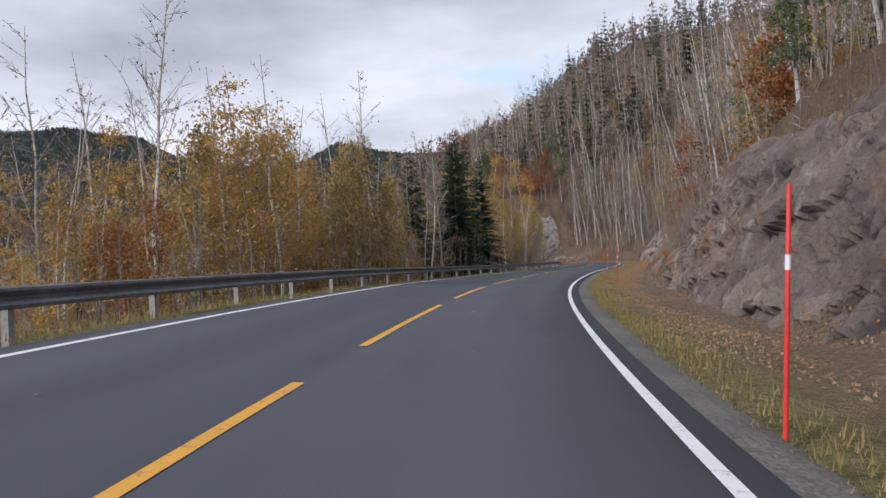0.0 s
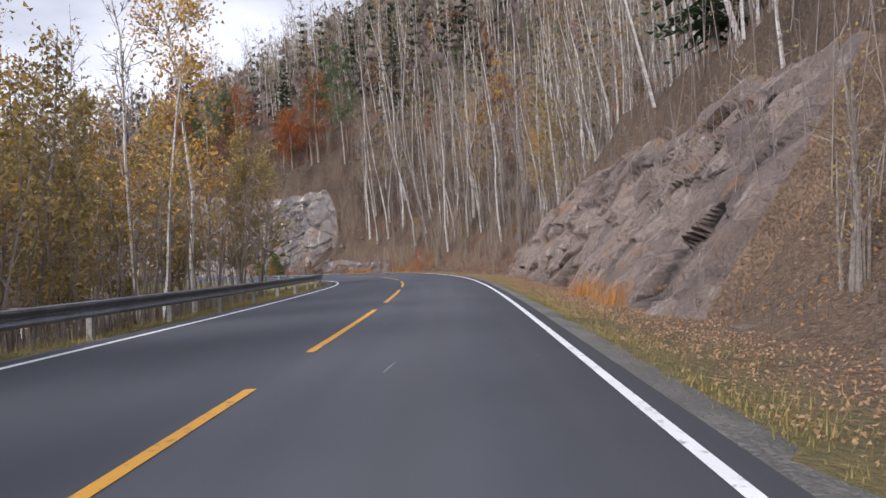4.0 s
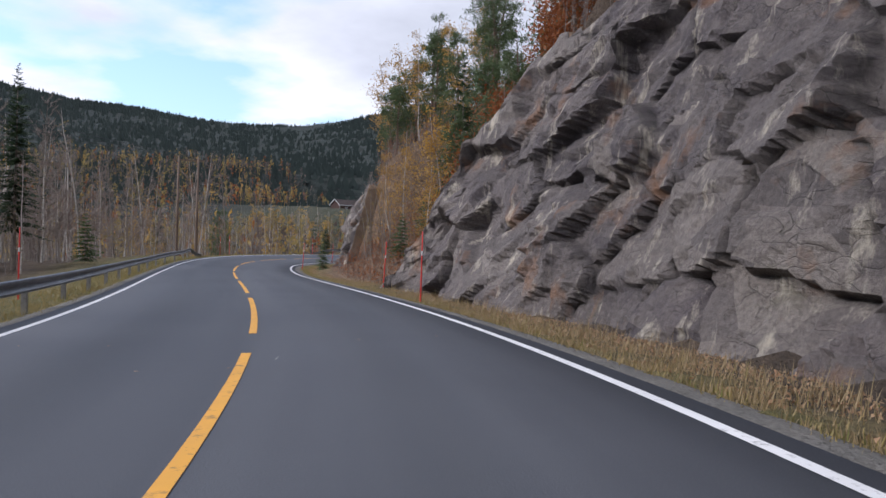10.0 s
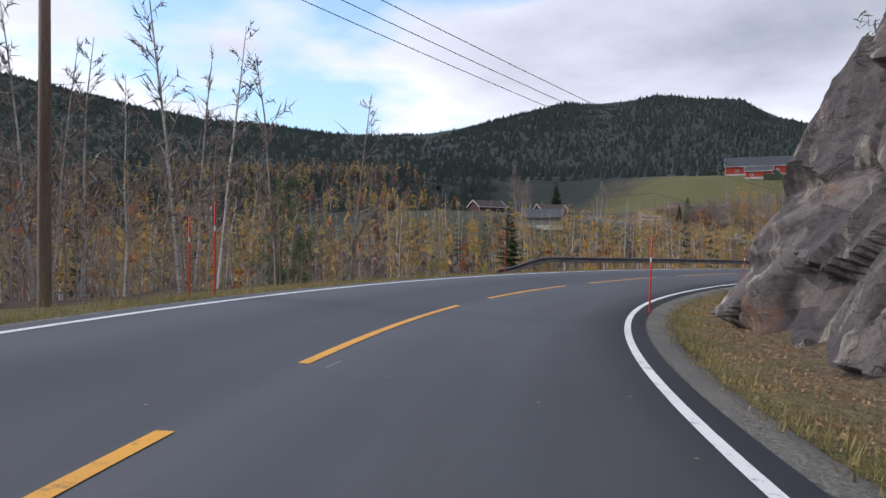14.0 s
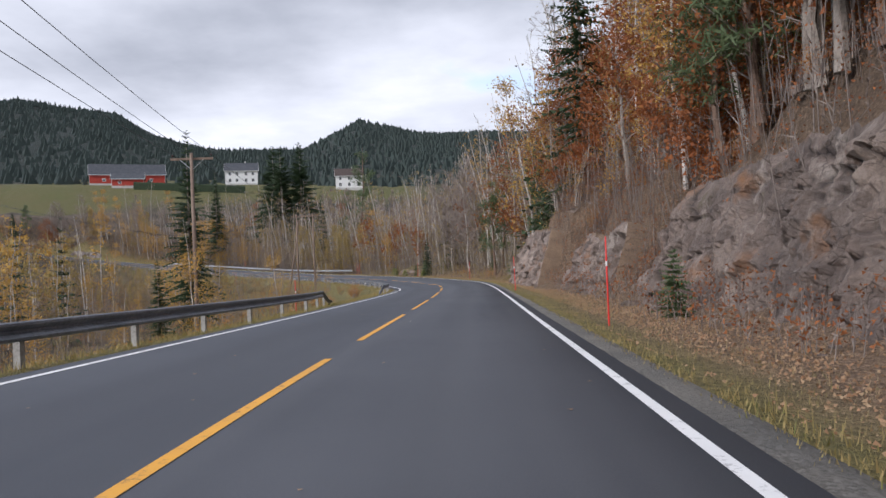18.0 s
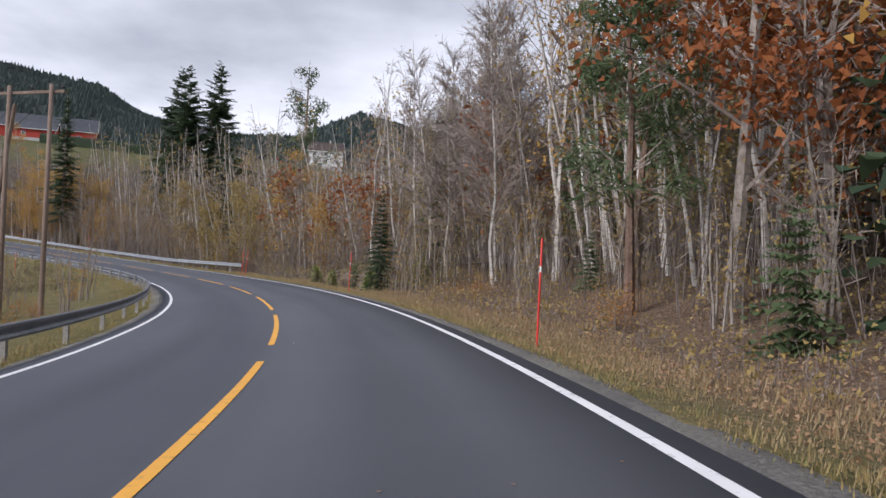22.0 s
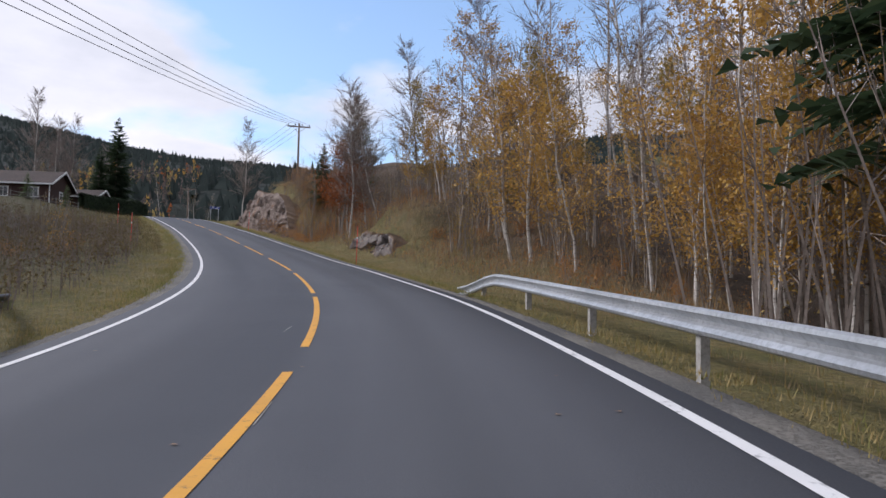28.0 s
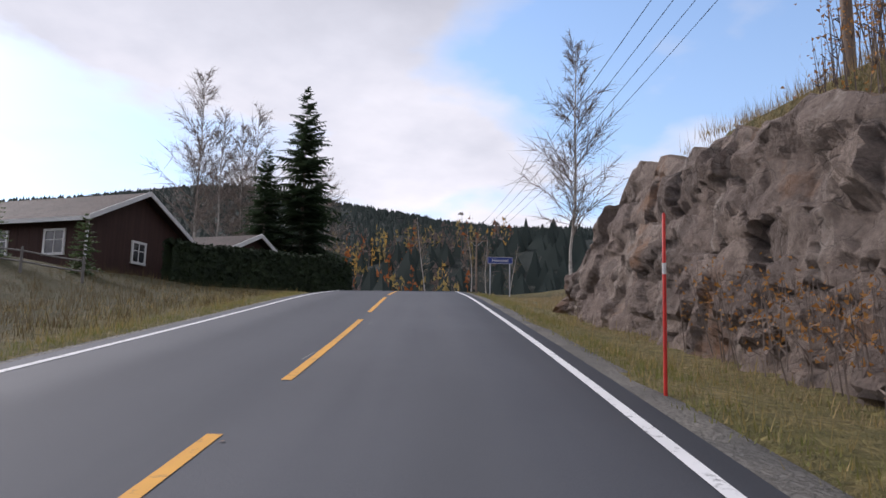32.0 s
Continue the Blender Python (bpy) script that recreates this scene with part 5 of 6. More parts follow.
def saplings(name, label, s0, s1, l0, l1, n, mat, leaf_mat, seed, lo=2.5, hi=6.5, leaves=6, tw=5, leaf=0.05):
    """Thin undergrowth between the trees, too fine to count: stems, twigs and last leaves."""
    rng = np.random.default_rng(seed)
    p = spots_road(seed, s0, s1, l0, l1, n)
    n = len(p)
    b = np.c_[p, ground_at(p[:, 0], p[:, 1]) - 0.1]
    h = rng.uniform(lo, hi, n)
    tip = b + np.c_[rng.normal(0, 0.12, (n, 2)) * h[:, None], h]
    mid = (b + tip) / 2 + np.c_[rng.normal(0, 0.05, (n, 2)) * h[:, None], np.zeros(n)]
    r = 0.008 + 0.004 * h
    k = np.arange(3) * 2.094
    ring = np.stack([np.cos(k), np.sin(k), 0 * k], 1)
    v = np.stack([b[:, None] + ring * r[:, None, None], tip[:, None] + ring * 0.004], 1).reshape(-1, 3)
    f = np.array([(a * 3 + i, a * 3 + (i + 1) % 3, a * 3 + 3 + (i + 1) % 3, a * 3 + 3 + i) for a in (0,) for i in range(3)])
    q = (np.arange(n)[:, None, None] * 6 + f[None]).reshape(-1, 4)
    u = rng.uniform(0.25, 0.97, (n, tw))[..., None]
    tb = b[:, None] * (1 - u) + tip[:, None] * u
    d = rng.normal(size=(n, tw, 3)) * (0.7, 0.7, 0.3) + (0, 0, 0.6)
    te = tb + d / np.linalg.norm(d, axis=2)[..., None] * (h[:, None, None] * 0.22 * (1.2 - u))
    sd = np.cross(te - tb, rng.normal(size=(n, tw, 3)))
    sd /= np.linalg.norm(sd, axis=2)[..., None] + 1e-9
    tv = np.stack([tb - sd * 0.016, tb + sd * 0.016, te], 2).reshape(-1, 3)
    tq = np.arange(len(tv)).reshape(-1, 3)
    root = tagged(new(name), label, "undergrowth", kind="stuff")
    so = Soup()
    so.add(v, q)
    so.add(tv, tq)
    tagged(part("stems", so.mesh(name + "_stems", mat), root), kind="stuff")
    if leaves:
        c = te.reshape(-1, 3)[rng.integers(0, n * tw, n * leaves)] + rng.normal(0, 0.15, (n * leaves, 3))
        tagged(part("leaves", to_mesh(name + "_leaves", *_one(leaf_quads(c, leaf, rng)), leaf_mat), root), kind="stuff")


lean_birch = [lambda i=i: make_birch(1100 + i, 12 + i, 60, "olive_leaf", 0.10, 0.12, 16, 6, thin=True) for i in range(4)]
lean_gold = [lambda i=i: make_birch(1200 + i, 10 + i, 200, ("gold_leaf", "olive_leaf")[i % 2], 0.06, 0.17, 16, 4, 0.25, thin=True) for i in range(4)]
lean_spruce = [lambda i=i: make_spruce(1300 + i, 11 + 2 * i, 0.19, 12, 3) for i in range(3)]
lean_pine = [lambda i=i: make_pine(1400 + i, 11 + 2 * i, 0.35, 22, 4, 0.24) for i in range(2)]
lean_oak = [lambda i=i: make_broad(1500 + i, 9 + i, 380, "rust_leaf", 0.18, thin=True) for i in range(2)]
woods("birch_woods", "steep hillside wood of bare white-stemmed birches", np.concatenate([spots_road(21, -20, 205, 27, 75, 1150), spots_road(29, 0, 160, 13, 28, 230)]), lean_birch * 4 + lean_gold[:2] + lean_oak[:1], 31)
woods("spruce_woods", "dark spruces along the top of the hill", np.concatenate([spots_road(22, -30, 205, 60, 135, 620), spots_road(23, 0, 205, 24, 62, 260)]), lean_spruce + lean_pine, 32)
woods("mixed_woods", "autumn wood on the hillside behind the road", np.concatenate([spots_road(24, 215, 350, 24, 85, 330), spots_road(25, 345, 500, 20, 70, 480), spots_road(30, 372, 470, 12, 42, 230)]), lean_birch * 4 + lean_gold + lean_oak + lean_spruce[:1], 33)
woods("mixed_woods", "tall bare wood close behind the guard rail", np.concatenate([spots_road(36, 385, 492, 13, 45, 330), spots_road(37, 345, 400, 12, 40, 110)]), lean_birch * 3 + [lambda i=i: make_birch(1250 + i, 10 + i, 200, ("gold_leaf", "olive_leaf")[i % 2], 0.06, 0.08, 16, 4, 0.25, thin=True) for i in range(3)], 35, 1.25)
woods("alder_thicket", "pale grey leafless trees beside the lay-by", np.concatenate([spots_road(38, 205, 268, -13, -40, 130), spots_road(39, 150, 205, -15, -45, 70)]), [lambda i=i: make_birch(1600 + i, 9 + i, 0, "olive_leaf", 0.08, 0.07, 34, 10, 0.15, ("grey_bark", "birch_bark")[i % 2], thin=True) for i in range(4)], 36)
woods("valley_woods", "bare and golden trees on the valley floor", np.concatenate([spots_road(26, -20, 140, -22, -110, 330), spots_road(27, 140, 270, -30, -130, 240), spots_road(28, 262, 480, -36, -130, 300)]), lean_birch + lean_gold * 2 + lean_spruce[:1], 34)


saplings("undergrowth", "grey tangle of thin bare saplings on the slope", 0, 160, 9.5, 45, 4200, "twigs", "olive_leaf", 51, 2.5, 8.0, 8)
saplings("undergrowth", "rusty brambles and dead stems at the foot of the slope", 112, 160, 6.6, 12, 1000, "brown_twigs", "rust_leaf", 66, 0.3, 1.3, 9, 4, 0.035)
saplings("undergrowth", "brown undergrowth of saplings below the rust-red trees", 256, 350, 9.5, 40, 2600, "twigs", "rust_leaf", 52, leaves=9)
saplings("undergrowth", "dense bare brush beside the road", 350, 488, 10, 32, 4600, "twigs", "olive_leaf", 53, 2.5, 8.5, 20)
saplings("undergrowth", "golden-brown young trees behind the guard rail", 436, 488, 9.5, 26, 1000, "twigs", "gold_leaf", 59, 3.0, 9.0, 36, 7, 0.036)
saplings("low_shrubs", "knee-high brown shrubs and dead stems on the slope", 0, 165, 7.4, 26, 11000, "brown_twigs", "heather", 61, 0.3, 1.3, 3, 3, 0.04)
saplings("low_shrubs", "knee-high brown shrubs under the rust-red trees", 256, 350, 6.8, 24, 5500, "twigs", "rust_leaf", 62, 0.3, 1.3, 5, 3)
saplings("undergrowth", "bare saplings and brown brush above the tall rock", 150, 206, 11, 26, 1700, "twigs", "rust_leaf", 71, 0.9, 4.2, 16, 6, 0.05)
saplings("low_shrubs", "rusty brush between the low rocks", 284, 350, 8.2, 13.5, 2600, "brown_twigs", "rust_leaf", 70, 0.4, 1.8, 7, 4, 0.045)
saplings("low_shrubs", "brown scrub along the top of the rock", 150, 256, 9.5, 34, 7000, "twigs", "rust_leaf", 64, 0.5, 2.4, 5, 3)
saplings("low_shrubs", "yellow-brown low growth on the leafy bank", 197, 219, 6.6, 14, 1100, "brown_twigs", "rust_leaf", 65, 0.3, 1.2, 6, 3)
saplings("low_shrubs", "green and brown low shrubs at the edge of the wood", 350, 430, 6.6, 16, 2200, "twigs", "olive_leaf", 63, 0.3, 1.2, 8)
saplings("undergrowth", "thin saplings behind the guard rail", 0, 118, -6.5, -30, 2200, "twigs", "gold_leaf", 54, leaves=9)
saplings("undergrowth", "orange-brown brush on the valley floor", 300, 480, -11, -75, 5600, "twigs", "olive_leaf", 55, 0.9, 3.8, 22)
saplings("undergrowth", "rusty young trees on the valley floor", 262, 470, -12, -75, 3200, "brown_twigs", "heather", 67, 0.8, 4.2, 30)
saplings("undergrowth", "bare brush beside the lay-by", 140, 262, -13, -60, 2000, "twigs", "olive_leaf", 56, 2, 6, 4)
saplings("undergrowth", "low brown brambles on the grass bank", 486, 548, 7.2, 16, 2200, "brown_twigs", "heather", 57, 0.3, 1.3, 7, 4, 0.04)
saplings("undergrowth", "rusty brambles in front of the last rock", 531, 553, 6.1, 11, 1500, "brown_twigs", "heather", 68, 0.4, 1.7, 12, 4, 0.04)
saplings("undergrowth", "tan dead grass stems and brambles on the bank", 500, 545, 8.0, 18, 2600, "straw", "rust_leaf", 69, 0.2, 0.8, 3, 3, 0.03)
saplings("undergrowth", "low brown brambles in the hollow beside the road", 425, 536, -6.5, -30, 6500, "brown_twigs", "bramble", 58, 0.4, 1.5, 10)


def cones(seed, n, r0, r1, a0, a1):
    """Far conifers, one small cone of needles each."""
    rng = np.random.default_rng(seed)
    r, az = np.sqrt(rng.uniform(r0 ** 2, r1 ** 2, n)), np.radians(rng.uniform(a0, a1, n))
    x, y = -60 - r * np.sin(az), 230 + r * np.cos(az)
    z = ground_at(x, y)
    h, w = rng.uniform(3, 7, n) * (0.7 + 0.6 * rng.random(n)), rng.uniform(1.8, 3.6, n)
    k = np.arange(4) * np.pi / 2
    ring = np.stack([np.cos(k), np.sin(k), 0 * k], 1)
    v = np.concatenate([np.stack([x, y, z - 1], 1)[:, None] + ring[None] * w[:, None, None], np.stack([x, y, z + h], 1)[:, None]], 1)
    f = np.array([(i, (i + 1) % 4, 4) for i in range(4)])
    q = (np.arange(n)[:, None, None] * 5 + f[None]).reshape(-1, 3)
    return v.reshape(-1, 3), q


def far_trees(seed, pts, mat, wide=1.6, per=16):
    """Far leafless and golden trees: a stem and a loose crown of slivers each."""
    rng = np.random.default_rng(seed)
    n = len(pts)
    z = ground_at(pts[:, 0], pts[:, 1])
    h = rng.uniform(5, 12, n)
    base = np.c_[pts, z]
    u = rng.uniform(0.2, 1.0, (n, per))
    off = rng.normal(0, 0.5, (n, per, 2)) * wide * (1.25 - u)[..., None]
    cen = base[:, None] + np.concatenate([off, (u * h[:, None])[..., None]], 2)
    ln = rng.uniform(0.5, 1.3, (n, per, 1))
    d = np.concatenate([off * 0.6, np.ones((n, per, 1))], 2)
    d /= np.linalg.norm(d, axis=2)[..., None]
    sd = rng.normal(size=(n, per, 3)) * (1, 1, 0.2) * 0.28
    v = np.stack([cen - sd, cen + sd, cen + d * ln], 2).reshape(-1, 3)
    st = rng.normal(0, 1, (n, 3)) * (1, 1, 0)
    st *= 0.12 / (np.linalg.norm(st, axis=1)[:, None] + 1e-9)
    v2 = np.stack([base - st, base + st, base + np.c_[np.zeros((n, 2)), h]], 1).reshape(-1, 3)
    v = np.concatenate([v, v2])
    return v, np.arange(len(v)).reshape(-1, 3)


def spots_far(seed, n, r0, r1, a0, a1, keep):
    rng = np.random.default_rng(seed)
    r, az = np.sqrt(rng.uniform(r0 ** 2, r1 ** 2, n)), np.radians(rng.uniform(a0, a1, n))
    x, y = -60 - r * np.sin(az), 230 + r * np.cos(az)
    s_, l_ = locate(x, y)
    ok = keep(x, y) & (l_ < -45)
    return np.stack([x[ok], y[ok]], 1)


outside = lambda x, y: ~((np.hypot(x + 205, y - 400) < 75) | ((-0.45 * x + 0.9 * y > 550) & (-0.45 * x + 0.9 * y < 690) & (x > -240)))
for k, (mat, n, lab) in enumerate((("brown_twigs", 3400, "grey leafless trees across the valley"), ("olive_leaf", 2400, "olive-brown trees across the valley"), ("gold_leaf", 900, "golden trees across the valley"), ("rust_leaf", 900, "rust-red trees across the valley"))):
    tagged(new("valley_trees", to_mesh("valley_trees", *_one(far_trees(70 + k, spots_far(80 + k, n, 40, 520, -15, 110, outside), mat)), mat)), lab, "woods", kind="stuff")
tagged(new("hillside_trees", to_mesh("hillside_trees", *_one(far_trees(90, spots_road(91, -30, 210, 26, 130, 3000), "brown_twigs")), "brown_twigs")), "grey haze of leafless trees up the steep hill", "woods", kind="stuff")
tagged(new("hillside_trees", to_mesh("hillside_trees", *_one(far_trees(92, spots_road(93, 210, 500, 30, 110, 2200), "brown_twigs")), "brown_twigs")), "grey leafless trees high behind the road", "woods", kind="stuff")
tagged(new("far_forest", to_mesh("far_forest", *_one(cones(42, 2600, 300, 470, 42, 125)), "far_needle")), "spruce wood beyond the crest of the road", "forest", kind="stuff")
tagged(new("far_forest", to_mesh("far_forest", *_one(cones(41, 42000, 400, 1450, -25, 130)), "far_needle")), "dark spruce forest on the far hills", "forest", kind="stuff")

# ---------------------------------------------------------------- guard rails
PROFILE = [(0.00, -0.155), (0.035, -0.135), (0.045, -0.095), (0.0, -0.045), (-0.035, -0.02), (-0.035, 0.02), (0.0, 0.045), (0.045, 0.095), (0.035, 0.135), (0.00, 0.155)]


def guard_rail(s0, s1, lat, label, mat, post_mat, start_down=True, end_down=True, flare0=0.0, flare1=0.0, gap=4.0):
    """A steel rail on posts along the road, from s0 to s1; its ends turn down into the ground."""
    side = 1 if lat > 0 else -1
    s = np.arange(s0, s1 + 0.5, 1.0)
    off = lat + side * (flare0 * (1 - smooth(s0, s0 + 14, s)) + flare1 * smooth(s1 - 12, s1, s))
    drop = np.zeros(len(s))
    if start_down:
        drop = np.maximum(drop, 1 - smooth(s0, s0 + 5, s))
    if end_down:
        drop = np.maximum(drop, smooth(s1 - 5, s1, s))
    base = on_road(s, off)
    root = tagged(new("guard_rail"), label, "guard rail", "guard rails")
    root.location = base[0]
    o = base[0]
    cs = np.cos(np.interp(s, SS, HD)), np.sin(np.interp(s, SS, HD))
    prof = [(-side * (x + 0.05), z) for x, z in PROFILE] + [(-side * (x + 0.042), z) for x, z in PROFILE[::-1]]
    n = len(prof)
    P = np.empty((len(s), n, 3))
    for i, (a, z) in enumerate(prof):
        P[:, i, 0] = base[:, 0] + a * cs[0]
        P[:, i, 1] = base[:, 1] + a * cs[1]
        P[:, i, 2] = base[:, 2] + (0.60 - 0.62 * drop) + z - 0.12
    i = np.arange(len(s) - 1)[:, None] * n
    k = np.arange(n)[None]
    q = np.stack([i + k, i + (k + 1) % n, i + n + (k + 1) % n, i + n + k], -1).reshape(-1, 4)
    part("rail", to_mesh("rail", P.reshape(-1, 3) - o, [q, np.array([np.arange(n)]), np.array([np.arange(n)[::-1] + (len(s) - 1) * n])], mat, False), root)
    post = to_mesh("post", *[f(x) for f, x in ((lambda b: b[0], box(0, 0, -0.05, 0.11, 0.13, 1.30)), (lambda b: [b[1]], box(0, 0, -0.05, 0.11, 0.13, 1.30)))], post_mat)
    for a in np.arange(s0 + 2.5, s1 - 1.5, gap):
        oo = np.interp(a, s, off)
        p = on_road(a, oo + side * 0.06)
        d = np.interp(a, s, drop)
        if d < 0.5:
            part("post", post, root, "", Matrix.Translation(Vector(p - o) + Vector((0, 0, -0.05 - 0.62 * d))) @ pose(0, 0, 0, 0, 0, math.degrees(np.interp(a, SS, HD))))
    # joints where two lengths of rail overlap
    jm = to_mesh("joint", *[f(x) for f, x in ((lambda b: b[0], box(0, 0, 0, 0.012, 0.34, 0.30)), (lambda b: [b[1]], box(0, 0, 0, 0.012, 0.34, 0.30)))], mat)
    for a in np.arange(s0 + 6.5, s1 - 6, gap * 2):
        p = on_road(a, np.interp(a, s, off) - side * 0.012)
        part("joint", jm, root, "", Matrix.Translation(Vector(p - o) + Vector((0, 0, 0.48))) @ pose(0, 0, 0, 0, 0, math.degrees(np.interp(a, SS, HD))))
    return root


guard_rail(-40, 236, -4.72, "long dark steel guard rail on pale posts at the drop", "weathered_steel", "post_wood", False, True, 0.0, 1.4)
guard_rail(260.5, 334, -4.85, "dark steel guard rail above the valley, its ends turned down", "weathered_steel", "post_wood", True, True, 0.8, 1.0)
guard_rail(347, 491, -4.72, "dark steel guard rail round the bend", "weathered_steel", "post_wood", True, True, 0.0, 3.0)
guard_rail(431.5, 493, 4.6, "bright galvanised guard rail on wooden posts", "galvanised", "post_wood", False, True, 2.0, 0.0)

# ---------------------------------------------------------------- snow poles
def snow_pole(s, lat, high=2.05, tilt=(0, 0)):
    p = on_road(s, lat)
    z = float(ground_at(np.array([p[0]]), np.array([p[1]]))[0]) if abs(lat) > 5.6 else p[2] - 0.1
    root = tagged(new("snow_pole"), "thin red plastic snow pole with a white reflector band", "snow pole", "snow poles along the verge")
    root.matrix_basis = pose(p[0], p[1], z, tilt[0], tilt[1], 0)
    if "pole" not in _pole:
        _pole["pole"] = to_mesh("stick", *_one(tube([(0, 0, -0.2), (0, 0, 0.9), (0, 0, 2.0), (0, 0, 2.02)], [0.022, 0.021, 0.019, 0.004], 8)), "red_plastic", True)
        _pole["band"] = to_mesh("reflector_band", *_one(tube([(0, 0, 1.34), (0, 0, 1.46)], [0.0235, 0.0235], 8)), "reflector", True)
    part("stick", _pole["pole"], root)
    part("reflector_band", _pole["band"], root, "white reflecting band")
    return root


_pole = {}


for s, lat, tx, ty in ((7.0, 4.13, 0, 3), (42, 5.6, 0, 3), (64, 4.45, 0, 3), (134, 4.75, 0, 0), (161, 5.0, 0, 0), (185.2, 4.67, 0, 0), (195, 5.7, 0, 3), (222, 4.44, 0, 4), (246, 3.95, 0, 2),
                       (263.9, 4.67, 0, 6), (268.2, 4.8, 0, 2), (283, 4.47, 0, 1), (309, 5.2, 0, 0), (335.8, 4.6, 0, -1), (376.7, 5.1, 0, 1), (402.6, 5.35, 0, 2),
                       (426.4, 4.77, 0, 3), (426.2, 5.0, 0, 5), (470, 7.0, 0, 0), (509.5, 4.5, 0, 2), (547.5, 4.1, 0, 2), (44, -6.0, 0, 0), (73, -6.2, 0, 0),
                       (188, -6.2, 0, 0), (242, -5.6, 0, 0), (243, -7.0, 0, 0), (260.5, -5.2, 0, -1), (304, -9.0, 0, -5), (330, -7.0, 0, 0), (449, -8.5, 0, 0), (451, -9.5, 0, 0),
                       (520, -7.0, 0, 0), (548, -8.0, 0, 0)):
    snow_pole(s, lat, tilt=(tx, ty))

# ---------------------------------------------------------------- power line
def pole_post(root, x, y, z, high, r=0.13, lean=(0, 0)):
    sh = to_mesh("post", *_one(tube([(0, 0, -0.6), (lean[0] * 0.5, lean[1] * 0.5, high * 0.5), (lean[0], lean[1], high), (lean[0], lean[1], high + 0.02)], [r, r * 0.85, r * 0.7, 0.01], 10)), "pole_wood", True)
    return part("post", sh, root, "", Matrix.Translation((x, y, z)))


INSULATOR = to_mesh("insulator", *_one(tube([(0, 0, 0), (0, 0, 0.10), (0, 0, 0.11), (0, 0, 0.20), (0, 0, 0.24)], [0.02, 0.02, 0.07, 0.06, 0.02], 8)), "ceramic", True)


def insulator(root, x, y, z):
    part("insulator", INSULATOR, root, "dark ceramic insulator", Matrix.Translation((x, y, z)))


def power_pole(s, lat, high, arm=2.6, turn=0.0, posts=(0.0,), arms=1, lean=(0, 0), pins=4, braced=True, strut=False):
    p = on_road(s, lat)
    z = float(ground_at(np.array([p[0]]), np.array([p[1]]))[0])
    high += float(np.interp(s, SS, CZ)) - z
    root = tagged(new("power_pole"), "weathered wooden power pole with a cross-arm", "power pole", "power poles")
    root.matrix_basis = pose(p[0], p[1], z, 0, 0, turn)
    for a in posts:
        pole_post(root, a, 0, 0, high, 0.14, lean)
    w = max(abs(a) for a in posts) * 2 + arm
    part("cross_arm", to_mesh("cross_arm", *_one(box(lean[0], lean[1] + 0.12, high - 0.35, w, 0.10, 0.14)), "pole_wood"), root)
    if strut:
        part("strut", to_mesh("strut", *_one(tube([(-3.2, 0.3, -0.5), (-2.0, 0.15, high * 0.45), (-0.9, 0, high * 0.92)], [0.13, 0.12, 0.10], 9)), "pole_wood", True), root)
    if braced:
        for sg in (-1, 1):
            part("brace", to_mesh("brace", *_one(tube([(lean[0] + posts[0] + sg * 0.05, lean[1] + 0.1, high - 1.0), (lean[0] + posts[0] + sg * 0.75, lean[1] + 0.1, high - 0.38)], [0.025, 0.025], 5)), "galvanised"), root)
    xs = np.linspace(-w / 2 + 0.12, w / 2 - 0.12, pins)
    for a in xs:
        insulator(root, lean[0] + a, lean[1] + 0.12, high - 0.28)
    return [root.matrix_basis @ Vector((lean[0] + a, lean[1] + 0.12, high - 0.05)) for a in xs]


def wire(a, b, sag, r=0.016):
    u = np.linspace(0, 1, 18)[:, None]
    P = np.array(a) * (1 - u) + np.array(b) * u
    P[:, 2] -= 4 * sag * (u * (1 - u))[:, 0]
    o = P[0].copy()
    ob = new("power_cable", to_mesh("power_cable", *_one(tube(P - o, np.full(len(P), r), 4)), "dark_wire"))
    ob.location = o
    tagged(ob, "thin dark power cable hanging between wooden poles", "cable", "power cables")


# heights of the pole tops over the road
w1 = power_pole(239.5, -8.9, 9.7, 1.2, 54, (-0.9, 0.9), pins=3, braced=False)
w0 = power_pole(176, -26.0, 9.0, 1.6, 45, (-1.3, 1.3), pins=3, braced=False)
w2 = power_pole(338, -15.0, 9.3, 2.6, 5, pins=3)
w3 = power_pole(405.5, -10.6, 10.0, 1.4, -15, (-1.3, 1.3), pins=3, braced=False, strut=True)
w4 = power_pole(476, -11.0, 8.0, 2.6, 60, pins=4)
w5 = power_pole(555, 10.8, 12.4, 2.6, 70, pins=4)
w6 = power_pole(628, 3.0, 9.0, 2.6, 70, pins=4)
for a, b, sag in ((w0, w1, 1.0), (w1, w2, 1.3), (w2, w3, 1.2), (w3, w4[:3], 1.3), (w4, w5, 0.6), (w5, w6, 1.0)):
    for p, q in zip(a, b):
        wire(p, q, sag)

# ---------------------------------------------------------------- buildings
def flat_part(name, vq, mat, parent, label="", m=None):
    return part(name, to_mesh(name, *_one(vq), mat), parent, label, m)


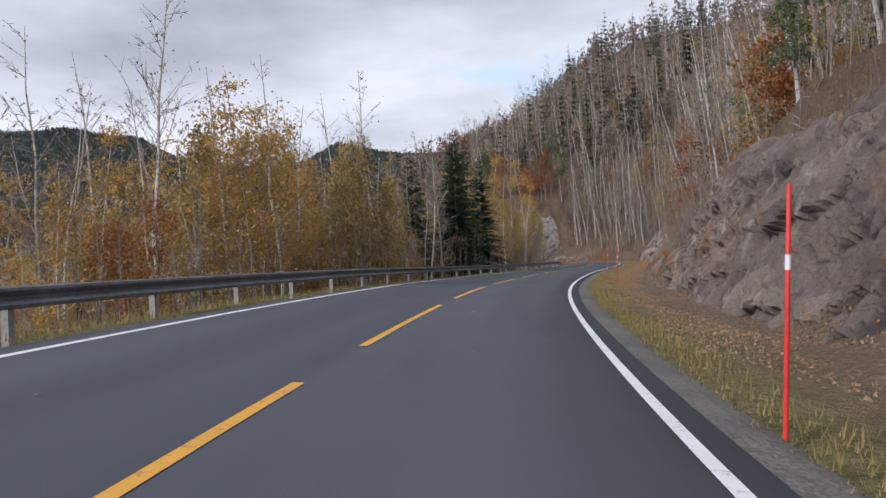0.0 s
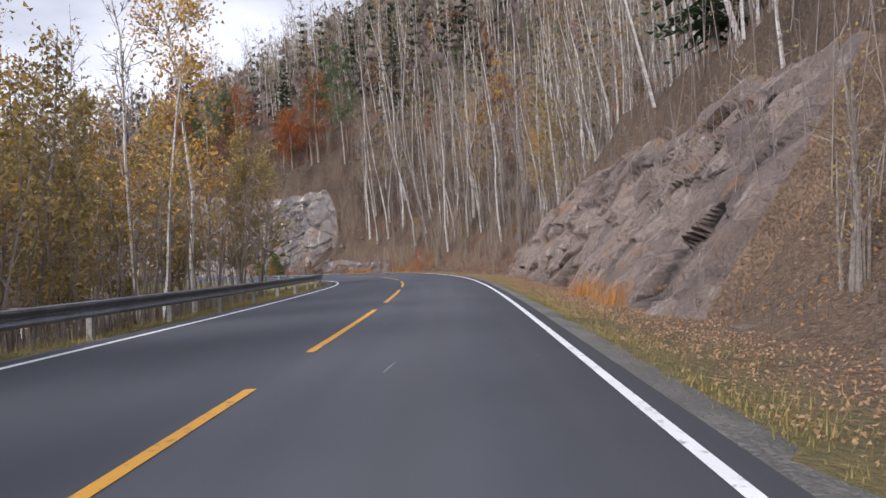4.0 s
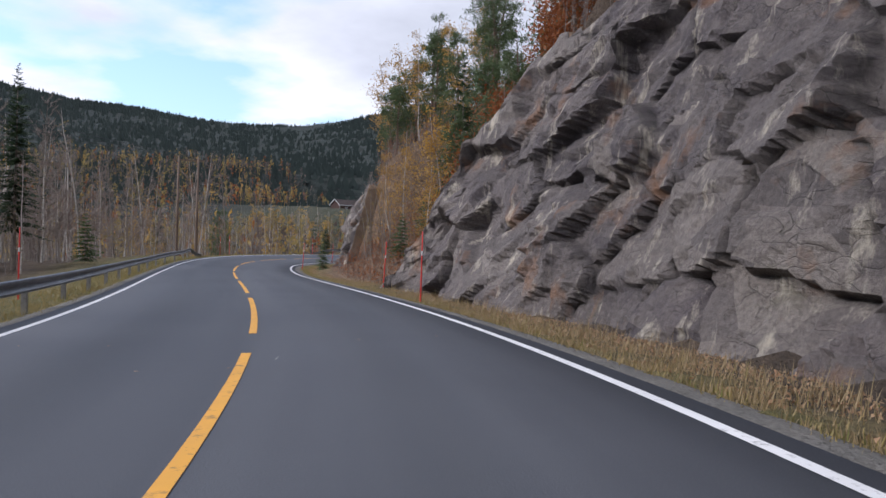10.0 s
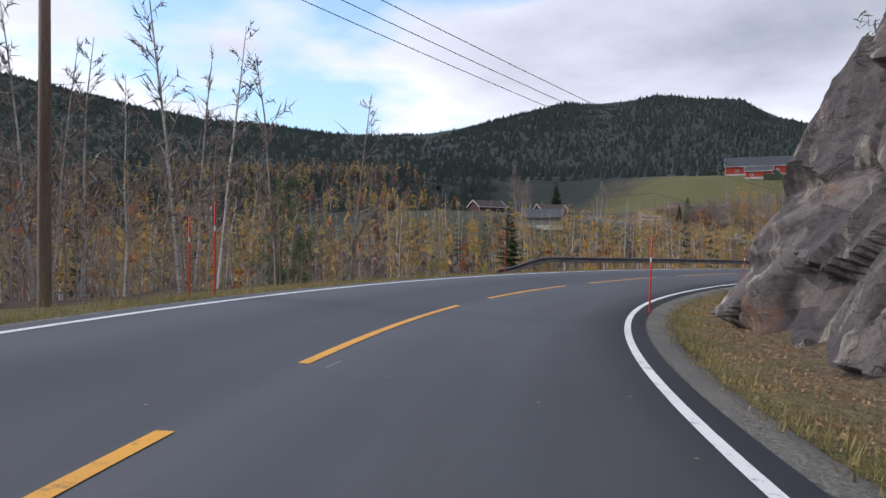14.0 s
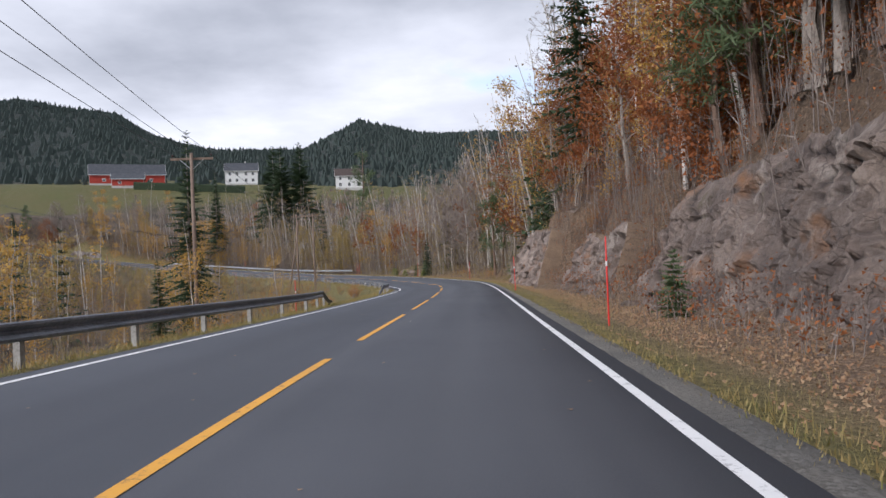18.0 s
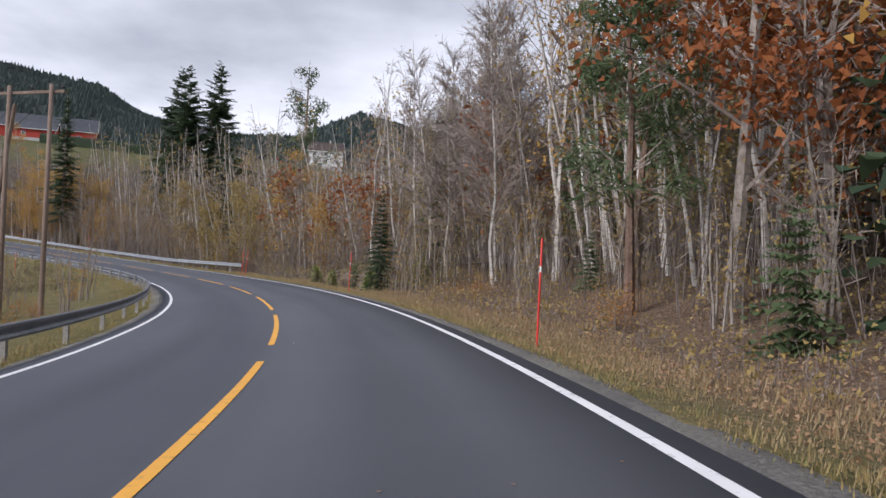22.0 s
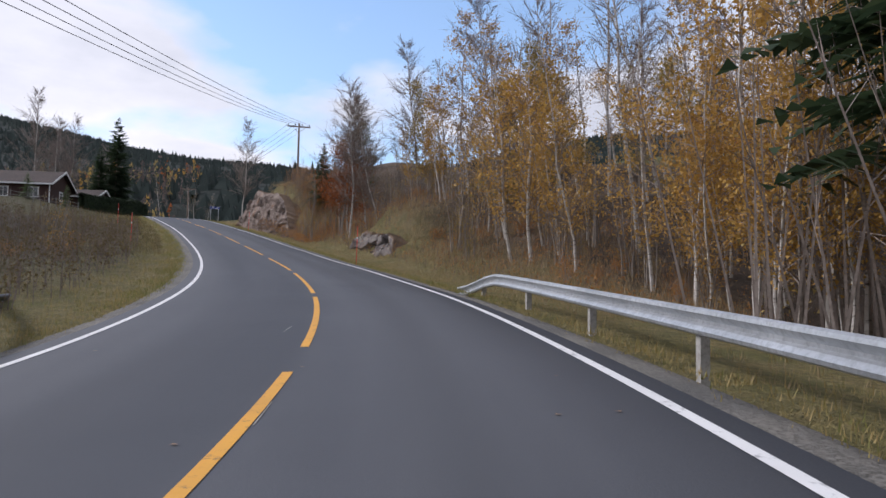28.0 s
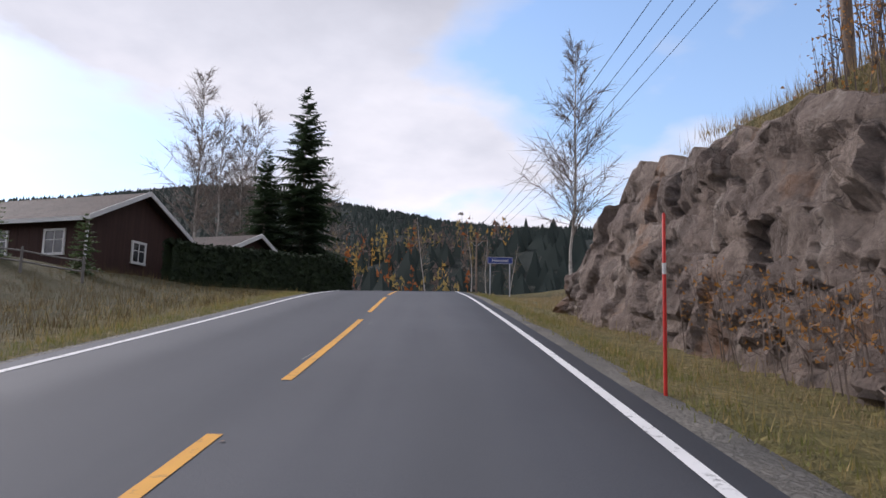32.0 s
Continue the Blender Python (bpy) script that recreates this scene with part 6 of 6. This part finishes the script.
def house(x, y, z, turn, long, wide, eave, ridge, wall, roof, label, windows=(), trim="white_boards", base=True, door=None, chimney=True, name="house", cat="house"):
    """A house with a pitched roof along its length. windows: (wall, along, sill, width, height), wall 0 front, 1 right gable, 2 back, 3 left gable."""
    root = tagged(new(name), label, cat)
    root.matrix_basis = pose(x, y, z, 0, 0, turn)
    L, W = long / 2, wide / 2
    wv = [(-L, -W, 0), (L, -W, 0), (L, W, 0), (-L, W, 0), (-L, -W, eave), (L, -W, eave), (L, W, eave), (-L, W, eave), (-L, 0, ridge), (L, 0, ridge)]
    wq = [np.array([(0, 1, 5, 4), (2, 3, 7, 6)]), np.array([(1, 2, 6, 9, 5), (3, 0, 4, 8, 7)])]
    walls = part("wall", to_mesh("wall", np.array(wv, float), wq, wall), root)
    # board joints: thin cover strips
    for k, a in enumerate(np.arange(-L + 0.35, L, 0.7)):
        flat_part("board", box(a, -W - 0.012, eave / 2, 0.06, 0.024, eave), wall, walls)
    if base:
        flat_part("foundation", box(0, 0, -0.55, long + 0.06, wide + 0.06, 1.5), "concrete", root, "pale concrete foundation")
    o, th = 0.55, 0.14
    dx = (ridge - eave) / W
    for sg, nm in ((-1, "front"), (1, "back")):
        ye, ze = sg * (W + o), eave - o * dx
        v = [(-L - o, ye, ze), (L + o, ye, ze), (L + o, 0, ridge + 0.02), (-L - o, 0, ridge + 0.02)]
        v = v + [(a, b, c + th) for a, b, c in v]
        rf = part("roof", to_mesh("roof", np.array(v), [np.array([(0, 3, 2, 1), (4, 5, 6, 7), (0, 1, 5, 4), (1, 2, 6, 5), (2, 3, 7, 6), (3, 0, 4, 7)])], roof), root)
        flat_part("gutter_board", box(0, ye - sg * 0.0, ze + 0.03, long + 2 * o + 0.02, 0.05, 0.2), trim, rf, "white eaves board")
        for ge in (-1, 1):
            a = np.array([(0, ye, ze), (0, 0, ridge + 0.02)])
            xg = ge * (L + o)
            vv = [(xg, ye, ze - 0.06), (xg, 0, ridge - 0.04), (xg, 0, ridge + 0.22), (xg, ye, ze + 0.2)]
            vv = [(p[0] - 0.03, p[1], p[2]) for p in vv] + [(p[0] + 0.03, p[1], p[2]) for p in vv]
            part("barge_board", to_mesh("barge_board", np.array(vv), [np.array([(0, 1, 2, 3), (7, 6, 5, 4), (0, 4, 5, 1), (1, 5, 6, 2), (2, 6, 7, 3), (3, 7, 4, 0)])], trim), rf, "white barge board")
    for wl, a, sill, ww, wh in windows:
        m = [pose(a, -W, sill), pose(L, a, sill, 0, 0, 90), pose(a, W, sill, 0, 0, 180), pose(-L, a, sill, 0, 0, -90)][wl]
        win = flat_part("window", box(0, -0.02, wh / 2, ww, 0.06, wh), "window_glass", root, "", m)
        for bx in ((0, -0.05, wh + 0.05, ww + 0.24, 0.08, 0.12), (0, -0.05, -0.05, ww + 0.24, 0.10, 0.12), (-ww / 2 - 0.05, -0.05, wh / 2, 0.12, 0.08, wh), (ww / 2 + 0.05, -0.05, wh / 2, 0.12, 0.08, wh)):
            flat_part("window_frame", box(*bx), trim, win)
        flat_part("glazing_bar", box(0, -0.055, wh / 2, 0.05, 0.03, wh), trim, win)
        flat_part("glazing_bar", box(0, -0.055, wh * 0.6, ww, 0.03, 0.04), trim, win)
    for sg in (-1, 1):
        flat_part("corner_board", box(sg * (L + 0.01), -W - 0.02, eave / 2, 0.14, 0.06, eave), trim, root)
    if door is not None:
        d = flat_part("door", box(door, -W - 0.03, 1.05, 0.95, 0.07, 2.1), "white_boards", root)
        flat_part("door_handle", box(door + 0.35, -W - 0.09, 1.05, 0.12, 0.04, 0.03), "galvanised", d)
    if chimney:
        flat_part("chimney", box(long * 0.12, 0.2, ridge + 0.35, 0.6, 0.6, 1.1), "concrete", root)
    return root


def at_ground(x, y):
    return float(ground_at(np.array([float(x)]), np.array([float(y)]))[0])


house(-215.9, 435.6, 8.9, 61, 10.2, 7.4, 2.8, 4.6, "brown_boards", "roof_tiles", "low dark brown wooden house with white trim above the road",
      [(1, 0.0, 1.0, 0.9, 1.0), (0, -3.8, 1.0, 1.1, 1.1), (0, -0.3, 1.0, 1.0, 1.1), (0, 3.2, 1.0, 1.1, 1.1)], chimney=False)
house(-233, 418, 9.4, 75, 12.0, 8.0, 3.2, 5.6, "brown_boards", "roof_tiles", "dark wooden house with a white-edged gable", [(1, -1.5, 1.0, 1.2, 1.1), (0, -2.5, 1.0, 1.2, 1.1), (0, 2.5, 1.0, 1.2, 1.1)], chimney=False)
house(-187, 395, at_ground(-187, 395), 20, 13.0, 7.0, 3.0, 5.4, "grey_boards", "slate", "weathered grey barn in the field", [], "grey_boards", True, None, False, "barn", "barn")
house(-208, 606, at_ground(-208, 606), 25, 32.0, 11.0, 4.5, 9.5, "red_boards", "slate", "long red barn with a dark roof on the farm hill", [(0, -10, 1.2, 1.2, 1.2), (0, -4, 1.2, 1.2, 1.2), (0, 4, 1.2, 1.2, 1.2), (0, 10, 1.2, 1.2, 1.2)], chimney=False, name="barn", cat="barn")
house(-153, 600, at_ground(-153, 600), 15, 14.0, 9.0, 6.2, 9.8, "white_boards", "slate", "white wooden farmhouse with two storeys", [(0, a, b, 1.1, 1.4) for a in (-5, -2, 2, 5) for b in (1.0, 3.9)])
house(-105, 605, at_ground(-105, 605), 10, 12.0, 8.5, 5.8, 9.2, "white_boards", "roof_tiles", "white wooden house with a reddish roof on the hill", [(0, a, b, 1.1, 1.4) for a in (-4, 0, 4) for b in (1.0, 3.8)] + [(3, 0, 1.0, 1.1, 1.4)])



def hedge(a, b, high, wide, label, mat="hedge_leaf", n=5200, seed=3):
    """A clipped hedge: a dense core of twigs and a coat of small leaves."""
    rng = np.random.default_rng(seed)
    a, b = np.array(a, float), np.array(b, float)
    L = np.linalg.norm(b - a)
    d = (b - a) / L
    nrm = np.array([-d[1], d[0]])
    root = tagged(new("hedge"), label, "hedge")
    u = np.linspace(0, L, int(L / 0.5) + 2)
    prof = np.array([(-0.5, 0), (-0.48, 0.5), (-0.42, 0.9), (-0.2, 1.0), (0.2, 1.0), (0.42, 0.9), (0.48, 0.5), (0.5, 0)])
    P = np.empty((len(u), 8, 3))
    for i, (x, z) in enumerate(prof):
        P[:, i, :2] = a + np.outer(u, d) + nrm * x * (wide - 0.2)
        P[:, i, 2] = ground_at(P[:, i, 0], P[:, i, 1]) - 0.1 + z * high + 0.06 * wave(u, u * 0 + i, 1.2, 5)
    o = P[0, 0].copy()
    part("core", to_mesh("core", P.reshape(-1, 3) - o, [grid_faces(len(u), 8)], mat), root)
    root.location = o
    t_, k = rng.uniform(0, L, n), rng.integers(0, 7, n)
    f_ = rng.random(n)
    x = prof[k, 0] * (1 - f_) + prof[k + 1, 0] * f_
    z = prof[k, 1] * (1 - f_) + prof[k + 1, 1] * f_
    c = np.empty((n, 3))
    c[:, :2] = a + np.outer(t_, d) + np.outer(x * wide, nrm)
    c[:, 2] = ground_at(c[:, 0], c[:, 1]) - 0.05 + z * high + rng.normal(0, 0.05, n)
    tagged(part("leaves", to_mesh("leaves", *_one(leaf_quads(c - o, 0.11, rng)), mat), root), kind="stuff")


def rail_fence(a, b, label):
    """A low fence of round posts and two rails."""
    a, b = np.array(a, float), np.array(b, float)
    L = np.linalg.norm(b - a)
    n = int(L / 2.2) + 1
    pts = a + np.outer(np.linspace(0, 1, n), b - a)
    z = ground_at(pts[:, 0], pts[:, 1])
    root = tagged(new("rail_fence"), label, "fence")
    o = np.r_[pts[0], z[0]]
    root.location = o
    pm = to_mesh("post", *_one(tube([(0, 0, -0.3), (0, 0, 0.5), (0, 0, 1.0), (0, 0, 1.02)], [0.06, 0.055, 0.05, 0.01], 7)), "grey_boards")
    for p, h in zip(pts, z):
        part("post", pm, root, "", Matrix.Translation(Vector(np.r_[p, h] - o)))
    for i in range(n - 1):
        for h in (0.45, 0.85):
            p, q = np.r_[pts[i], z[i] + h] - o, np.r_[pts[i + 1], z[i + 1] + h] - o
            part("rail", to_mesh("rail", *_one(tube([p, (p + q) / 2 + (0, 0, -0.02), q], [0.035, 0.035, 0.035], 6)), "grey_boards"), root)


def place_sign(s, lat, word):
    """A blue place-name sign on two thin steel posts."""
    p = on_road(s, lat)
    z = float(ground_at(np.array([p[0]]), np.array([p[1]]))[0])
    root = tagged(new("place_name_sign"), "blue place-name sign with white letters on two grey posts", "road sign")
    root.matrix_basis = pose(p[0], p[1], z, 0, 0, math.degrees(np.interp(s, SS, HD)))
    flat_part("board", box(0, 0, 1.95, 1.35, 0.03, 0.36), "sign_blue", root, "blue sign board")
    for bx in ((0, -0.02, 2.12, 1.31, 0.008, 0.015), (0, -0.02, 1.78, 1.31, 0.008, 0.015), (-0.65, -0.02, 1.95, 0.015, 0.008, 0.33), (0.65, -0.02, 1.95, 0.015, 0.008, 0.33)):
        flat_part("border", box(*bx), "reflector", root)
    for a in (-0.52, 0.52):
        part("post", to_mesh("post", *_one(tube([(a, 0.05, -0.5), (a, 0.05, 1.0), (a, 0.05, 2.12), (a, 0.05, 2.13)], [0.03, 0.03, 0.03, 0.005], 8)), "galvanised", True), root)
    cu = bpy.data.curves.new("lettering", "FONT")
    cu.body, cu.size, cu.extrude, cu.align_x, cu.align_y = word, 0.27, 0.004, "CENTER", "CENTER"
    cu.materials.append(MATS["reflector"])
    tx = new("lettering", cu)
    tx.parent = root
    tx.matrix_local = pose(0, -0.025, 1.94, 90, 0, 0)


place_sign(579, 5.5, "Henseid")

# round the brown house: hedge, fence, clipped conifers
hedge((-210.6, 442.0), (-216.8, 451.4), 2.1, 1.3, "dark clipped conifer hedge beside the brown house")
rail_fence((-203.5, 431), (-202.2, 440.2), "low weathered wooden rail fence below the house")
plant("young_spruce", -206.1, 435.3, None, 0.8, 2, None, "dark columnar conifer in front of the brown house", rng=rt)
plant("young_spruce", -205.2, 439.4, None, 0.85, 1, None, "dark round conifer bush beside the brown house", rng=rt)
house(-218.8, 443.2, 8.9, 61, 6.0, 5.0, 2.3, 3.3, "brown_boards", "roof_tiles", "low dark wing of the brown house", [(0, 1.5, 0.9, 0.8, 0.9)], chimney=False)
for x, y, h in ((-253, 470, 9), (-244, 466, 8), (-247, 462, 10), (-258, 474, 9)):
    plant("birch_tree", x, y, None, h / 12.3, 1, None, "slim bare birch beyond the crest of the road", rng=rt)
house(-190, 566, at_ground(-190, 566), 20, 12.0, 7.0, 3.2, 5.5, "red_boards", "slate", "small red farm shed on the hill", [(0, -3, 1.0, 1.0, 1.0)], chimney=False, name="shed", cat="shed")
hedge((-185, 560), (-142, 566), 3.0, 2.5, "long dark spruce hedge on the farm hill", n=2500, seed=4)

# ---------------------------------------------------------------- grass, leaves and stones: uncounted small stuff
def tufts(name, label, mat, s, lat, high, blades, seed):
    rng = np.random.default_rng(seed)
    ga_ = np.abs(lat)
    lat = lat + np.where(lat > 0, np.interp(s, SS, WIDE + WIDE_RIGHT), -np.interp(s, SS, WIDE))
    p = on_road(s, lat)
    gz = ground_at(p[:, 0], p[:, 1])
    rz = p[:, 2] - np.interp(ga_, [3.42, 3.72, 3.98, 4.5], [0.02, 0.035, 0.08, 0.5])
    p[:, 2] = np.where(ga_ < 5.5, np.maximum(gz, rz), gz)
    n = len(s)
    P = np.repeat(p, blades, 0) + np.c_[rng.normal(0, 0.09, (n * blades, 2)), np.full(n * blades, -0.02)]
    h = np.repeat(high, blades)[:, None] * (0.5 + 0.8 * rng.random((n * blades, 1)))
    a = rng.random(n * blades) * 6.28
    d = np.stack([np.cos(a), np.sin(a), 0 * a], 1)
    bend = np.stack([np.cos(a + 1.3), np.sin(a + 1.3), 0 * a], 1) * h * (0.15 + 0.5 * rng.random((n * blades, 1)))
    w = 0.004 + 0.006 * rng.random((n * blades, 1))
    v = np.stack([P - d * w, P + d * w, P + bend + [0, 0, 1] * h], 1).reshape(-1, 3)
    q = np.arange(3 * n * blades).reshape(-1, 3)
    tagged(new(name, to_mesh(name, v, [q], mat)), label, "grass", kind="stuff")


g = np.random.default_rng(5)
for side, seed in ((1, 1), (-1, 2)):
    n = 24000
    s = g.uniform(-5, 575, n)
    a = 3.85 + np.abs(g.normal(0, 1.1, n)) * np.where((side > 0) & (s < 400), 0.6, 1.0)
    a = np.where(g.random(n) < 0.5 * (s > 490), a + g.random(n) * 5, a)
    tufts("verge_grass", "dry yellow grass on the verge", "dry_grass" if side < 0 else "dry_grass", s, side * a, 0.05 + 0.22 * g.random(n) ** 2 * smooth(3.8, 4.5, a) + 0.1 * (s > 488) * g.random(n), 4, seed)
    n2 = 7000
    s, a = np.where(g.random(n2) < 0.5, g.uniform(488, 575, n2), g.uniform(-5, 575, n2)), 3.85 + np.abs(g.normal(0, 1.2, n2))
    tufts("verge_grass", "green grass on the verge", "green_grass", s, side * a, 0.05 + 0.10 * g.random(n2), 4, seed + 5)
n = 15000
s, a = g.uniform(484, 575, n), 5.0 + 9.0 * g.random(n) ** 1.3
tufts("bank_grass", "tall dry golden grass on the bank", "straw", s, a, 0.12 + 0.5 * g.random(n) * smooth(5.4, 8.5, a), 5, 21)
n = 3500
s, a = g.uniform(512, 575, n), -5.0 - 9.0 * g.random(n) ** 1.3
tufts("bank_grass", "dry brown grass below the house", "bramble", s, a, 0.15 + 0.35 * g.random(n), 5, 22)
n = 5000
s, a = g.uniform(258, 480, n), 4.9 + 2.5 * g.random(n) ** 1.5
tufts("bank_grass", "tawny grass beside the ditch", "straw", s, a, 0.06 + 0.12 * g.random(n), 5, 23)
n = 6500
s, a = g.uniform(362, 436, n), 4.0 + 3.6 * g.random(n) ** 1.3
tufts("bank_grass", "tall pale dry grass on the bank before the guard rail", "straw", s, a, 0.06 + 0.24 * g.random(n) ** 1.6 * smooth(4.0, 5.2, a), 6, 24)
n = 6000
s, a = g.uniform(112, 205, n), 4.0 + 2.2 * g.random(n) ** 1.4
tufts("bank_grass", "dry tan grass between the road and the rock", "straw", s, a, 0.08 + 0.26 * g.random(n) * smooth(3.9, 4.8, a), 6, 25)
for s_, l_ in ((141, 6.8), (144, 7.2), (148, 6.6), (151, 7.1), (96, 6.6), (99, 6.9), (101, 6.5), (160, 6.4)):
    q_ = g.normal(0, 0.35, (2, 60))
    tufts("grass_tussock", "tall orange tussock of dead grass", "tussock", s_ + q_[0], l_ + q_[1], 0.5 + 0.5 * g.random(60), 6, int(s_))
n = 165000
s, a = g.uniform(0, 420, n), 4.9 + np.abs(g.normal(0, 3.2, n))
p = on_road(s, a)
p[:, 2] = ground_at(p[:, 0], p[:, 1]) + 0.04
tagged(new("fallen_leaves", to_mesh("fallen_leaves", *_one(leaf_quads(p, 0.03, g)), "fallen_leaf")), "brown and yellow fallen leaves on the slope", "leaves", kind="stuff")
n = 500
p = on_road(g.uniform(0, 560, n), g.uniform(-3.6, 4.2, n))
p[:, 2] += 0.012
c = g.random(n) * 6.28
r = 0.018 + 0.022 * g.random(n)
v = np.stack([p + np.stack([np.cos(c + k), np.sin(c + k), 0 * c], 1) * r[:, None] for k in (0, 2.1, 4.2)], 1)
tagged(new("scattered_leaves", to_mesh("scattered_leaves", v.reshape(-1, 3), [np.arange(3 * n).reshape(n, 3)], "fallen_leaf")), "single pale leaves lying on the asphalt", "leaves", kind="stuff")
sc = Soup()
for k in np.arange(6, 560, 12.0):
    for _ in range(1):
        a, b_ = k + g.uniform(-5, 5), g.normal(0.35, 0.5)
        e, w = g.uniform(0.25, 0.9), g.normal(0, 0.06)
        q_ = on_road(np.array([a, a, a + e, a + e]), np.array([b_, b_ + 0.014, b_ + w + 0.012, b_ + w]))
        q_[:, 2] += 0.005
        sc.add(q_, np.array([[0, 1, 2, 3]]))
tagged(new("paint_scratches", sc.mesh("paint_scratches", "post_wood")), "short pale scratches in the asphalt", "road marking", kind="stuff")
# broken stones lying on the leafy slopes
so = Soup()
cube = np.array([(x, y, z) for z in (-1, 1) for y in (-1, 1) for x in (-1, 1)], float)
cube_q = np.array([(0, 2, 3, 1), (4, 5, 7, 6), (0, 1, 5, 4), (2, 6, 7, 3), (0, 4, 6, 2), (1, 3, 7, 5)])
for s_ in np.r_[g.uniform(36, 160, 420), g.uniform(258, 345, 260), g.uniform(196, 218, 60)]:
    l_ = 7.2 + 6.0 * g.random() ** 1.4
    p = on_road(s_, l_)
    r = 0.06 + 0.20 * g.random() ** 3
    w_ = g.random() * 6.28
    v = (cube * (1, 0.8, 0.6) + g.normal(0, 0.28, (8, 3))) * r
    v = np.stack([v[:, 0] * math.cos(w_) - v[:, 1] * math.sin(w_), v[:, 0] * math.sin(w_) + v[:, 1] * math.cos(w_), v[:, 2]], 1)
    so.add(v + (p[0], p[1], float(ground_at(p[:1], p[1:2])[0]) + 0.15 * r), cube_q)
tagged(new("slope_stones", so.mesh("slope_stones", "brown_rock")), "broken brown stones lying on the leafy slope", "stones", kind="stuff")
